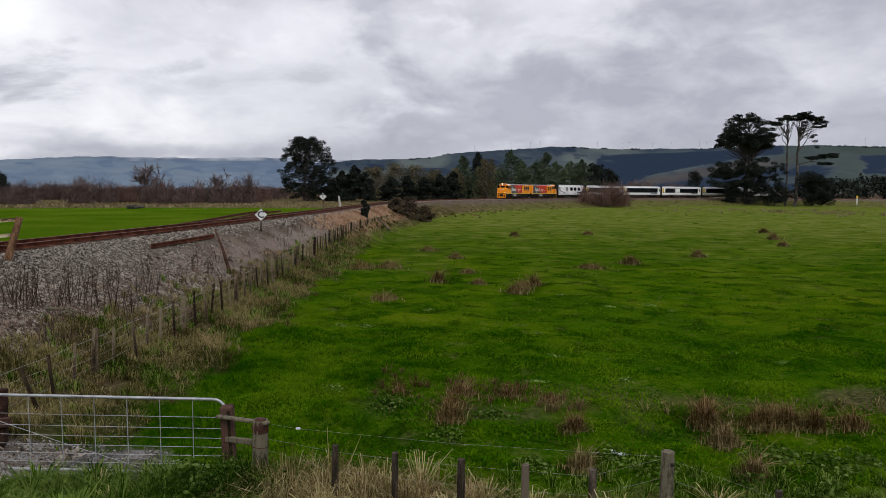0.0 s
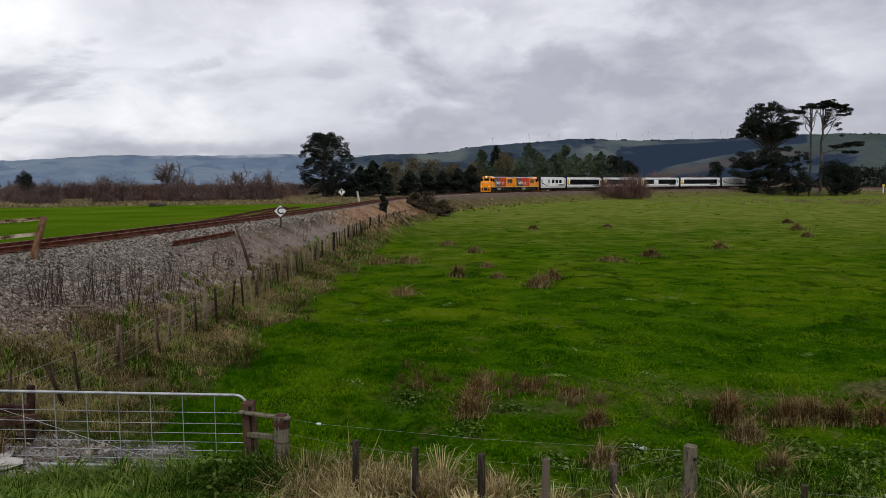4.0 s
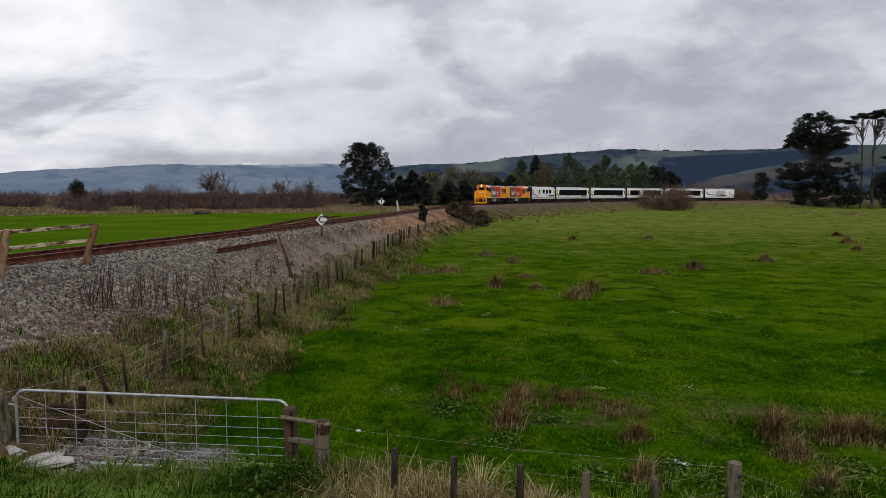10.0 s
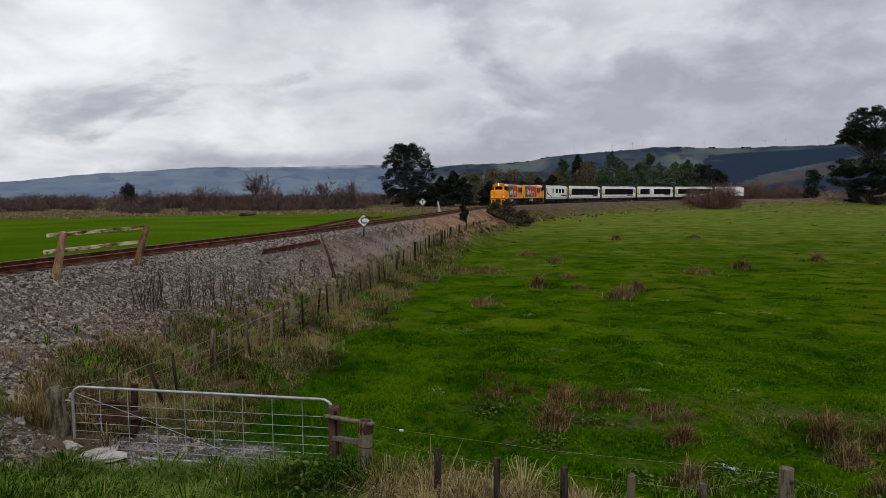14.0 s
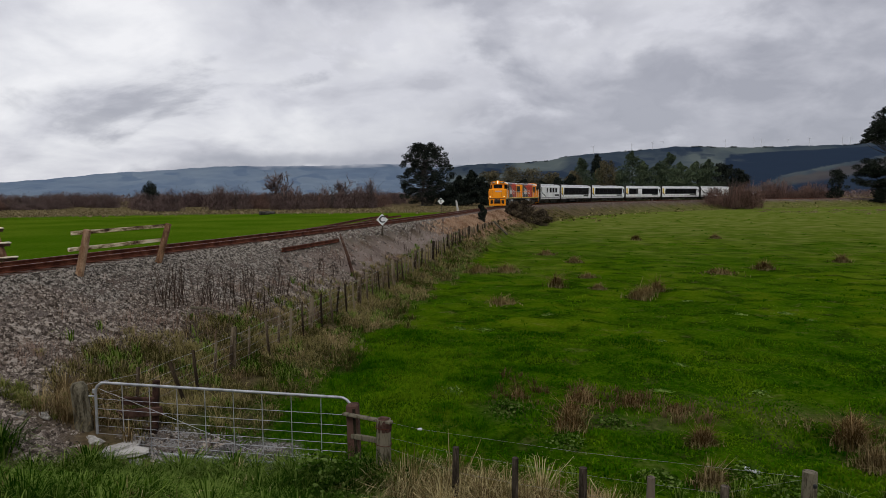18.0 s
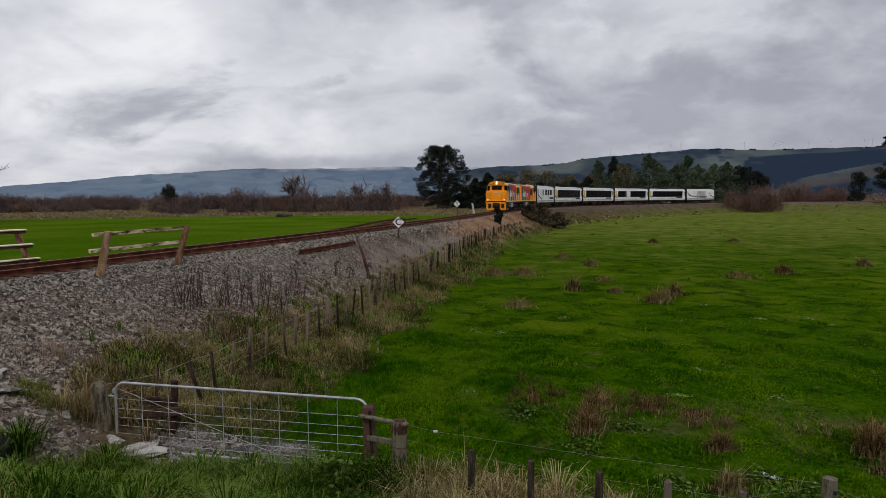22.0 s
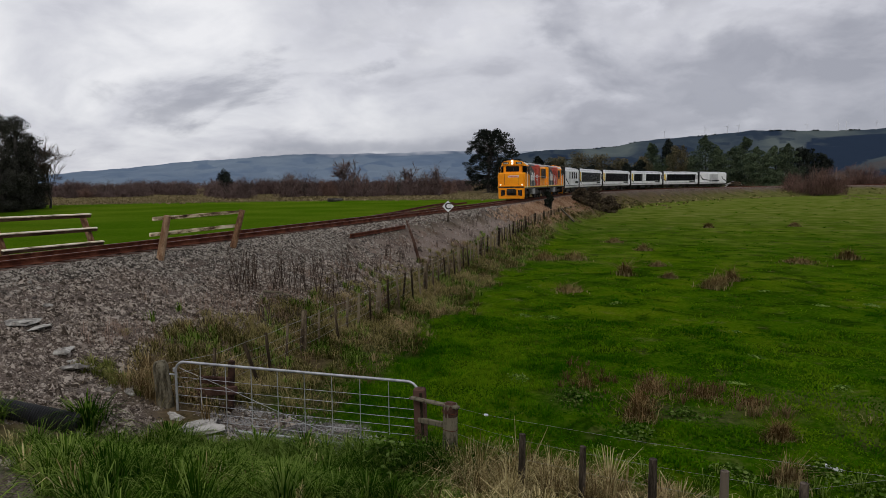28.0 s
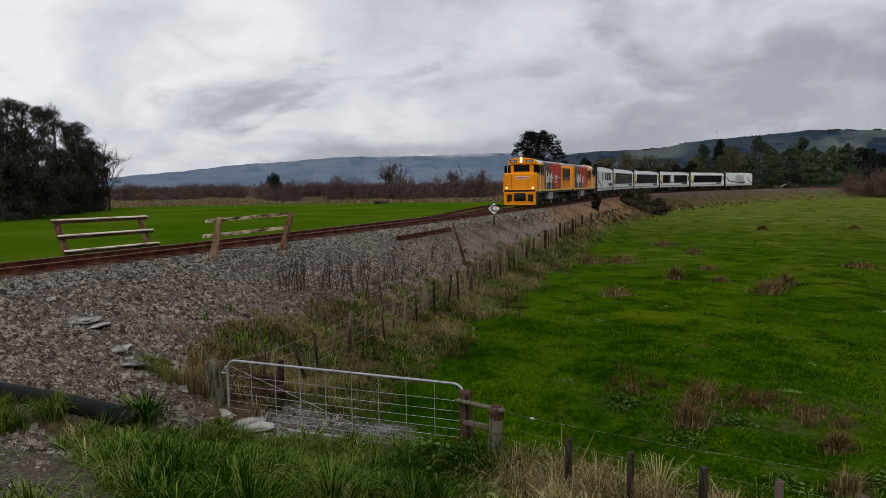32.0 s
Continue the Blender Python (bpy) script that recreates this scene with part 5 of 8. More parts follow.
def old_pine(base, h, seed, umbrella):
    rs = np.random.RandomState(seed)
    limbs, clumps = [], []
    if not umbrella:
        trunks = [((0, 0, -0.5), (0.5, 0, h * 0.5), 0.62, 0.46), ((0.5, 0, h * 0.5), (0.2, 0, h * 0.78), 0.46, 0.26), ((0.2, 0, h * 0.78), (-0.4, 0, h * 0.96), 0.26, 0.08), ((0.5, 0, h * 0.5), (4.6, 0.4, h * 0.80), 0.30, 0.1), ((0.4, 0, h * 0.45), (-5.0, 0, h * 0.74), 0.28, 0.1)]
        pine_crown(rs, (0.3, 0, h * 0.48), (-0.2, 0, h * 0.70), (8.6, 6.5, h * 0.30), 135, -0.05, limbs, clumps, 0.45)
        pine_crown(rs, (0.3, 0, h * 0.45), (-5.4, 0, h * 0.68), (5.2, 4.0, h * 0.13), 30, -0.3, limbs, clumps)
        pine_crown(rs, (0.3, 0, h * 0.48), (4.8, 0, h * 0.68), (4.4, 4.0, h * 0.16), 34, -0.4, limbs, clumps)
        # ragged lower boughs, and shrubs round the foot
        for x, z, wide, tall, n in ((-6.0, 0.33, 5.0, 0.12, 44), (2.8, 0.36, 3.4, 0.14, 26), (0, 0.12, 6.6, 0.12, 46)):
            for i in range(n):
                c = (x + wide * rs.uniform(-1, 1), rs.uniform(-3, 3), h * (z + tall * rs.uniform(-1, 1)))
                limbs.append(((0.3 + 0.4 * (c[0] - 0.3), 0, c[2] - 0.6), c, 0.10, 0.03))
                clumps.append((c, (rs.uniform(1.2, 2.0), rs.uniform(1.2, 2), rs.uniform(0.6, 1.1)), 330))
    else:
        trunks = [((0.4, 0, -0.5), (0.6, 0, h * 0.5), 0.48, 0.36), ((0.6, 0, h * 0.5), (1.2, 0, h * 0.72), 0.34, 0.22), ((1.2, 0, h * 0.72), (3.6, 0, h * 0.90), 0.2, 0.07), ((1.0, 0, h * 0.66), (0.2, 0.3, h * 0.92), 0.2, 0.07), ((0.7, 0, h * 0.55), (6.2, 0.4, h * 0.84), 0.2, 0.06),
                  ((-2.0, 0.6, -0.5), (-2.2, 0.6, h * 0.58), 0.32, 0.24), ((-2.2, 0.6, h * 0.58), (-2.4, 0.6, h * 0.90), 0.22, 0.07), ((-2.2, 0.6, h * 0.6), (-6.0, 0.4, h * 0.82), 0.15, 0.05), ((-2.2, 0.6, h * 0.66), (-4.4, 0, h * 0.86), 0.13, 0.04), ((-2.2, 0.6, h * 0.62), (-0.6, 0, h * 0.86), 0.13, 0.05),
                  ((-7.2, 1, -0.5), (-7.4, 1, h * 0.38), 0.22, 0.1), ((-5.4, 1, -0.5), (-5.2, 1, h * 0.40), 0.2, 0.1)]
        for i in range(72):
            k = rs.uniform(-1, 1)
            c = (0.9 + 7.2 * k, rs.uniform(-3.5, 3.5), h * (0.935 - 0.09 * k * k) - abs(rs.normal()) * 0.028 * h)
            if k < -0.5 and rs.uniform() < 0.35:
                continue
            stem = -2.2 if k < -0.25 else 1.2
            limbs.append(((stem, 0.3, h * rs.uniform(0.64, 0.78)), c, 0.11, 0.03))
            clumps.append((c, (rs.uniform(0.7, 1.5), rs.uniform(0.7, 1.4), rs.uniform(0.25, 0.5)), 170))
        for x, z in ((5.0, 0.70), (6.0, 0.66), (5.6, 0.72), (7.4, 0.80), (6.8, 0.60)):
            limbs.append(((3.2, 0.1, h * 0.72), (x, 0, h * z), 0.06, 0.02))
            clumps.append(((x, 0, h * z), (0.8, 0.8, 0.35), 120))
        # long level bough with sparse plates
        limbs += [((0.6, 0, h * 0.42), (7.0, 0, h * 0.50), 0.2, 0.1), ((7.0, 0, h * 0.50), (13.4, 0, h * 0.51), 0.1, 0.04), ((4.4, 0, h * 0.46), (11.5, 0, h * 0.44), 0.1, 0.03)]
        for i in range(24):
            u = rs.uniform(0, 1)
            clumps.append(((4 + 9.6 * u, rs.uniform(-1.5, 1.5), h * (0.49 + 0.03 * u) + rs.uniform(-0.5, 0.6)), (rs.uniform(0.8, 1.5), 1.2, 0.32), 130))
        for i in range(9):
            clumps.append(((rs.uniform(7, 11.8), rs.uniform(-1, 1), h * 0.44 + rs.uniform(-0.4, 0.4)), (1.1, 1.0, 0.35), 120))
        # thin understorey between the two pines and dense growth to the other side
        for i in range(20):
            c = (rs.uniform(-8, -3), rs.uniform(-1, 1.5), h * rs.uniform(0.26, 0.46))
            limbs.append(((-7.3 if c[0] < -6.3 else -5.3, 1, c[2] - 1.2), c, 0.06, 0.02))
            clumps.append((c, (0.9, 0.9, 0.5), 110))
        for i in range(46):
            a, w = rs.uniform(0, 6.28), rs.uniform(0.5, 6)
            c = (6.0 + w * math.cos(a), w * 0.6 * math.sin(a), h * rs.uniform(0.03, 0.335 - 0.012 * abs(w * math.cos(a) + 2)))
            clumps.append((c, (rs.uniform(1.4, 2.2), 2.0, rs.uniform(1.0, 1.6)), 430))
        for i in range(16):
            c = (-4.6 + rs.uniform(-2.4, 2.4), rs.uniform(-2, 2), h * rs.uniform(0.04, 0.24))
            clumps.append((c, (1.4, 1.5, 1.2), 330))
    tree("pine_tree", base, trunks, limbs, clumps, 0.25, M_PINE, M_BARK, "old umbrella-topped pine pair with bare slender trunks" if umbrella else "huge old pine with an open layered dark crown", "tree", seed, 0.55)


old_pine(along(23.9, 238), 28.8, 41, False)
old_pine(along(27.1, 240), 30.7, 42, True)


def conifer(base, h, w, seed, leaf=M_CONIFER, label="dense green shelterbelt conifer", group="shelterbelt conifers"):
    rs = np.random.RandomState(seed)
    clumps = []
    w = w * 1.45
    for i in range(40):
        k = (i + 0.5) / 40
        z = h * (0.06 + 0.92 * k)
        wide = w * 0.5 * (1.02 - k ** 2.4) ** 0.75 * rs.uniform(0.45, 1.05)
        a = rs.uniform(0, 6.28)
        clumps.append(((wide * math.cos(a) * 0.7, wide * math.sin(a) * 0.7, z), (0.4 + wide * 0.5, 0.4 + wide * 0.5, h * 0.06), 150))
    return tree("conifer_tree", base, [((0, 0, -0.3), (0, 0, h * 0.9), 0.28, 0.05)], [], clumps, 0.36, leaf, M_BARK, label, "tree", seed, 0.1, group)


def bushy(base, h, w, seed, leaf, label, group="", name="shrub", n=34, size=0.4, cat="shrub"):
    rs = np.random.RandomState(seed)
    clumps, limbs = [], []
    for i in range(n):
        a, q = rs.uniform(0, 6.28), rs.uniform(0, 1) ** 0.6
        k = rs.uniform(0.05, 0.95)
        c = (q * w * 0.45 * math.cos(a) * math.sqrt(1.05 - k * k), q * w * 0.45 * math.sin(a) * math.sqrt(1.05 - k * k), h * k)
        clumps.append((c, (w * 0.13, w * 0.13, h * 0.11), 70))
        limbs.append(((rs.uniform(-0.3, 0.3), 0, 0), c, 0.05 * h / 3, 0.015))
    return tree(name, base, [((0, 0, -0.2), (0, 0, h * 0.4), 0.1, 0.06)], limbs[:10], clumps, size, leaf, M_BARK, label, cat, seed, 0.0, group)


def bare(base, h, w, seed, label, group="", n=2600, leaf=M_TWIG, width=0.035, name="bare_shrub", cat="shrub", single=False):
    """Leafless crown: branches that fork into a haze of twigs."""
    rs = np.random.RandomState(seed)
    t = thing(name, pose(*base), label, cat, group)
    g = Geo()
    tips = []
    if single:
        limb(g, (0, 0, -0.2), (0.1, 0, h * 0.35), 0.05 * h / 3, 0.04 * h / 3, rs)
    for i in range(11 if single else 16):
        a = rs.uniform(0, 6.28)
        q = rs.uniform(0.2, 1) * w * 0.42
        e = np.array([q * math.cos(a), q * math.sin(a), h * rs.uniform(0.5, 0.85)])
        o = np.array([0.1, 0, h * rs.uniform(0.2, 0.36)]) if single else np.array([rs.uniform(-0.2, 0.2) * w, rs.uniform(-0.2, 0.2) * w, -0.1])
        limb(g, o, e, 0.018 * h / 3, 0.006 * h / 3, rs, 0.02, 4)
        for k in range(6):
            f = rs.uniform(0.35, 1)
            p = o + (e - o) * f
            q2 = p + rs.normal(size=3) * np.array([0.16 * w, 0.16 * w, 0.09 * h]) + np.array([0, 0, 0.1 * h])
            limb(g, p, q2, 0.008 * h / 3, 0.003 * h / 3, rs, 0.0, 3)
            tips += [(p, q2)]
    part("trunk", g, M_BARK, t, "bare branches")
    if not single:
        # several rounded heads, twigs sweeping up and outwards
        heads = [(rs.uniform(-0.3, 0.3) * w, rs.uniform(-0.3, 0.3) * w, h * rs.uniform(0.35, 1.0), w * rs.uniform(0.12, 0.26)) for _ in range(8)]
        hx = np.array(heads)[rs.randint(0, 8, n)]
        az, q, k = rs.uniform(0, 6.28, n), rs.uniform(0, 1, n) ** 0.5, rs.uniform(0.0, 0.88, n) ** 0.75
        out = np.stack([np.cos(az), np.sin(az)], 1) * q[:, None]
        st = np.stack([hx[:, 0] + out[:, 0] * hx[:, 3], hx[:, 1] + out[:, 1] * hx[:, 3], hx[:, 2] * k * np.sqrt(1.03 - q * q)], 1)
        d = np.stack([out[:, 0] * 0.7, out[:, 1] * 0.7, np.full(n, 1.0)], 1) + rs.normal(size=(n, 3)) * 0.33
        v, q4, q3 = twigs(st, d, 0.11 * (h + w) * 0.5, width, rs)
        tagged(obj("twig_haze", np_mesh("twig_haze", v, [q4, q3]), leaf, t), kind="stuff")
        return t
    i = rs.randint(0, len(tips), n)
    f = rs.uniform(0, 1, (n, 1))
    a, b = np.array([x[0] for x in tips])[i], np.array([x[1] for x in tips])[i]
    st = a + (b - a) * f
    d = (b - a) / (np.linalg.norm(b - a, axis=1, keepdims=True) + 1e-6) + rs.normal(size=(n, 3)) * 0.45 + np.array([0, 0, 0.6])
    v, q4, q3 = twigs(st, d, 0.13 * (h + w) * 0.5, width, rs)
    tagged(obj("twig_haze", np_mesh("twig_haze", v, [q4, q3]), leaf, t), kind="stuff")
    return t


def gum(base, h, w, seed):
    """Dense, dark eucalyptus: rounded heads of fine leaves down to the ground."""
    rs = np.random.RandomState(seed)
    limbs, clumps = [], []
    w = w * 1.5
    for i in range(78):
        k = rs.uniform(0.02, 0.96)
        wide = w * 0.5 * math.sqrt(max(0.05, 1.0 - ((k - 0.42) / 0.56) ** 2)) * rs.uniform(0.1, 1.0) ** 0.6
        a = rs.uniform(0, 6.28)
        c = (wide * math.cos(a), wide * math.sin(a), h * k)
        limbs.append(((0, 0, h * max(0.05, k - 0.2)), c, 0.12, 0.03))
        clumps.append((c, (rs.uniform(0.55, 1.1), rs.uniform(0.55, 1.1), rs.uniform(0.5, 1.0)), 230))
    tree("eucalyptus_tree", base, [((0, 0, -0.3), (0.2, 0, h * 0.85), 0.45, 0.1)], limbs[:30], clumps, 0.125, M_EUCA, M_BARK, "tall dark eucalyptus with ragged crown", "tree", seed, 0.0, "eucalyptus stand")


def build_trees():
    r = random.Random(12)
    # shelterbelt behind the line
    for az, rng, h, w in ((1.6, 262, 16.5, 8.5), (3.0, 266, 12.5, 7), (4.6, 262, 13.5, 8), (5.7, 258, 18.5, 9), (6.6, 262, 17.0, 8), (7.6, 260, 14.0, 8), (8.5, 268, 18.0, 9), (9.2, 262, 16.5, 9), (10.0, 258, 13.5, 8), (10.6, 266, 16.8, 9), (11.4, 262, 15.0, 8), (2.2, 258, 9, 6)):
        pale = r.random() < 0.4
        conifer(along(az, rng - 5 * pale), h * (0.85 if pale else 1.0), w, r.randint(0, 999), M_POPLAR if pale else M_CONIFER, "pale green upright shelterbelt tree" if pale else "dense green shelterbelt conifer")
    conifer(along(2.9, 275), 18.5, 6.5, 77, M_PINE, "dark ragged pine in the shelterbelt")
    bushy(along(12.4, 275), 14, 11, 78, M_PINE, "dark rounded shelterbelt tree", name="tree", cat="tree", n=60, size=0.5)
    bushy(along(13.6, 280), 12, 10, 79, M_PINE, "dark rounded shelterbelt tree", name="tree", cat="tree", n=46, size=0.5)
    # dark hedge and olive willows west of the curve
    for az, rng, h, w in ((-8.4, 212, 9.0, 6), (-7.4, 208, 10.5, 5), (-6.6, 205, 8.5, 5), (-4.4, 215, 7.5, 5), (-3.0, 220, 8, 5), (-1.6, 222, 7.5, 5), (-0.3, 222, 8.5, 5), (0.8, 226, 9.5, 6), (-9.2, 205, 5.5, 6)):
        conifer(along(az, rng), h, w, r.randint(0, 999), M_PINE, "small dark hedge conifer", "hedge conifers")
    for az, rng, h, w in ((-5.8, 232, 10.5, 12), (-4.2, 236, 12, 13), (-2.4, 240, 11.5, 12), (-0.8, 238, 10, 11), (3.6, 240, 13.5, 9), (1.0, 245, 10.5, 9)):
        bushy(along(az, rng), h * 1.05, w, r.randint(0, 999), M_OLIVE, "olive-brown willow losing its leaves", "fading willows", "willow_tree", 90, 0.30, "tree")
    # bare brown willow scrub on the far side of the western pasture
    for i in range(42):
        az = -44.5 + i * 0.8 + r.uniform(-0.5, 0.5)
        if -13.9 < az < -9.5:
            continue
        if r.random() < 0.22:
            continue
        rng = 165 + r.uniform(-8, 16) + (38 if az < -33 else 0)
        bare(along(az, rng), r.uniform(2.2, 8.0) * (1.25 if r.random() < 0.2 else 1) * (0.68 if az < -33 else 1), r.uniform(4.5, 9.0), r.randint(0, 999), "leafless brown willow scrub", "bare willow scrub", 4600, M_TWIG if r.random() < 0.7 else M_TWIGRUST, 0.026)
    bare(along(-33.4, 178), 5.4, 8, 931, "leafless brown willow scrub", "bare willow scrub", 4600, M_TWIG, 0.026)
    bushy(along(-33.0, 188), 7.0, 4.6, 90, M_PINE, "small dark round-topped tree above scrub", name="tree", cat="tree", n=80, size=0.22)
    bare(along(-23.5, 170), 9.5, 8, 91, "tall leafless willow above brown scrub", "", 2600, M_TWIG, 0.025, "bare_tree", "tree", True)
    bare(along(-18.3, 172), 8.0, 6, 92, "tall leafless willow above brown scrub", "", 1800, M_TWIG, 0.025, "bare_tree", "tree", True)
    # deeper rows of the same scrub, seen through the gaps
    rs = np.random.RandomState(23)
    vs, q4, q3, k = [], [], [], 0
    for i in range(84):
        az = rs.uniform(-46, -13.5)
        x, y, z = along(az, rs.uniform(205, 250) + (30 if az < -33 else 0))
        h, w, n = rs.uniform(3.2, 6.0), rs.uniform(5, 10), 900
        a, q, u = rs.uniform(0, 6.28, n), rs.uniform(0, 1, n) ** 0.5, rs.uniform(0, 0.85, n) ** 0.75
        st = np.stack([x + 0.5 * w * q * np.cos(a), y + 0.5 * w * q * np.sin(a), z + h * u * np.sqrt(1.03 - q * q)], 1)
        d = np.stack([0.6 * q * np.cos(a), 0.6 * q * np.sin(a), np.ones(n)], 1) + rs.normal(size=(n, 3)) * 0.3
        v, f4, f3 = twigs(st, d, 0.9, 0.045, rs)
        vs.append(v); q4.append(f4 + k); q3.append(f3 + k); k += len(v)
    tagged(obj("far_willow_scrub", np_mesh("far_willow_scrub", np.vstack(vs), [np.vstack(q4), np.vstack(q3)]), M_TWIGDARK), "dark leafless scrub behind the western pasture", "scrub", kind="stuff")
    # brown bush in front of the curve, dark gorse by the bank
    bare(along(12.85, 191), 10.0, 17, 95, "wide leafless reddish-brown bush beside the line", "", 9000, M_TWIGRUST, 0.03)
    bare(along(16.2, 285), 9, 22, 96, "rusty brown bare trees behind the line", "", 7000, M_TWIGRUST, 0.04)
    bare(along(18.6, 290), 8, 16, 97, "rusty brown bare trees behind the line", "", 6000, M_TWIGRUST, 0.04)
    bushy(along(20.2, 280), 11, 9, 98, M_PINE, "dark conifer behind the pines", name="tree", cat="tree")
    for x, y, h, w, s in ((-4.4, 88, 2.7, 3.6, 60), (-2.6, 91, 2.1, 3.0, 61), (-5.8, 85, 1.9, 2.4, 62)):
        bushy((x, y, ground_at(x, y)), h, w, s, M_GORSE, "dark brown-green gorse bush by the fence", "gorse by the bank", "gorse_bush", 60, 0.14)
    bushy((-7.3, 63.5, ground_at(-7.3, 63.5)), 1.5, 1.1, 63, M_PINE, "small round dark bush on the bank", "", "shrub", 26, 0.12)
    # eucalyptus stand west of the pasture
    for az, rng, h, w in ((-53.8, 90, 14.2, 6.5), (-51.7, 92, 14.0, 5.0), (-50.4, 94, 14.8, 4.2), (-48.6, 105, 14.4, 3.8), (-47.1, 112, 13.3, 3.2), (-46.4, 118, 11.0, 3.6), (-49.6, 126, 12, 6), (-47.6, 127, 11, 5), (-52.3, 127, 14, 8), (-56, 90, 15, 8), (-50.6, 91, 6.5, 5), (-48.2, 104, 6.5, 5), (-46.9, 114, 7, 4.2), (-52.5, 88, 7, 5)):
        gum(along(az, rng), h, w, r.randint(0, 999))
    bare(along(-45.2, 117), 10.0, 7, 99, "leafless grey tree beside the eucalyptus stand", "", 2600, M_WEEDSTALK, 0.014, "bare_tree", "tree", True)
    # dark treeline at the foot of the eastern hills
    rs = np.random.RandomState(5)
    pts = []
    for i in range(330):
        az = rs.uniform(27.5, 60)
        rng = rs.uniform(330, 400)
        x, y = rng * math.sin(radians(az)), rng * math.cos(radians(az))
        pts.append(ball(rs, 60, (x, y, rs.uniform(0, 7.5)), (4, 4, 2.2)))
    v, f = cards(np.vstack(pts), 1.0, rs)
    tagged(obj("far_woods", np_mesh("far_woods", v, [f]), M_PINE), "dark line of distant woods", "woods", kind="stuff")
    pts = []
    for i in range(1500):
        az = rs.uniform(-48, 60)
        rng = rs.uniform(420, 900)
        x, y = rng * math.sin(radians(az)), rng * math.cos(radians(az))
        pts.append(ball(rs, 40, (x, y, -1.5 + rs.uniform(0, 4.0)), (7, 7, 2.0)))
    v, f = cards(np.vstack(pts), 0.75, rs)
    tagged(obj("far_hedgerows", np_mesh("far_hedgerows", v, [f]), M_TWIG), "scattered far hedges and scrub", "hedge", kind="stuff")


build_trees()
ridge_trees()


# ---- grass, tussocks, stones ----
def blades(base, h, w, rs, lean=0.35, droop=0.3):
    """Curved grass blades: two-piece tapering strips rooted at the points."""
    n = len(base)
    h = np.asarray(h) * np.ones(n)
    az = rs.uniform(0, 2 * np.pi, n)
    out = np.stack([np.cos(az), np.sin(az), np.zeros(n)], 1)
    side = np.stack([-np.sin(az), np.cos(az), np.zeros(n)], 1) * w
    ln = np.abs(rs.normal(0, lean, n))[:, None]
    up = np.array([[0, 0, 1.0]])
    mid = base + h[:, None] * 0.55 * (up + out * ln * 0.6)
    tip = base + h[:, None] * (up * (1 - droop * rs.uniform(0, 1, (n, 1))) + out * ln * 1.7)
    v = np.stack([base - side, base + side, mid + side * 0.8, mid - side * 0.8, tip], 1).reshape(-1, 3)
    k = 5 * np.arange(n)[:, None]
    return v, k + np.array([[0, 1, 2, 3]]), k + np.array([[3, 2, 4]])


def fan_tufts(rs, centres, per, spread, height, width, bow=0.9):
    """Clumps of arching blades that lean outwards from each clump's heart."""
    m = len(centres)
    n = m * per
    az = rs.uniform(0, 2 * np.pi, n)
    q = np.abs(rs.normal(0, 1, n))
    out = np.stack([np.cos(az), np.sin(az), np.zeros(n)], 1)
    base = np.repeat(centres, per, 0) + out * (q * spread * 0.4)[:, None]
    base[:, 2] = ground(base[:, 0], base[:, 1]) - 0.015
    h = np.repeat(rs.uniform(0.55, 1.3, m), per) * rs.uniform(0.5, 1.1, n) * height
    k = (bow * rs.uniform(0.15, 1.0, n) * np.clip(0.4 + 0.5 * q, 0, 1.4))[:, None]
    side = np.stack([-np.sin(az), np.cos(az), np.zeros(n)], 1) * width
    H, up = h[:, None], np.array([[0, 0, 1.0]])
    p1 = base + H * (0.50 * up + 0.16 * k * out)
    p2 = base + H * ((0.86 - 0.10 * k) * up + 0.48 * k * out)
    p3 = base + H * ((1.0 - 0.42 * k) * up + 0.95 * k * out)
    v = np.stack([base - side, base + side, p1 + side, p1 - side, p2 + side * 0.7, p2 - side * 0.7, p3], 1).reshape(-1, 3)
    i = 7 * np.arange(n)[:, None]
    return v, np.vstack([i + np.array([[0, 1, 2, 3]]), i + np.array([[3, 2, 4, 5]])]), i + np.array([[5, 4, 6]])


def stuff(name, pieces, material, label, category):
    vs, q4, q3, k = [], [], [], 0
    for v, a, b in pieces:
        vs.append(v); q4.append(a + k); q3.append(b + k); k += len(v)
    tagged(obj(name, np_mesh(name, np.vstack(vs), [np.vstack(q4), np.vstack(q3)]), material), label, category, kind="stuff")


def scatter(rs, n, x0, x1, y0, y1, keep):
    x, y = rs.uniform(x0, x1, n), rs.uniform(y0, y1, n)
    ok = keep(x, y) > rs.uniform(0, 1, n)
    x, y = x[ok], y[ok]
    return np.stack([x, y, ground(x, y) - 0.01], 1)


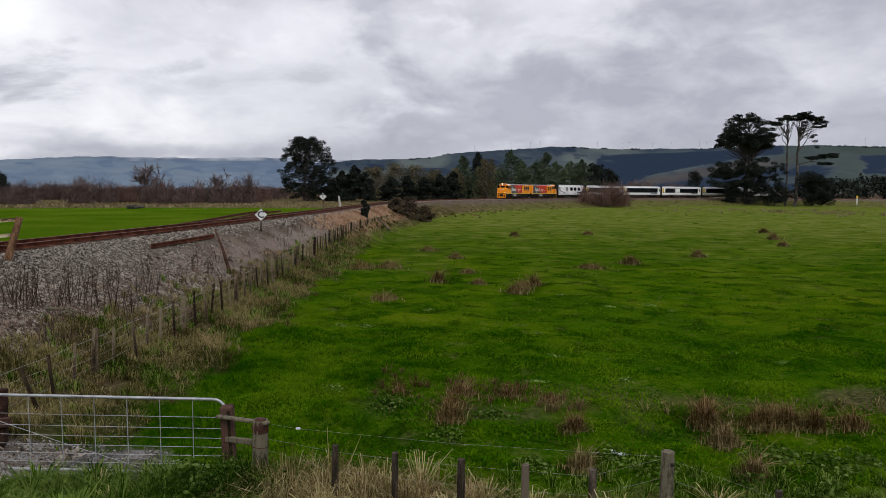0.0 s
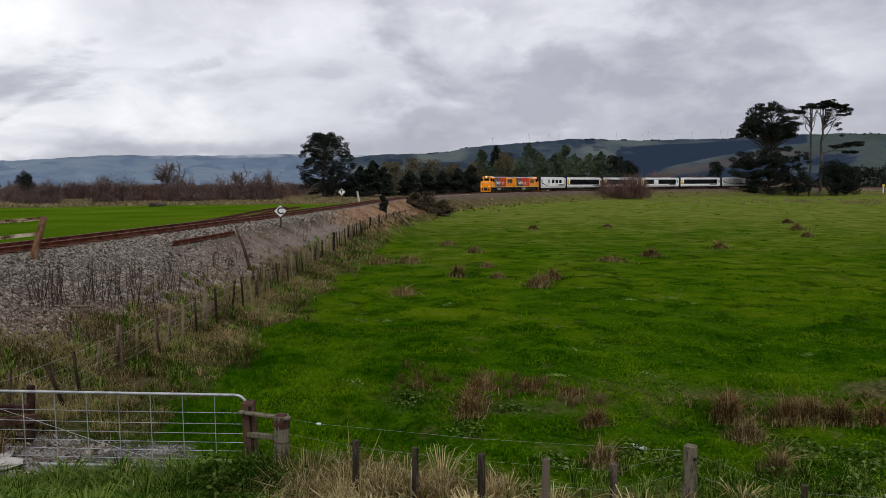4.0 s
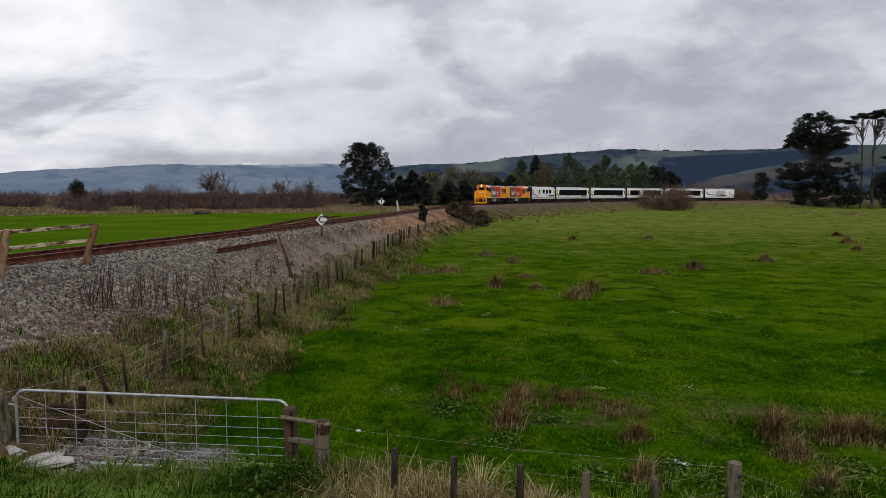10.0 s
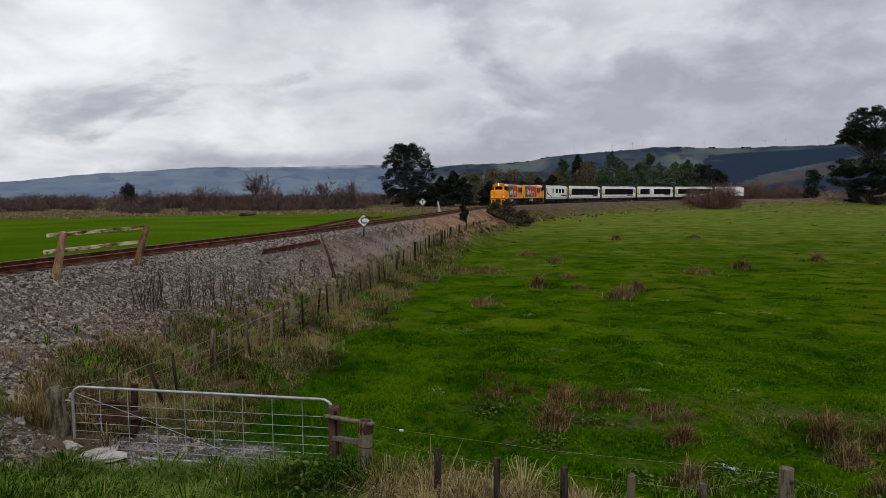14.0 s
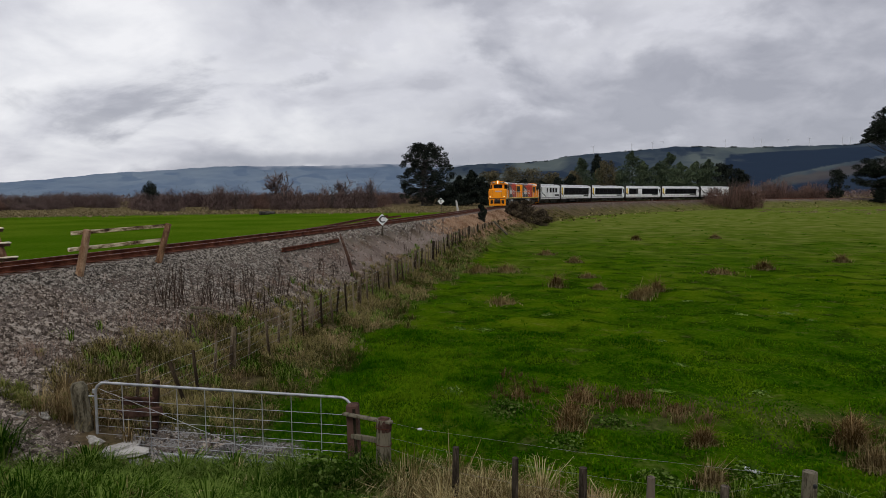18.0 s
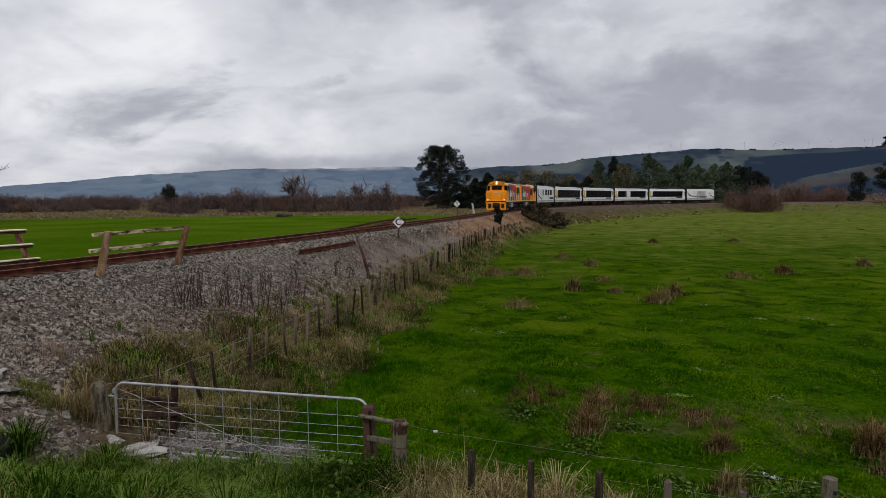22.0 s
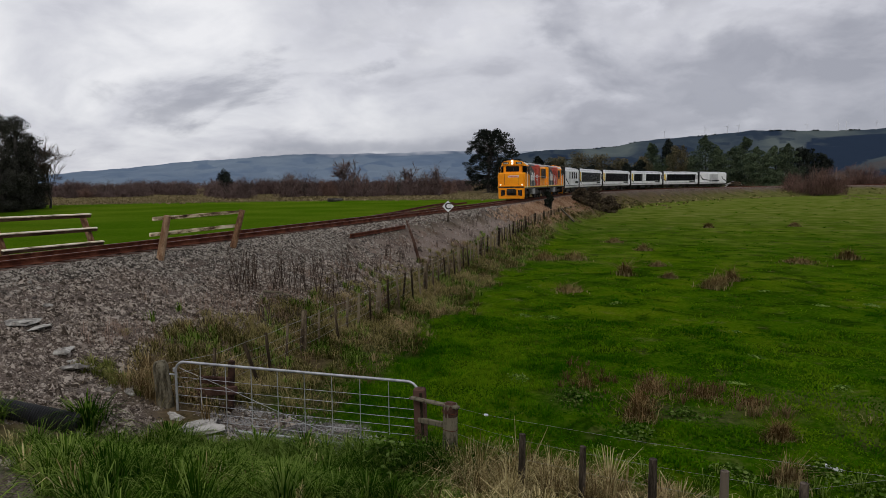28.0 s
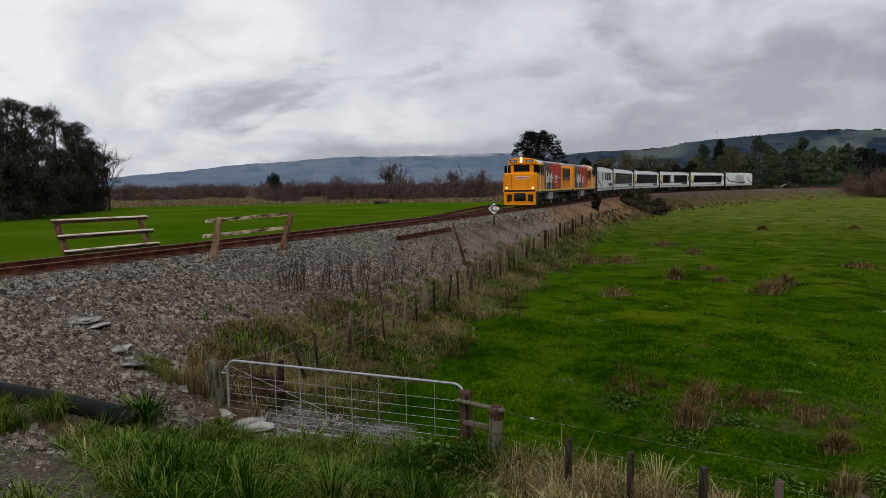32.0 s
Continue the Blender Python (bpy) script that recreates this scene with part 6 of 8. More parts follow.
def build_grass():
    rs = np.random.RandomState(77)
    # paddock sward: denser by the gate
    p = [scatter(rs, 90000, -6, 14, 9.3, 20, lambda x, y: (1 - regions(x, y)[0]) * (1 - 0.7 * regions(x, y)[1])), scatter(rs, 60000, -7, 34, 20, 55, lambda x, y: (1 - regions(x, y)[1]) * step(55, 20, y) * step(-0.6, 0.9, vnoise(x, y, 1.6, 33)))]
    b0 = np.vstack(p)
    hh = 0.060 + 0.06 * np.clip(vnoise(b0[:, 0], b0[:, 1], 2.4, 31), -1, 1.5)
    near = np.hypot(b0[:, 0], b0[:, 1])
    stuff("paddock_grass", [blades(b0, np.maximum(hh * 0.8, 0.02) * rs.uniform(0.6, 1.4, len(b0)), 0.006 + 0.0006 * near.mean(), rs, 0.5)], M_FIELDBLADE, "short bright green grazed pasture grass", "grass")
    # darker, longer tufts that the stock leave standing
    patchy = lambda x, y: (1 - regions(x, y)[1]) * (1 - regions(x, y)[0]) * step(0.0, 0.7, vnoise(x, y, 3.6, 35) + 0.5 * vnoise(x, y, 1.2, 36))
    c = scatter(rs, 5200, -6, 16, 10, 26, patchy)
    c2 = scatter(rs, 7000, -6, 36, 26, 60, patchy)
    c3 = scatter(rs, 5200, -5, 80, 55, 150, patchy)
    stuff("pasture_tufts", [fan_tufts(rs, c, 22, 0.34, 0.07, 0.007, 1.5), fan_tufts(rs, c2[::2], 20, 0.55, 0.075, 0.014, 1.5), fan_tufts(rs, c3[::5], 16, 0.9, 0.11, 0.03, 1.5)], M_TUFT, "darker uneaten tufts of pasture grass", "grass")
    # longer, deeper green grass where stock turn in behind the gate
    c = scatter(rs, 4200, -6, 3, 9.9, 24, lambda x, y: (1 - regions(x, y)[0]) * (1 - regions(x, y)[1]) * step(1.0, 0.3, np.hypot((x + 3.4) / 3.6, (y - 14.5) / 7.5) + 0.25 * vnoise(x, y, 1.8, 37)))
    stuff("gateway_grass", [fan_tufts(rs, c, 20, 0.25, 0.11, 0.0055, 1.4)], M_FIELDBLADE, "deep green ungrazed grass inside the gate", "grass")
    # lush long grass on the road bank
    def by_pipe(x, y):
        """Share of grass left standing beside the pipe, bare at its upper end."""
        u, q = (0.894 * (x + 10.9) + 0.447 * (y - 6.05)) / 3.69, 0.447 * (x + 10.9) - 0.894 * (y - 6.05)
        bare_ = (q > -0.5) * (q < np.where(u < 0.4, 2.3, 0.75)) * (u > -0.6) * (u < 1.1)
        return 1 - 0.88 * bare_
    lush = lambda x, y: by_pipe(x, y) * (1 - regions(x, y)[0]) * step(0.15, -0.35, y - bank_top(x) + 0.25 * vnoise(x, y, 1.1, 8)) * step(-2.2, -4.0, x + 0.6 * vnoise(x, y, 1.4, 9))
    c = scatter(rs, 3200, -12, -1.5, 2.0, 9.3, lush)[:1150]
    c = c[step(-0.75, 0.1, vnoise(c[:, 0], c[:, 1], 0.55, 15)) > rs.uniform(0, 1, len(c))]
    kind = vnoise(c[:, 0], c[:, 1], 0.9, 14) + 0.5 * rs.normal(size=len(c))
    stuff("bank_grass_pale", [fan_tufts(rs, c[kind > 0.95], 84, 0.2, 0.29, 0.0046, 1.7)], M_BLADE2, "yellowing tufts on the road bank", "grass")
    stuff("bank_grass_deep", [fan_tufts(rs, c[kind < -0.2], 130, 0.16, 0.38, 0.0046, 1.8)], M_BLADE3, "deep green tufts on the road bank", "grass")
    stuff("bank_grass", [fan_tufts(rs, c[(kind > -0.2) & (kind < 1.0)], 100, 0.15, 0.33, 0.0044, 1.8), fan_tufts(rs, c[::3] + np.array([[0.2, 0.1, 0]]), 40, 0.3, 0.12, 0.005, 1.3)], M_BLADE, "long lush green grass on the road bank", "grass")
    u = rs.uniform(0.5, 0.66, (9, 1))
    c = np.array([[-10.2, 6.1, 0]]) + u * np.array([[2.5, 1.35, 0]]) + rs.normal(size=(9, 3)) * np.array([[0.15, 0.12, 0]]) + np.array([[0.08, -0.3, 0]])
    stuff("pipe_grass", [fan_tufts(rs, c, 80, 0.16, 0.40, 0.0046, 1.5)], M_BLADE, "green tufts hanging over the pipe", "grass")
    u = rs.uniform(0.58, 0.7, (5, 1))
    c = np.array([[-10.9, 6.05, 0]]) + u * np.array([[3.35, 1.7, 0]]) + rs.normal(size=(5, 3)) * np.array([[0.1, 0.1, 0]]) + np.array([[0.14, -0.05, 0]])
    stuff("pipe_tufts", [fan_tufts(rs, c, 90, 0.2, 0.42, 0.006, 1.8)], M_BLADE3, "long tufts lying across the pipe", "grass")
    c = scatter(rs, 260, -12, -2.5, 2.0, 9.3, lush)
    stuff("bank_dead_grass", [fan_tufts(rs, c, 26, 0.16, 0.30, 0.005)], M_STRAW, "dead blades among the bank grass", "grass")
    # dry rank grass by the near fence
    drybank = lambda x, y: step(-2.3, -1.3, x) * step(8.9, 8.1, y + 0.3 * vnoise(x, y, 1.2, 18))
    c = scatter(rs, 900, -3.2, 10, 5.4, 9.0, lambda x, y: drybank(x, y) * (0.3 + 0.7 * step(-0.3, 0.4, vnoise(x, y, 1.3, 19))) * (0.12 + 0.88 * step(2.4, 1.2, x)))
    stuff("dull_bank_grass", [fan_tufts(rs, c[1::3], 110, 0.34, 0.30, 0.0052, 2.2)], M_RANK, "dull green and brown grass along the wire fence", "grass")
    stuff("dry_bank_grass", [fan_tufts(rs, c[::3], 90, 0.34, 0.36, 0.0056, 2.2)], M_STRAW, "dry straw-coloured grass along the wire fence", "grass")
    c = scatter(rs, 150, -2.2, 0.6, 8.0, 9.0, lambda x, y: 0.25 + 0.75 * step(-0.2, 0.5, vnoise(x, y, 0.8, 29)))
    stuff("tall_dry_grass", [fan_tufts(rs, c[::4], 130, 0.26, 0.56, 0.0034, 1.5)], M_STRAW, "tall bleached grass behind the wire fence", "grass")
    stuff("tall_dead_grass", [fan_tufts(rs, c[1::2], 50, 0.2, 0.50, 0.0036, 1.3)], M_RANKDRY, "dull dead grass behind the wire fence", "grass")
    c = scatter(rs, 1200, -3.6, 12, 5.6, 10.2, lambda x, y: step(10.2, 9.0, y) * (0.4 + 0.6 * step(1.0, 2.4, x)))
    stuff("bank_green_grass", [fan_tufts(rs, c, 44, 0.18, 0.24, 0.0046, 1.3)], M_BLADE, "green grass among the dry stems", "grass")
    # rank clumps hiding the foot of the strainer, arching tufts before the gate
    c = np.array([[-2.5, 8.7, 0]]) + rs.normal(size=(44, 3)) * np.array([[0.5, 0.14, 0]])
    stuff("strainer_grass", [fan_tufts(rs, c, 70, 0.2, 0.58, 0.0046, 1.5)], M_BLADE3, "rank dark grass at the foot of the strainer", "grass")
    c = np.array([[-1.35, 8.45, 0]]) + rs.normal(size=(30, 3)) * np.array([[0.5, 0.14, 0]])
    stuff("strainer_straw", [fan_tufts(rs, c, 70, 0.24, 0.50, 0.0042, 1.9)], M_STRAW, "arching straw clumps beside the strainer", "grass")
    c = np.array([[-6.55, 8.35, 0], [-5.25, 8.55, 0], [-7.6, 7.9, 0], [-4.4, 8.75, 0], [-3.55, 8.75, 0], [-4.75, 9.05, 0]])
    stuff("gate_foot_tufts", [fan_tufts(rs, c, 190, 0.3, 0.44, 0.010, 1.7)], M_BLADE3, "arching dark green tufts before the gate", "grass")
    # dark eroded lip of the old ditch
    u = rs.uniform(-1.4, 2.7, 54)
    c = np.stack([u, 13.75 - 0.28 * u + 0.4 * rs.normal(size=54), 0 * u], 1)
    stuff("ditch_dead_growth", [fan_tufts(rs, c, 34, 0.2, 0.22, 0.0048, 1.6)], M_DITCH, "dark brown dead growth along the old ditch", "grass")
    u = rs.uniform(2.7, 9.5, 34)
    c = np.stack([u, 12.7 + 0.4 * rs.normal(size=34), 0 * u], 1)
    stuff("ditch_rank_grass", [fan_tufts(rs, c, 34, 0.3, 0.16, 0.0048, 1.8)], M_RANK, "dull rank grass along the old ditch", "grass")
    # tufts on the gravel by the hanging post
    c = np.array([[-8.6, 9.35, 0]]) + rs.normal(size=(26, 3)) * np.array([[0.35, 0.16, 0]])
    stuff("gateway_tufts", [fan_tufts(rs, c, 50, 0.14, 0.18, 0.0046, 1.4)], M_BLADE2, "green tufts on the gateway gravel", "grass")
    c = np.array([[-7.6, 9.75, 0]]) + rs.normal(size=(34, 3)) * np.array([[0.35, 0.3, 0]])
    stuff("post_straw", [fan_tufts(rs, c, 50, 0.16, 0.42, 0.0042, 1.6)], M_RANKDRY, "dead grass round the hanging post", "grass")
    # rank growth between ballast and paddock
    def past_gravel(x, y):
        s, d = from_line(x, y)
        return step(-0.2, 0.6, (d - gravel_edge(s)).reshape(x.shape))
    rank = lambda x, y: regions(x, y)[1] * (1 - regions(x, y)[0]) * (x < -4) * np.maximum(past_gravel(x, y), step(26, 22, y))
    c = scatter(rs, 5200, -13, -4.2, 9.6, 34, rank)
    c2 = scatter(rs, 2600, -13, -4.2, 34, 64, lambda x, y: rank(x, y) * step(0.2, 0.9, from_line(x, y)[1].reshape(x.shape) - gravel_edge(from_line(x, y)[0].reshape(x.shape))))
    stuff("rank_grass", [fan_tufts(rs, c, 34, 0.26, 0.22, 0.0052, 1.8), fan_tufts(rs, c2, 16, 0.3, 0.30, 0.012, 1.4)], M_RANK, "rank brown and green grass along the fence", "grass")
    c = scatter(rs, 1500, -13, -4.6, 9.6, 40, lambda x, y: rank(x, y) * step(-0.3, 0.5, vnoise(x, y, 2.0, 51)))
    stuff("rank_straw", [fan_tufts(rs, c, 30, 0.24, 0.27, 0.0042, 2.1)], M_RANKDRY, "dry straw among the fence growth", "grass")
    c = scatter(rs, 4200, -10.5, -5, 9.6, 50, lambda x, y: rank(x, y) * step(-0.1, 0.6, vnoise(x, y, 2.4, 52)))
    stuff("verge_green_grass", [fan_tufts(rs, c, 26, 0.2, 0.24, 0.007)], M_BLADE, "green grass patches on the bank", "grass")
    # russet stems along the foot of the ballast
    c = scatter(rs, 2600, -11, -6.5, 10, 34, lambda x, y: step(1.7, 0.4, np.abs(from_line(x, y)[1].reshape(x.shape) - gravel_edge(from_line(x, y)[0].reshape(x.shape)) - 0.1)) * step(-0.2, 0.5, vnoise(x, y, 2.4, 57)))
    stuff("russet_stems", [fan_tufts(rs, c, 15, 0.3, 0.26, 0.0026, 1.2)], M_RUSSET, "russet dead stems at the foot of the ballast", "grass")
    # rough verge between fence and paddock by the curve
    c = scatter(rs, 3000, -9, 12, 62, 125, lambda x, y: step(3.0, 3.8, from_line(x, y)[1].reshape(x.shape)) * step(0.9, -0.3, (from_line(x, y)[1] - field_edge(from_line(x, y)[0])).reshape(x.shape)))
    stuff("verge_rank_grass", [fan_tufts(rs, c, 14, 0.5, 0.26, 0.026, 1.6)], M_RANK, "rough olive grass between fence and paddock", "grass")
    # dry orange grass on the bank further along
    c = scatter(rs, 5200, -11, -4.5, 42, 96, lambda x, y: (np.abs(from_line(x, y)[1] - 3.1).reshape(x.shape) < 1.3) * step(42, 54, y))
    stuff("orange_dry_grass", [fan_tufts(rs, c, 10, 0.4, 0.19, 0.016, 1.6)], M_ORANGEGRASS, "tawny dry grass on the bank by the curve", "grass")
    # far verge of the curve and far edge of the western pasture
    c = scatter(rs, 14000, -10, 240, 95, 262, lambda x, y: step(3, 5, from_line(x, y)[1].reshape(x.shape)) * step(15, 11, from_line(x, y)[1].reshape(x.shape)) * (0.3 + 0.7 * step(-0.2, 0.5, vnoise(x, y, 16, 3))))
    v, f = cards(c + np.array([0, 0, 0.10]), 0.40, rs, 0.0, 1.8)
    tagged(obj("verge_scrub", np_mesh("verge_scrub", v, [f]), M_RANK), "low brown scrub along the curve of the line", "scrub", kind="stuff")
    c = scatter(rs, 900, 70, 112, 120, 205, lambda x, y: step(-0.2, 0.5, vnoise(x, y, 9, 44)) * step(24, 18, np.abs(np.hypot(x, y) - 165) + 6 * vnoise(x, y, 11, 45)))
    c2 = scatter(rs, 1500, 40, 112, 100, 205, lambda x, y: step(26, 16, np.abs(np.hypot(x, y) - 172) + 8 * vnoise(x, y, 13, 47)) * step(0.0, 0.5, vnoise(x, y, 7, 48)))
    stuff("reed_patch", [fan_tufts(rs, c, 14, 1.3, 0.42, 0.05, 1.2), fan_tufts(rs, c2, 12, 1.3, 0.26, 0.05, 1.5)], M_TAWNY, "dry reeds in the damp far corner of the paddock", "reeds")
    c = scatter(rs, 26000, -150, -15, 60, 185, lambda x, y: step(116, 140, np.hypot(x + 14, y) + 6 * vnoise(x, y, 17, 46)) * 0.9)
    v, f = cards(c + np.array([0, 0, 0.15]), 0.34, rs, 0.0, 1.8)
    tagged(obj("pasture_edge_scrub", np_mesh("pasture_edge_scrub", v, [f]), M_TAWNY), "tawny rank grass at the far edge of the pasture", "scrub", kind="stuff")


build_grass()


def tussock(x, y, h, w, n, leaf, seed, label, group, broad=0):
    rs = np.random.RandomState(seed)
    z = ground_at(x, y)
    n = int(n * 1.6)
    t = thing("tussock", pose(x, y, z - 0.03), label, "tussock", group)
    p = np.zeros((n, 3)); q = rs.normal(size=(n, 2)) * w * 0.3; p[:, :2] = q
    d, a, b = blades(p, 1.2 * h * rs.uniform(0.25, 1.15, n) * np.exp(-(q ** 2).sum(1) / (w * w * 0.5)), 0.0036 + 0.0002 * math.hypot(x, y), rs, 0.42 if y < 20 else 0.75, 0.3)
    tagged(obj("stem_mass", np_mesh("stem_mass", d, [a, b]), leaf, t), kind="stuff")
    g = np.zeros((n // 2, 3)); g[:, :2] = rs.normal(size=(n // 2, 2)) * w * 0.42
    d, a, b = blades(g, h * 0.45 * rs.uniform(0.45, 1.1, n // 2), 0.006 + 0.00035 * math.hypot(x, y), rs, 0.5, 0.2)
    tagged(obj("basal_growth", np_mesh("basal_growth", d, [a, b]), M_RANK, t, "green and brown basal growth"), kind="stuff")


def build_tussocks():
    near = [(2.29, 11.5, 0.42, 0.32, 380), (4.7, 11.9, 0.6, 0.40, 420), (4.65, 10.9, 0.5, 0.42, 300), (5.65, 11.7, 0.42, 0.5, 420), (6.1, 11.8, 0.45, 0.45, 400), (6.45, 11.5, 0.52, 0.22, 360), (0.15, 11.8, 0.5, 0.4, 260), (0.4, 13.3, 0.35, 0.5, 200), (1.35, 13.4, 0.3, 0.5, 180), (2.1, 13.0, 0.22, 0.4, 140), (7.3, 11.8, 0.42, 0.5, 240), (-0.83, 13.5, 0.25, 0.35, 120), (4.5, 9.5, 0.5, 0.32, 200), (2.1, 9.9, 0.42, 0.36, 200), (0.2, 12.6, 0.4, 0.4, 160), (8.6, 12.2, 0.4, 0.5, 200), (4.9, 12.4, 0.4, 0.3, 160)]
    for i, (x, y, h, w, n) in enumerate(near):
        tussock(x, y, h, w, n, M_RUSH if i not in (2, 12, 13) else M_RANKDRY, 200 + i, "clump of russet rushes in the paddock" if i not in (2, 12, 13) else "collapsed clump of pale dry grass", "rush clumps")
    far = [(-2.2, 25.6, 0.42, 1.1), (-0.2, 30.5, 0.75, 0.55), (3.05, 27.7, 0.66, 0.7), (3.4, 28.3, 0.5, 0.5), (4.0, 29.7, 0.62, 0.5), (-4.3, 35.9, 0.6, 1.2), (-2.9, 36.8, 0.6, 1.2), (10.7, 38.7, 0.62, 0.8), (16.3, 43.4, 0.6, 0.6), (29.0, 59.7, 0.8, 0.7), (8.0, 36.6, 0.4, 1.4), (1.3, 34.5, 0.35, 0.7), (1.6, 30.0, 0.35, 0.5), (6.5, 62, 0.6, 0.6), (26, 52, 0.5, 0.6), (0.8, 42, 0.5, 0.7), (33, 70, 0.6, 0.8), (14, 66, 0.5, 0.7), (-1.0, 47, 0.45, 0.9)]
    for i, (x, y, h, w) in enumerate(far):
        tussock(x, y, h * 1.0, w * 0.9, 230, M_RUSH if i % 3 == 1 else M_TAN, 300 + i, "clump of brown rushes in green grass", "rush clumps")


build_tussocks()


def weed(x, y, h, seed, n=7):
    """Dead upright weed: dark stalks with short side stems."""
    rs = np.random.RandomState(seed)
    g = Geo()
    for i in range(n):
        a = rs.uniform(0, 6.28)
        o = np.array([rs.normal() * 0.10, rs.normal() * 0.10, -0.05])
        e = o + np.array([math.cos(a) * 0.18 * h, math.sin(a) * 0.18 * h, h * rs.uniform(0.6, 1.05)])
        g.tube([o, (o + e) / 2 + rs.normal(size=3) * 0.02, e], [0.009, 0.007, 0.003], 4, False)
        for k in range(4):
            p = o + (e - o) * rs.uniform(0.4, 0.95)
            q = p + np.array([rs.normal() * 0.07, rs.normal() * 0.07, rs.uniform(0.05, 0.16)]) * h
            g.tube([p, q], [0.005, 0.002], 3, False)
    t = thing("dead_weed", pose(x, y, ground_at(x, y)), "tall dead brown weed on the ballast slope", "weed", "dead weeds")
    tagged(part("stalk_mass", g, M_WEEDSTALK, t), kind="stuff")


def build_weeds():
    r = random.Random(3)
    for x, y, h in ((-10.08, 15.8, 1.1), (-9.7, 16.0, 1.15), (-9.36, 16.36, 1.25), (-9.4, 17.0, 1.2), (-9.74, 15.2, 0.9), (-9.66, 15.7, 1.1), (-9.1, 17.1, 1.1), (-8.9, 17.4, 1.2), (-8.7, 17.8, 1.15), (-9.4, 19.2, 0.9), (-8.7, 20.2, 0.9), (-9.4, 21.7, 0.8), (-8.9, 24.1, 0.9), (-8.24, 17.8, 0.9), (-8.8, 19.9, 0.8)):
        weed(x, y, h, r.randint(0, 9999), 7)
    for i in range(46):
        y = r.uniform(14, 50)
        x = float(np.interp(y, [14, 22, 30, 50], [-8.2, -8.0, -8.0, -8.0])) + r.uniform(-0.9, 0.9)
        weed(x, y, r.uniform(0.35, 0.8), r.randint(0, 9999), 4)


def leafy_weed(x, y, w, h, seed, label, leaf=None):
    """Low broad-leaved weed patch."""
    rs = np.random.RandomState(seed)
    n = int((1500 if h > 0.4 else 700) * w * w) + 60
    p = rs.normal(size=(n, 3)) * np.array([w * 0.35, w * 0.35, 0])
    p[:, 2] = rs.uniform(0.02, 1, n) * h * np.exp(-(p[:, 0] ** 2 + p[:, 1] ** 2) / (w * w * 0.3))
    p[:, 2] += ground(p[:, 0] + x, p[:, 1] + y) - ground_at(x, y)
    v, f = cards(p, 0.052, rs, 0.9, 1.3)
    t = thing("broad_weed", pose(x, y, ground_at(x, y)), label, "weed", "broad-leaved weeds")
    obj("foliage", np_mesh("foliage", v, [f]), leaf or M_BROAD, t)


def build_broad_weeds():
    r = random.Random(6)
    for x, y, w, h in ((-3.3, 8.7, 0.8, 0.6), (-2.85, 8.7, 0.8, 0.66), (-2.3, 8.5, 0.7, 0.5), (-2.6, 8.0, 0.7, 0.3), (-2.0, 7.6, 0.6, 0.25), (-3.6, 7.8, 0.6, 0.25), (0.1, 11.1, 0.55, 0.22), (5.2, 10.4, 0.7, 0.25), (5.9, 10.0, 0.7, 0.22), (6.6, 10.3, 0.6, 0.22), (3.2, 9.8, 0.7, 0.18), (2.6, 10.3, 0.6, 0.16), (1.4, 9.9, 0.5, 0.15), (4.4, 9.3, 0.5, 0.2), (0.9, 12.2, 0.45, 0.2), (-1.0, 12.6, 0.5, 0.2), (7.4, 9.8, 0.7, 0.22), (5.2, 8.9, 0.6, 0.22)):
        leafy_weed(x, y, w, h, r.randint(0, 9999), "low green nettles and docks by the fence")
    for i in range(16):
        x, y = r.uniform(-4, 14), r.uniform(13, 30)
        leafy_weed(x, y, r.uniform(0.2, 0.4), 0.05, r.randint(0, 9999), "pale flat thistle rosette in the pasture", M_ROSETTE)


def fallen_branches():
    t = thing("fallen_branch", Matrix(), "bleached fallen branch on the ballast slope", "branch")
    for a, b in (((-9.35, 15.9), (-8.7, 16.5)), ((-9.0, 15.8), (-8.9, 16.2))):
        za, zb = ground_at(*a), ground_at(*b)
        part("stick", Geo().tube([(*a, za + 0.06), ((a[0] + b[0]) / 2, (a[1] + b[1]) / 2, (za + zb) / 2 + 0.12), (*b, zb + 0.05)], [0.035, 0.03, 0.012], 6), M_POST, t)
    s = thing("grass_stalk", Matrix(), "tall pale seed stalks above the fence", "grass stalk")
    for x, y, h, lean in ((-1.45, 8.55, 1.05, 0.02), (-1.25, 8.5, 0.95, -0.22), (-0.5, 8.6, 0.5, 0.1)):
        z = ground_at(x, y)
        part("stalk", Geo().tube([(x, y, z), (x - lean * 0.3, y, z + h * 0.6), (x - lean, y, z + h)], [0.006, 0.005, 0.003], 5), M_STRAW, s)
    x, y = 2.78, 10.39
    q = thing("plastic_scrap", pose(x, y, ground_at(x, y) + 0.03, 6, 12, -20), "scrap of pale grey-blue plastic in the grass", "litter")
    part("scrap", Geo().box((0, 0, 0), (0.24, 0.09, 0.03), 0.01), M_PLASTIC, q)
    x, y = -51.1, 113.5
    q = thing("log", pose(x, y, ground_at(x, y) + 0.25, 0, 0, 20), "dark log lying in the western pasture", "log")
    part("log", Geo().tube([(-1.4, 0, 0), (0, 0.1, 0.05), (1.3, 0, 0.1)], [0.35, 0.3, 0.2], 8), M_BARK, q)
    q = thing("leaning_post", Matrix(), "pale leaning post beside the line", "post")
    x, y = -11.1, 74.2
    z = ground_at(x, y)
    part("post", Geo().tube([(x, y, z - 0.2), (x - 0.25, y, z + 1.35)], [0.13, 0.10], 8), M_ROCK, q)


build_weeds()
build_broad_weeds()
fallen_branches()


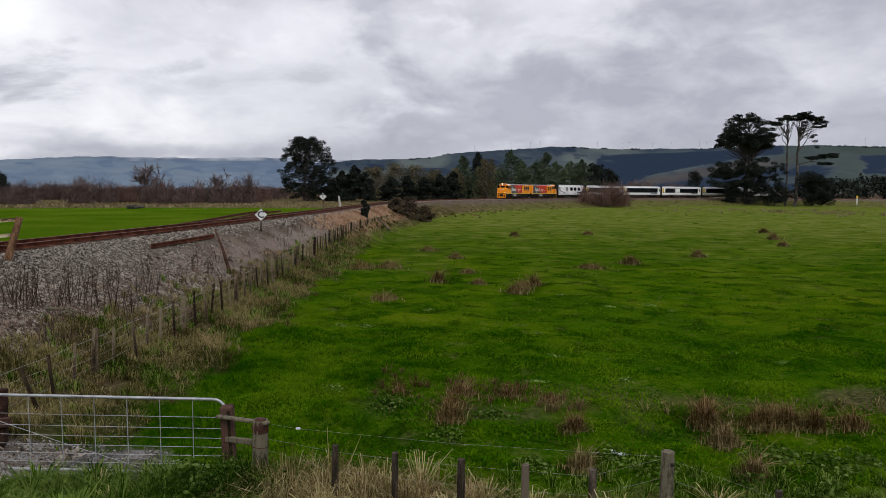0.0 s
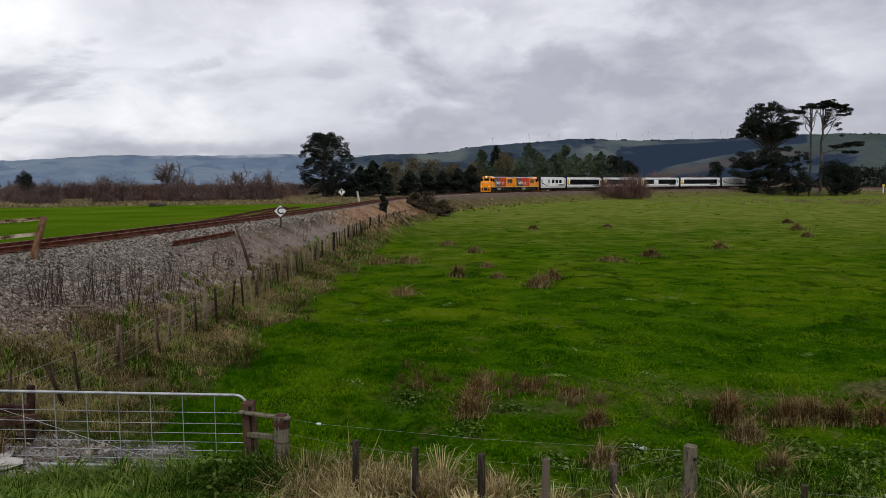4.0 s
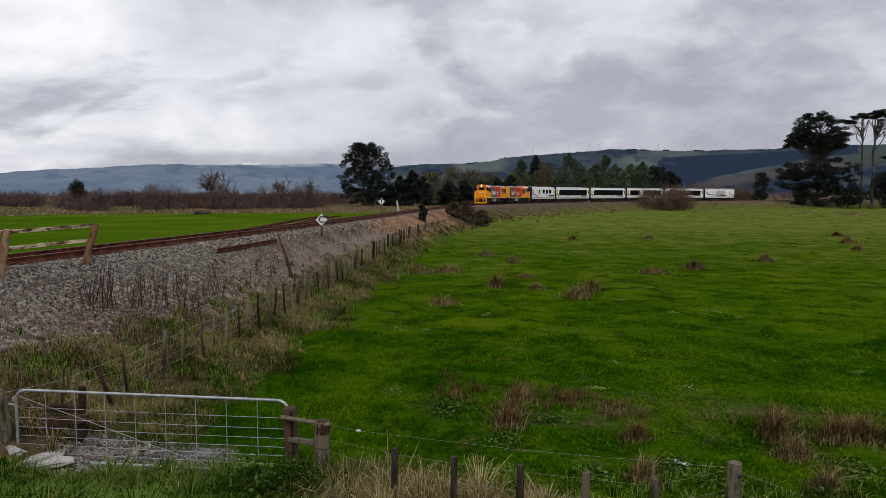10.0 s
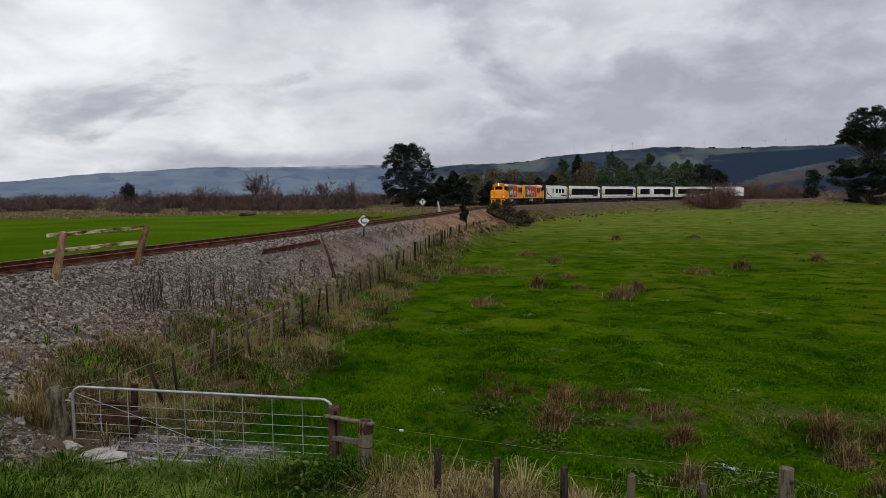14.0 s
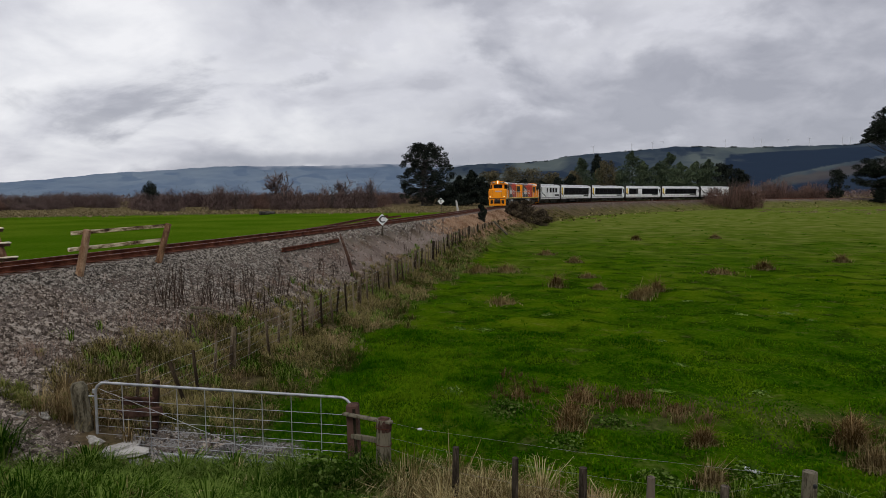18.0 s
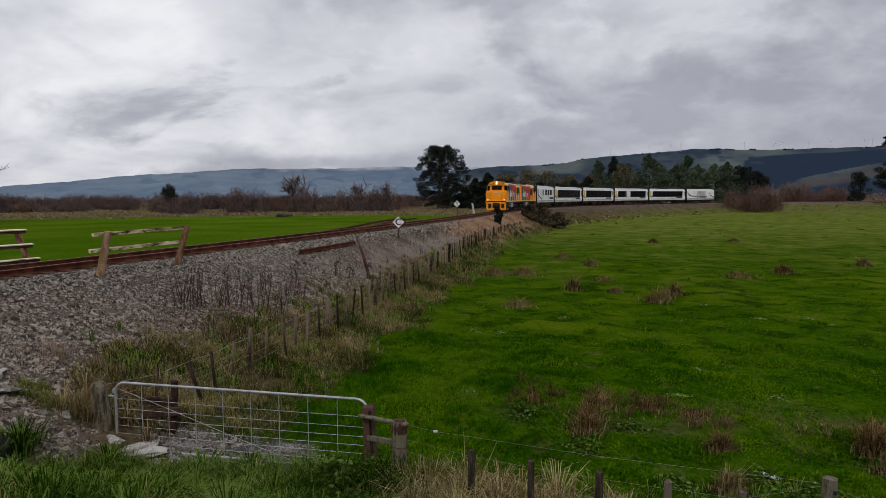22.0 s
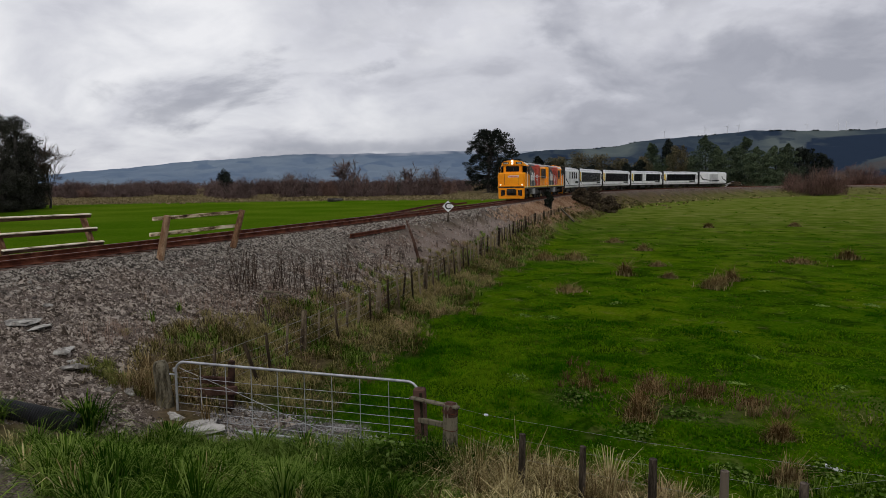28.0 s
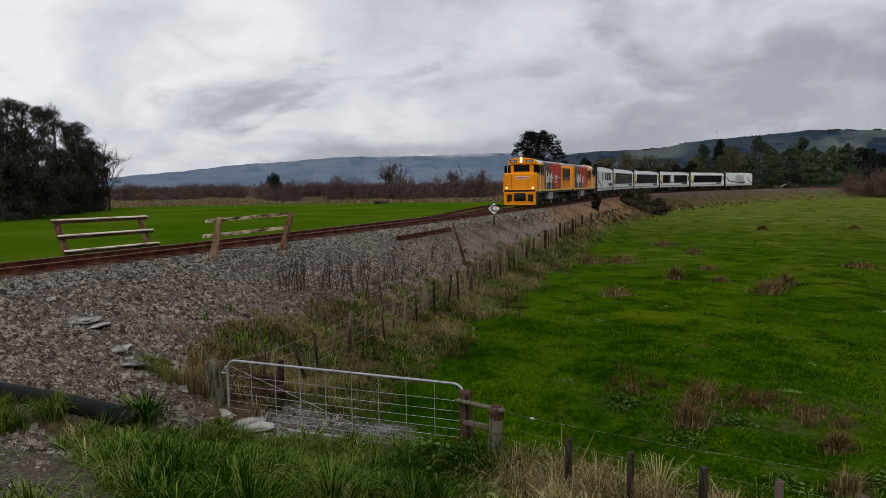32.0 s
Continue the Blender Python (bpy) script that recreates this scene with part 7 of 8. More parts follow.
def stones(rs, p, size):
    """Angular stones: six-cornered wedges, twisted and tilted."""
    n = len(p)
    c = np.array([(-1, -1, -0.7), (1, -1, -0.7), (1, 1, -0.7), (-1, 1, -0.7), (-0.6, 0, 0.9), (0.6, 0, 0.9)], float) * 0.5
    v = c[None] * (size * rs.uniform(0.55, 1.5, (n, 1, 3))) * rs.uniform(0.6, 1.15, (n, 6, 1)) + 0.12 * size * rs.normal(size=(n, 6, 3))
    a, b = rs.uniform(0, 6.28, n), rs.uniform(-0.7, 0.7, n)
    ca, sa, cb, sb = np.cos(a), np.sin(a), np.cos(b), np.sin(b)
    R = np.stack([np.stack([ca, -sa * cb, sa * sb], -1), np.stack([sa, ca * cb, -ca * sb], -1), np.stack([0 * a, sb, cb], -1)], 1)
    v = np.einsum("nij,nkj->nki", R, v) + p[:, None]
    k = 6 * np.arange(n)[:, None]
    quads = np.vstack([k + np.array([[0, 1, 5, 4]]), k + np.array([[2, 3, 4, 5]])])
    tris = np.vstack([k + np.array([[1, 2, 5]]), k + np.array([[3, 0, 4]])])
    return v.reshape(-1, 3), quads, tris


def build_stones():
    rs = np.random.RandomState(9)
    off = lambda x, y: from_line(x, y)[1].reshape(x.shape)
    slope = lambda x, y: regions(x, y)[0] * (0.72 + 0.28 * step(-0.7, 0.2, vnoise(x, y, 2.2, 71))) * (np.abs(off(x, y)) > 1.05)
    # clean ballast at the top of the bank; smaller brown rubble lower down and towards the gateway
    dirty = lambda x, y: step(-0.5, 0.6, off(x, y) - np.interp(y, [7, 11, 14, 17, 22, 30, 50], [1.6, 1.9, 2.6, 3.6, 3.7, 2.6, 2.2]) + 0.7 * vnoise(x, y, 2.6, 74) + 0.3 * vnoise(x, y, 0.8, 75))
    p = scatter(rs, 360000, -16.5, -5.5, 6.0, 24, lambda x, y: slope(x, y) * (1 - dirty(x, y)))
    thin = lambda x, y: slope(x, y) * (1 - 0.75 * step(24, 30, y) * step(1.9, 2.6, off(x, y) + 0.4 * vnoise(x, y, 2.0, 73)))
    p2 = scatter(rs, 52000, -14.5, -7, 24, 50, lambda x, y: thin(x, y) * (1 - dirty(x, y)))
    p3 = scatter(rs, 9000, -9, -2, 2.4, 7.2, lambda x, y: regions(x, y)[0])
    p4 = scatter(rs, 720000, -16.5, -5.5, 6.0, 26, lambda x, y: slope(x, y) * dirty(x, y) * (0.75 + 0.25 * step(-0.3, 0.5, vnoise(x, y, 1.4, 76))))
    for q in (p, p2):
        d = np.abs(from_line(q[:, 0], q[:, 1])[1])
        q[:, 2] = np.where(d < 3.0, np.maximum(q[:, 2], np.interp(d, [1.7, 2.0, 3.2], [-0.18, -0.30, -0.95])), q[:, 2])

    def lay(name, spots, sizes, spread, material, label):
        size = np.concatenate([np.full(len(q), k) for q, k in zip(spots, sizes)])
        size = size * np.exp(spread * rs.normal(size=len(size)))
        v, f, g = stones(rs, np.vstack(spots), size[:, None, None])
        tagged(obj(name, np_mesh(name, v, [f, g]), material), label, "gravel", kind="stuff")
    lay("ballast_stones", (p, p2), (0.044, 0.060), 0.3, M_STONE, "loose grey ballast stones on the railway bank")
    p5 = scatter(rs, 60000, -13, -3, 24, 70, lambda x, y: 0.75 * bare_earth(x, y))[:16000]
    lay("slope_rubble", (p4, p3, p5), (0.029, 0.024, 0.042), 0.5, M_RUBBLE, "small dirty brown rubble on the lower bank")
    p = scatter(rs, 34000, -7.6, -3.4, 8.6, 11, lambda x, y: step(0.98, 0.6, np.hypot((x + 5.4) / 1.75, (y - 9.75) / 0.95)))
    lay("driveway_gravel", (p,), (0.036,), 0.28, M_PALESTONE, "pale grey gravel in the gateway")
    big = [(-10.7, 9.72, 0.7, 0.06), (-10.4, 9.84, 0.6, 0.05), (-9.52, 9.48, 0.5, 0.08), (-9.02, 9.13, 0.6, 0.08), (-6.5, 8.92, 0.85, 0.10), (-6.15, 8.8, 0.3, 0.06), (-13.35, 10.75, 0.9, 0.05), (-11.65, 9.9, 0.3, 0.07), (-7.0, 9.05, 0.3, 0.08), (-12.0, 11.2, 0.16, 0.05), (-11.0, 10.65, 0.2, 0.06), (-7.97, 9.2, 0.24, 0.10), (-13.3, 10.6, 0.4, 0.04), (-8.6, 6.5, 0.14, 0.05), (-8.3, 6.2, 0.10, 0.05), (-9.6, 11.1, 0.16, 0.07), (-8.2, 9.0, 0.2, 0.06), (-9.2, 9.3, 0.15, 0.05)]
    for i, (x, y, w, h) in enumerate(big):
        rr = np.random.RandomState(i)
        bm = bmesh.new()
        bmesh.ops.create_icosphere(bm, subdivisions=2, radius=0.5)
        for q in bm.verts:
            k = 1 + 0.17 * rr.normal() + 0.25 * math.sin(3 * math.atan2(q.co.y, q.co.x) + i)
            q.co = Vector((q.co.x * w * k, q.co.y * w * 0.6 * k, max(-0.3, min(0.3, q.co.z)) * h * 1.5 * (1 + 0.35 * rr.normal())))
        me = bpy.data.meshes.new("rock"); bm.to_mesh(me); bm.free()
        tagged(obj("rock", me, M_ROCK, at=pose(x, y, ground_at(x, y) + h * 0.25, rr.uniform(-8, 8), rr.uniform(-8, 8), rr.uniform(0, 180))), "pale slab of broken concrete on the gravel", "rock", "broken slabs")


build_stones()


def house():
    x, y, z = along(7.75, 246)
    t = thing("farmhouse", pose(x, y, z, 0, 0, -15) @ Matrix.Scale(0.62, 4), "small white farmhouse among trees", "house")
    part("wall", Geo().prism([(-4, 0), (4, 0), (4, 2.5), (0, 4.2), (-4, 2.5)], -3, 3, "y"), M_HOUSE, t)
    part("roof", Geo().prism([(-4.4, 2.3), (0, 4.2), (4.4, 2.3), (4.4, 2.5), (0, 4.42), (-4.4, 2.5)], -3.3, 3.3, "y"), M_CARROOF, t)
    for q in (-2.4, 0, 2.4):
        part("window", Geo().box((q, -3.02, 1.4), (0.9, 0.06, 1.1), 0.01), M_GLASS, t)
    x, y, z = along(7.75, 240)
    bushy((x, y, z), 2.6, 7.5, 641, M_GORSE, "low dark hedge before the farmhouse", name="hedge", cat="hedge", n=50, size=0.3)
    x, y, z = along(15.2, 300)
    s = thing("shed", pose(x, y, z, 0, 0, -15) @ Matrix.Diagonal((0.55, 0.7, (2.7 - z) / 3.4, 1)), "long low pale shed beyond the line", "shed")
    part("wall", Geo().box((0, 0, 1.2), (12, 5, 2.4), 0.02), M_HOUSE, s)
    part("roof", Geo().prism([(-6.4, 2.3), (6.4, 2.3), (6.0, 3.4), (-6.0, 3.4)], -2.8, 2.8, "y"), M_CARROOF, s)
    x, y, z = along(31.2, 262)
    p = thing("marker_post", pose(x, y, z), "yellow-topped white marker post", "post")
    part("post", Geo().box((0, 0, 1.0), (0.28, 0.2, 2.6), 0.02), M_SIGNWHITE, p)
    part("cap", Geo().box((0, 0, 2.5), (0.6, 0.3, 0.7), 0.02), M_YELLOW, p, "yellow cap")


house()


# ---- the train ----
def disc(g, x, y, z, r, w, n=16):
    g.tube([(x, y - w / 2, z), (x, y + w / 2, z)], [r, r], n)
    return g


def bogie(t, cx, axles, r, gap, label):
    b = thing("bogie", pose(cx, 0, 0), "", "")
    b.parent = t
    L = gap * (axles - 1)
    for side in (-0.86, 0.86):
        g = Geo().box((0, side, 0.62), (L + 1.1, 0.12, 0.26), 0.03)
        for i in range(axles):
            x = -L / 2 + i * gap
            g.box((x, side * 1.02, r), (0.3, 0.16, 0.34), 0.03)
            g.tube([(x + gap * 0.33, side * 1.03, 0.5), (x + gap * 0.33, side * 1.03, 0.86)], [0.08, 0.08], 8)
        part("side_frame", g, M_UNDER, b)
    part("bolster", Geo().box((0, 0, 0.66), (0.6, 1.7, 0.22), 0.03), M_UNDER, b)
    for i in range(axles):
        x = -L / 2 + i * gap
        g = Geo()
        for side in (-0.56, 0.56):
            disc(g, x, side, r, r, 0.13)
            disc(g, x, side * 0.9, r, r + 0.025, 0.03)
        g.tube([(x, -0.6, r), (x, 0.6, r)], [0.07, 0.07], 8)
        part("wheelset", g, M_UNDER, b)
    return b


def rounded(hw, z0, z1, r):
    """Body outline in (y, z) with rounded roof corners."""
    pts = [(-hw, z0), (hw, z0)]
    for k in range(6):
        a = math.pi / 2 * k / 5
        pts.append((hw - r + r * math.cos(a), z1 - r * 0.55 + r * 0.55 * math.sin(a)))
    for k in range(6):
        a = math.pi / 2 + math.pi / 2 * k / 5
        pts.append((-hw + r + r * math.cos(a), z1 - r * 0.55 + r * 0.55 * math.sin(a)))
    return pts


def locomotive(cab_leads, lit):
    """Orange diesel. The cab is at the leading end or, turned, at the trailing end; the colour bands run grey then red from the front."""
    t = thing("diesel_locomotive", Matrix(), ("leading" if cab_leads else "second") + " orange diesel locomotive with grey and red bands" + (", headlamps lit" if lit else ""), "locomotive", "locomotives")
    k = 1 if cab_leads else -1
    W = 1.23
    X = lambda a, b: (min(a * k, b * k), max(a * k, b * k))
    part("underframe", Geo().box((0, 0, 1.08), (14.3, 2.5, 0.26), 0.03), M_UNDER, t)
    for s in (-1, 1):
        part("walkway_edge", Geo().box((0, s * 1.22, 1.17), (14.4, 0.08, 0.13), 0.02), M_YELLOW, t, "pale yellow sill")
    # long hood in three bands, the grey and red parted by a slanting line
    g0, g1, r1 = (4.3, 1.0, -2.4) if cab_leads else (6.2, 2.6, -1.4)
    part("hood", Geo().prism(rounded(W - 0.04, 1.21, 3.30, 0.3), g1, g0), M_LGREY, t, "dark grey hood panel")
    part("hood", Geo().prism(rounded(W - 0.04, 1.21, 3.30, 0.3), r1, g1), M_LRED, t, "red hood panel")
    for s in (-1, 1):
        part("livery_wedge", Geo().prism([(g1 - 0.02, 1.7), (g1 - 0.02, 3.08), (g0 - 0.9, 3.08), (g1 + 0.7, 2.7)], s * (W - 0.045), s * (W - 0.034), "y"), M_LRED, t, "red wedge running into the grey")
        part("livery_wedge", Geo().prism([(g1 + 0.02, 1.3), (g1 + 0.02, 1.72), (g1 - 0.9, 1.3)], s * (W - 0.045), s * (W - 0.034), "y"), M_LGREY, t, "grey wedge running into the red")
    xo = (-6.9, -2.4) if cab_leads else (-4.3, -1.4)
    part("hood", Geo().prism(rounded(W - 0.12, 1.21, 3.16, 0.3), *xo), M_ORANGE, t, "orange hood panel")
    if not cab_leads:
        part("hood", Geo().prism(rounded(W - 0.06, 1.21, 3.22, 0.3), 6.2, 6.95), M_ORANGE, t, "orange hood end")
    part("hood_roof", Geo().prism([(-0.95, 3.24), (0.95, 3.24), (0.7, 3.42), (-0.7, 3.42)], *X(-6.5, 4.2)), M_ROOFGREY, t)
    for x in (-5.0, -3.0):
        part("radiator_fan", Geo().tube([(x * k, 0, 3.4), (x * k, 0, 3.5)], [0.62, 0.6], 16), M_UNDER, t)
    part("exhaust", Geo().box((1.4 * k, 0, 3.5), (0.9, 0.4, 0.22), 0.03), M_UNDER, t)
    # grilles on the orange band
    for s in (-1, 1):
        for i, x in enumerate((-6.2, -5.2, -4.0) if cab_leads else (-3.6, -2.4)):
            part("grille", Geo().box((x, s * (W - 0.05), 2.45), (0.8, 0.03, 0.95), 0.01), M_UNDER, t)
        # hood doors: fine vertical seams
        for x in np.arange(-2.0, 4.1, 0.85) if cab_leads else np.arange(-1.0, 6.0, 0.85):
            part("door_seam", Geo().box((float(x), s * (W - 0.035), 2.1), (0.025, 0.02, 1.6), 0.004), M_UNDER, t)
        # livery lettering as plain bars
        x0 = 2.9 if cab_leads else 4.4
        for i, (dx, w, h) in enumerate(((0.55, 0.16, 0.95), (0.20, 0.34, 0.5), (-0.3, 0.42, 0.75), (-0.85, 0.36, 0.55), (-1.3, 0.14, 0.75), (-1.55, 0.14, 0.75))):
            part("lettering", Geo().box((x0 + dx, s * (W - 0.03), 2.15 + h / 2 - 0.4), (w, 0.02, h), 0.004), M_LETTER, t)
        for i in range(3):
            part("lettering", Geo().box((x0 - 3.2, s * (W - 0.03), 2.25 - 0.22 * i), (1.1, 0.02, 0.1), 0.004), M_LETTER, t)
    # cab: arched roof, upper corners drawn in towards the windscreen
    fx, bx = 6.5 * k, 4.3 * k

    def shell(w, top=1.0):
        a = [(-w, 1.2), (w, 1.2), (w, 2.92), (w - 0.07, 3.14), (w - 0.30, 3.34), (w * 0.42, 3.47), (0, 3.51), (-w * 0.42, 3.47), (-w + 0.30, 3.34), (-w + 0.07, 3.14), (-w, 2.92)]
        return [(y, min(z, 1.2 + (z - 1.2) * top)) for y, z in a]

    def loft(geo, xa, pa, xb, pb):
        n = len(pa)
        vs = [(xa, y, z) for y, z in pa] + [(xb, y, z) for y, z in pb]
        fs = [(i, (i + 1) % n, n + (i + 1) % n, n + i) for i in range(n)]
        return geo.add(vs, fs + [tuple(range(n))[::-1], tuple(range(n, 2 * n))])
    cab = loft(Geo(), bx, shell(W), 5.85 * k, shell(W))
    loft(cab, 5.85 * k, shell(W), 6.5 * k, shell(0.80, 0.985))
    part("cab", cab, M_ORANGE, t)
    top = [(y, z + 0.012) for y, z in shell(W)[3:10]]
    part("cab_roof", Geo().prism(top + [(top[-1][0] + 0.1, top[-1][1] - 0.06), (0, 3.45), (top[0][0] - 0.1, top[0][1] - 0.06)], *X(4.25, 5.8)), M_CABROOF, t, "pale cab roof")
    nose = [(6.35 * k, -W), (6.98 * k, -W), (7.15 * k, -1.02), (7.15 * k, 1.02), (6.98 * k, W), (6.35 * k, W)]
    inset = [(6.35 * k, -W + 0.08), (6.92 * k, -W + 0.08), (7.06 * k, -0.96), (7.06 * k, 0.96), (6.92 * k, W - 0.08), (6.35 * k, W - 0.08)]
    ng = Geo().slab(nose, 1.22, 2.36)
    ng.add([(x, y, 2.36) for x, y in nose] + [(x, y, 2.47) for x, y in inset], [(i, (i + 1) % 6, 6 + (i + 1) % 6, 6 + i) for i in range(6)] + [tuple(range(6, 12))])
    part("nose", ng, M_ORANGE, t)
    for y in (-0.62, 0.62):
        part("nose_door_seam", Geo().box((7.155 * k, y, 1.85), (0.02, 0.022, 0.95), 0.004), M_UNDER, t)
    # black strip put in for the shadow gap between nose and buffer beam
    part("nose_gap_shade", Geo().box((7.11 * k, 0, 1.16), (0.10, 2.36, 0.10), 0.01), M_BLACKPANEL, t)
    part("anti_climber", Geo().box((7.16 * k, 0, 1.25), (0.16, 2.44, 0.06), 0.015), M_ORANGE, t)
    brow = [(-0.98, 3.12), (0.98, 3.12), (0.98, 3.30), (0.80, 3.46), (0.4, 3.55), (0, 3.58), (-0.4, 3.55), (-0.80, 3.46), (-0.98, 3.30)]
    part("brow", Geo().prism(brow, *X(5.9, 6.66)), M_ORANGE, t)
    part("windscreen_surround", Geo().box((6.50 * k, 0, 2.80), (0.06, 1.36, 0.64), 0.03), M_ORANGE, t)
    part("windscreen", Geo().box((6.525 * k, 0, 2.80), (0.05, 1.20, 0.50), 0.02), M_GLASS, t)
    part("wiper", Geo().box((6.555 * k, 0.1, 2.72), (0.02, 0.03, 0.4), 0.004), M_BLACK, t)

    def pane(name, cx, w, z0, z1, s, c=0.13):
        """Round-cornered side window."""
        q = [(cx - w / 2 + c, z0), (cx + w / 2 - c, z0), (cx + w / 2, z0 + c), (cx + w / 2, z1 - c), (cx + w / 2 - c, z1), (cx - w / 2 + c, z1), (cx - w / 2, z1 - c), (cx - w / 2, z0 + c)]
        f = [(x + (0.05 if x > cx else -0.05), z + (0.05 if z > (z0 + z1) / 2 else -0.05)) for x, z in q]
        fr = part(name + "_frame", Geo().prism(f, s * (W - 0.005), s * (W + 0.012), "y"), M_RUBBER, t)
        part(name, Geo().prism(q, s * (W - 0.002), s * (W + 0.022), "y"), M_GLASS, fr)
    for y in (-1, 1):
        tilt = y * k * math.degrees(math.atan2(0.65, W - 0.80))
        part("corner_window", Geo().box((6.19 * k, y * 1.025, 2.76), (0.05, 0.50, 0.60), 0.02, pose(0, 0, 0, 0, 0, tilt).to_3x3()), M_GLASS, t)
        part("number_box", Geo().box((6.67 * k, y * 0.60, 3.31), (0.04, 0.52, 0.19), 0.01), M_BLACK, t)
    for s in (-1, 1):
        pane("side_window", 5.45 * k, 0.62, 2.38, 3.02, s)
        pane("door_window", 4.72 * k, 0.42, 2.30, 3.02, s, 0.09)
        part("cab_door_seam", Geo().box((5.32 * k, s * (W + 0.005), 2.2), (0.03, 0.02, 1.9), 0.004), M_UNDER, t)
        for x in (6.3, 4.2):
            part("handrail", Geo().tube([(x * k, s * (W + 0.1), 1.1), (x * k, s * (W + 0.1), 2.5)], [0.02, 0.02], 6), M_LETTER, t)
        part("corner_rail", Geo().tube([(7.2 * k, s * (W - 0.05), 1.0), (7.25 * k, s * (W - 0.02), 2.2)], [0.022, 0.022], 6), M_ORANGE, t)
    part("lamp_housing", Geo().box((6.66 * k, 0, 3.38), (0.10, 0.30, 0.50), 0.05), M_ORANGE, t)
    for z in (3.28, 3.48):
        part("headlamp", Geo().tube([(6.70 * k, 0, z), (6.78 * k, 0, z)], [0.10, 0.10], 12), M_LAMP if lit else M_GLASS, t, "lit headlamp" if lit else "")
    for y in (-0.98, 0.98):
        part("ditch_lamp", Geo().tube([(7.13 * k, y, 1.38), (7.2 * k, y, 1.38)], [0.08, 0.08], 12), M_LAMPLOW if lit else M_GLASS, t, "lit lower lamp" if lit else "")
    part("nameplate", Geo().box((7.16 * k, 0.2, 2.12), (0.03, 1.0, 0.16), 0.01), M_LETTER, t, "white plate with a red band")
    part("nameplate_band", Geo().box((7.175 * k, 0.2, 2.12), (0.02, 0.92, 0.05), 0.004), M_LRED, t)
    # lower front: buffer beam, open pilot with a plough plate, coupler, hoses
    part("buffer_beam", Geo().box((7.06 * k, 0, 1.0), (0.22, 2.42, 0.22), 0.03), M_ORANGE, t)
    # black sheet stands in for the shade inside the open pilot
    part("pilot_shade", Geo().box((6.9 * k, 0, 0.62), (0.06, 2.2, 0.6), 0.01), M_BLACKPANEL, t, "black panel standing for the shaded recess behind the pilot")
    part("plough_plate", Geo().prism([(-1.16, 0.14), (1.16, 0.14), (1.16, 0.30), (0.72, 0.42), (-0.72, 0.42), (-1.16, 0.30)], *X(7.02, 7.12)), M_ORANGE, t)
    for y in (-1.08, 1.08):
        part("pilot_post", Geo().box((7.08 * k, y, 0.62), (0.16, 0.22, 0.74), 0.03), M_ORANGE, t)
    for y in (-0.52, 0.52):
        part("pilot_bracket", Geo().box((7.08 * k, y, 0.66), (0.1, 0.16, 0.56), 0.03), M_ORANGE, t)
    part("coupler", Geo().box((7.35 * k, 0, 0.80), (0.5, 0.32, 0.3), 0.04), M_UNDER, t)
    part("coupler_pocket", Geo().box((7.16 * k, 0, 0.80), (0.06, 0.8, 0.44), 0.02), M_UNDER, t)
    for y in (-0.86, -0.74, -0.36, 0.36, 0.74, 0.86):
        part("brake_hose", Geo().tube([(7.2 * k, y, 0.9), (7.36 * k, y, 0.65), (7.28 * k, y * 0.9, 0.45)], [0.03] * 3, 6), M_UNDER, t)
    for y in (-1, 1):
        for i in range(4):
            part("number_bar", Geo().box((6.695 * k, y * 0.60 + 0.1 * (i - 1.5), 3.31), (0.015, 0.055, 0.10), 0.003), M_LETTER, t, "pale bar in the number box")
    part("horn", Geo().tube([(5.6 * k, 0.3, 3.58), (6.2 * k, 0.3, 3.62)], [0.03, 0.07], 8), M_UNDER, t)
    part("aerial", Geo().tube([(4.9 * k, -0.3, 3.54), (4.9 * k, -0.3, 3.95)], [0.012, 0.008], 6), M_UNDER, t)
    for s in (-1, 1):
        a, b = X(-6.9, 4.1)
        part("handrail", Geo().tube([(a, s * (W + 0.06), 2.12), (b, s * (W + 0.06), 2.12)], [0.018, 0.018], 6), M_ORANGE if k < 0 else M_LETTER, t, "long side handrail")
        for q in (-6.8, -4.6, -2.4, -0.2, 2.0, 4.0):
            part("stanchion", Geo().tube([(q * k, s * (W + 0.06), 1.2), (q * k, s * (W + 0.06), 2.12)], [0.015, 0.015], 6), M_LETTER, t)
        part("mirror", Geo().box((5.98 * k, s * (W + 0.14), 2.75), (0.05, 0.16, 0.3), 0.02), M_UNDER, t)
        part("sand_box", Geo().box((6.3 * k, s * 0.98, 0.78), (0.7, 0.42, 0.5), 0.04), M_UNDER, t)
        part("air_tank", Geo().tube([(-1.9, s * 0.92, 0.62), (-0.4, s * 0.92, 0.62)], [0.22, 0.22], 12), M_UNDER, t)
    # between the bogies
    part("fuel_tank", Geo().box((0.1, 0, 0.72), (3.0, 2.3, 0.62), 0.12), M_UNDER, t)
    for s in (-1, 1):
        part("battery_box", Geo().box((1.9, s * 1.05, 0.76), (1.5, 0.4, 0.56), 0.03), M_ROOFGREY, t)
        for x in (6.75, -6.85):
            for z in (0.45, 0.75):
                part("step", Geo().box((x, s * 1.22, z), (0.5, 0.22, 0.04), 0.006), M_UNDER, t)
    part("rear_coupler", Geo().box((-7.4 * k, 0, 0.8), (0.7, 0.3, 0.3), 0.04), M_UNDER, t)
    # the drawing above is for a longer class: shorten it to this one's length
    for ob in t.children:
        ob.data.transform(Matrix.Diagonal((0.855, 1, 1, 1)))
    for cx in (-3.75, 3.75):
        bogie(t, cx, 3, 0.46, 1.4, "")
    return t


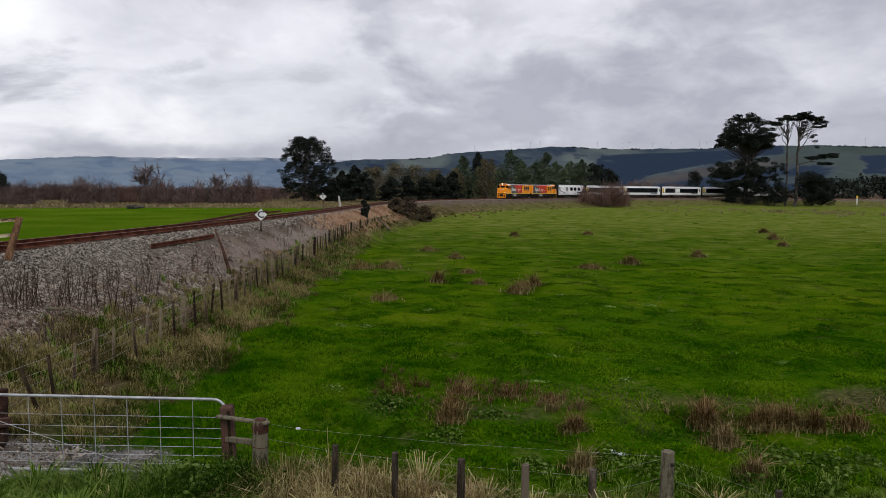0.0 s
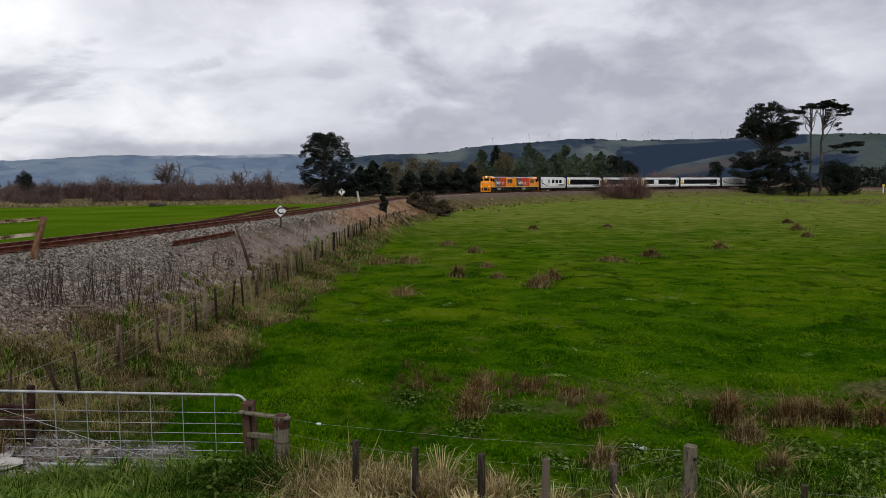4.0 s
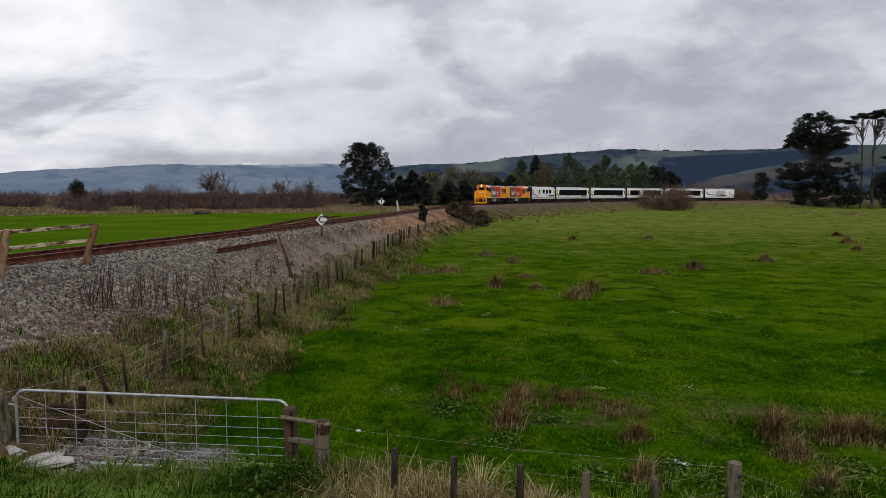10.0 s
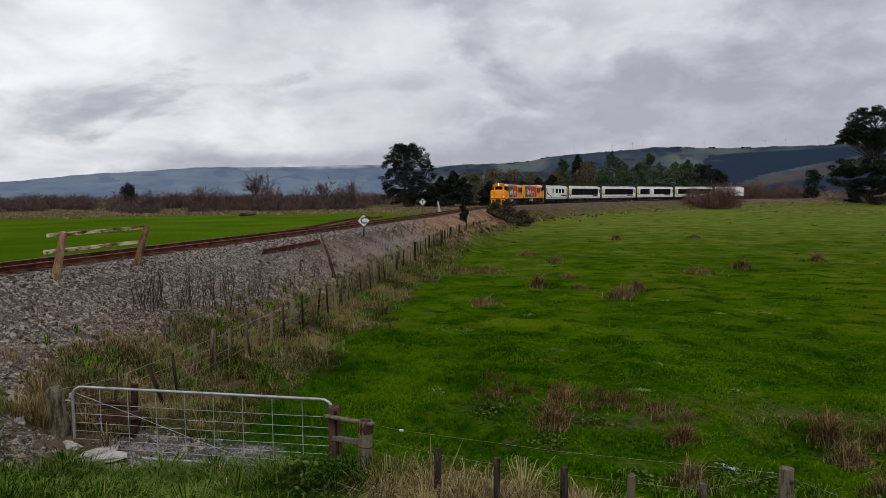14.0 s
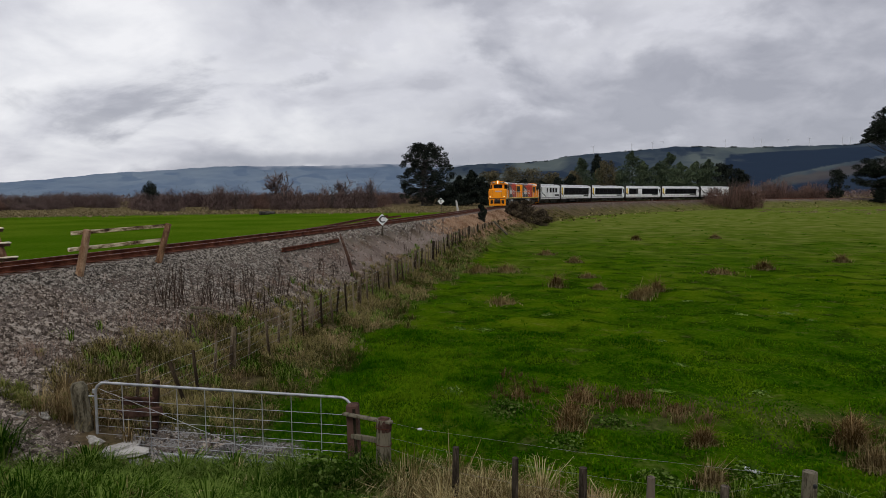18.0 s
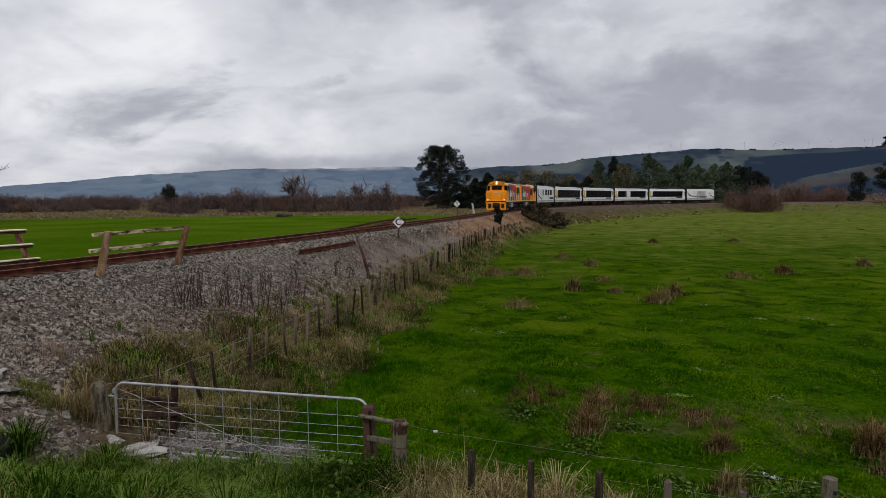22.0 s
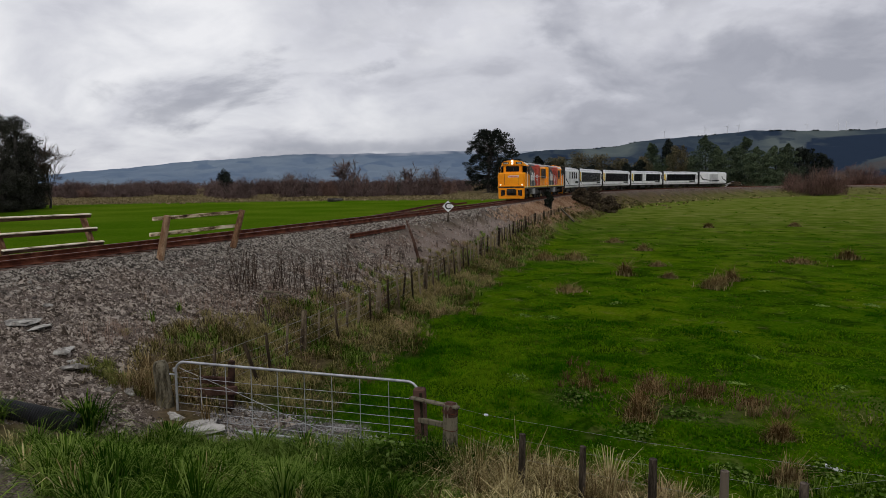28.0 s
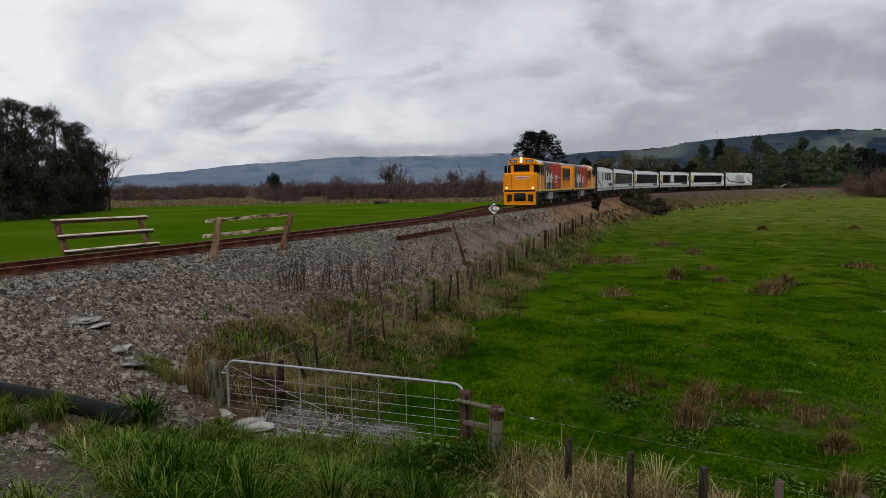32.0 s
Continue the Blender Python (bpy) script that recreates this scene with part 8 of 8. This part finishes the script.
def carriage(style, length, panes_at=()):
    """White passenger carriage. style: saloon, panelled (a white panel in the window band), van (small windows), tail (blank sides)."""
    lab = {"saloon": "white railway carriage with a long dark window band", "panelled": "white railway carriage with white panels in the window band", "van": "white railway van with three small windows", "tail": "white windowless railway van with black swooshes"}
    t = thing("railway_carriage", Matrix(), lab[style], "carriage", "carriages")
    W, h = 1.30, length / 2 - 0.45
    part("underframe", Geo().box((0, 0, 0.86), (2 * h - 0.2, 2.4, 0.30), 0.03), M_UNDER, t)
    part("body", Geo().prism([(-W + 0.06, 0.82), (W - 0.06, 0.82), (W, 1.1), (W, 3.0), (W - 0.06, 3.16), (-W + 0.06, 3.16), (-W, 3.0), (-W, 1.1)], -h, h), M_CARWHITE, t)
    part("roof", Geo().prism([(W - 0.05, 3.15), (W - 0.16, 3.30), (W - 0.5, 3.42), (0.4, 3.48), (-0.4, 3.48), (-W + 0.5, 3.42), (-W + 0.16, 3.30), (-W + 0.05, 3.15)], -h + 0.02, h - 0.02), M_CARROOF, t)
    for x in (-h * 0.55, h * 0.5):
        part("roof_unit", Geo().box((x, 0, 3.50), (2.2, 1.1, 0.07), 0.03), M_CARROOF, t)
    for e in (-1, 1):
        part("end_wall", Geo().box((e * (h + 0.03), 0, 2.15), (0.10, 2.62, 2.66), 0.02), M_BLACKPANEL, t)
        part("gangway", Geo().box((e * (h + 0.22), 0, 1.95), (0.46, 1.9, 2.5), 0.05), M_BLACKPANEL, t)
        part("coupler", Geo().box((e * (h + 0.3), 0, 0.75), (0.6, 0.3, 0.26), 0.03), M_UNDER, t)
    for s in (-1, 1):
        y = s * (W + 0.006)

        def panel(name, poly, m, out=0.0, label=""):
            return part(name, Geo().prism(poly, y + s * out - 0.012, y + s * out + 0.012, "y"), m, t, label)
        if style in ("saloon", "panelled"):
            a, b = -h + 1.15, h - 1.55
            panel("window_band", [(a + 0.15, 1.55), (b + 0.35, 1.55), (b + 0.1, 2.92), (a, 2.92)], M_BLACKPANEL, 0.0, "black window surround")
            n = 7
            for i in range(n):
                x0, x1 = a + 0.25 + (b - a - 0.3) * i / n, a + 0.25 + (b - a - 0.3) * (i + 1) / n - 0.08
                white = style == "panelled" and i in (4,)
                if style == "panelled" and i == 5:
                    x0 += 0.9
                panel("window", [(x0, 1.62), (x1, 1.62), (x1, 2.86), (x0, 2.86)], M_CARWHITE if white else M_GLASS, 0.014, "white blanking panel" if white else "")
            panel("end_stripe", [(h - 0.95, 1.55), (h - 0.18, 1.95), (h - 0.18, 2.95), (h - 0.75, 2.95)], M_YELLOW, 0.004, "yellow end panel")
            panel("end_swoosh", [(h - 1.15, 1.3), (h - 0.1, 1.75), (h - 0.1, 1.95), (h - 1.0, 1.55)], M_BLACKPANEL, 0.008, "black swoosh")
            panel("door", [(-h + 0.18, 1.0), (-h + 0.85, 1.0), (-h + 0.85, 2.95), (-h + 0.18, 2.95)], M_CARWHITE, 0.01)
            panel("door_window", [(-h + 0.3, 1.9), (-h + 0.72, 1.9), (-h + 0.72, 2.8), (-h + 0.3, 2.8)], M_GLASS, 0.022)
            panel("lettering", [(-h + 1.5, 1.26), (-h + 4.2, 1.26), (-h + 4.2, 1.5), (-h + 1.5, 1.5)], M_BLACKPANEL, 0.004, "dark lettering bar")
        elif style == "van":
            for x0, x1 in ((-0.4, 0.7), (-2.2, -1.0), (-4.0, -2.8), (2.0, 2.5)):
                panel("window", [(x0, 2.0), (x1, 2.0), (x1, 2.85), (x0, 2.85)], M_GLASS, 0.01)
            panel("lettering", [(-h + 0.8, 1.35), (-h + 3.6, 1.35), (-h + 3.6, 1.65), (-h + 0.8, 1.65)], M_BLACKPANEL, 0.004, "dark lettering bar")
            panel("swoosh", [(h - 3.2, 1.2), (h - 0.6, 1.9), (h - 0.2, 2.9), (h - 0.35, 2.9), (h - 0.8, 2.05), (h - 3.2, 1.32)], M_BLACKPANEL, 0.006, "black swoosh")
            for x in (-h + 0.5, h - 0.5):
                panel("door", [(x - 0.35, 1.0), (x + 0.35, 1.0), (x + 0.35, 2.95), (x - 0.35, 2.95)], M_CARROOF, 0.003)
        else:
            panel("swoosh", [(h - 4.8, 1.45), (h - 1.2, 1.7), (h - 0.2, 2.6), (h - 0.2, 2.8), (h - 1.5, 1.9), (h - 4.8, 1.58)], M_BLACKPANEL, 0.006, "black swoosh")
            panel("swoosh", [(-h + 0.2, 1.3), (-h + 1.9, 1.9), (-h + 2.2, 2.6), (-h + 2.05, 2.6), (-h + 1.7, 2.0), (-h + 0.2, 1.5)], M_BLACKPANEL, 0.006, "black swoosh")
            panel("lettering", [(-h + 3.2, 1.35), (-h + 6.6, 1.35), (-h + 6.6, 1.62), (-h + 3.2, 1.62)], M_BLACKPANEL, 0.004, "dark lettering bar")
            panel("roller_door", [(-2.0, 1.05), (1.6, 1.05), (1.6, 2.95), (-2.0, 2.95)], M_CARROOF, 0.002)
        panel("skirt_line", [(-h, 1.06), (h, 1.06), (h, 1.12), (-h, 1.12)], M_LGREY, 0.002)
    part("equipment_box", Geo().box((1.6, 0, 0.55), (2.6, 2.0, 0.5), 0.05), M_UNDER, t)
    part("equipment_box", Geo().box((-1.8, 0, 0.58), (1.6, 1.9, 0.42), 0.05), M_UNDER, t)
    for cx in (-h + 2.2, h - 2.2):
        bogie(t, cx, 2, 0.4, 1.9, "")
    return t


LOCO, VAN, CAR, TAIL = 13.2, 13.15, 17.28, 12.82
TRAIN = [(locomotive(True, True), LOCO, 7.3), (locomotive(False, False), LOCO, 7.3), (carriage("van", VAN), VAN, 8.4), (carriage("saloon", CAR), CAR, 12.0), (carriage("saloon", CAR), CAR, 13.0), (carriage("panelled", CAR), CAR, 13.0), (carriage("saloon", CAR), CAR, 13.0), (carriage("tail", TAIL), TAIL, 8.0)]


def front_station(t):
    """Station of the train's front coupler as it slows towards the crossing."""
    return 113.645 - 4.67582 * t + 0.032401 * t * t - 0.0001403 * t ** 3


def motions():
    times = [0, 2, 4, 6, 8, 10, 12, 14, 16, 18, 20, 22, 24, 26, 28, 30, 32]
    offset = 0.0
    for ob, length, base in TRAIN:
        rows = []
        for t in times:
            mid = front_station(t) + offset + length / 2
            ax, ay, _ = line(mid - base / 2)
            bx, by, _ = line(mid + base / 2)
            rows.append((t, pose((ax + bx) / 2, (ay + by) / 2, 0.0, 0, 0, math.degrees(math.atan2(ay - by, ax - bx)))))
        walk(ob, rows)
        offset += length


motions()
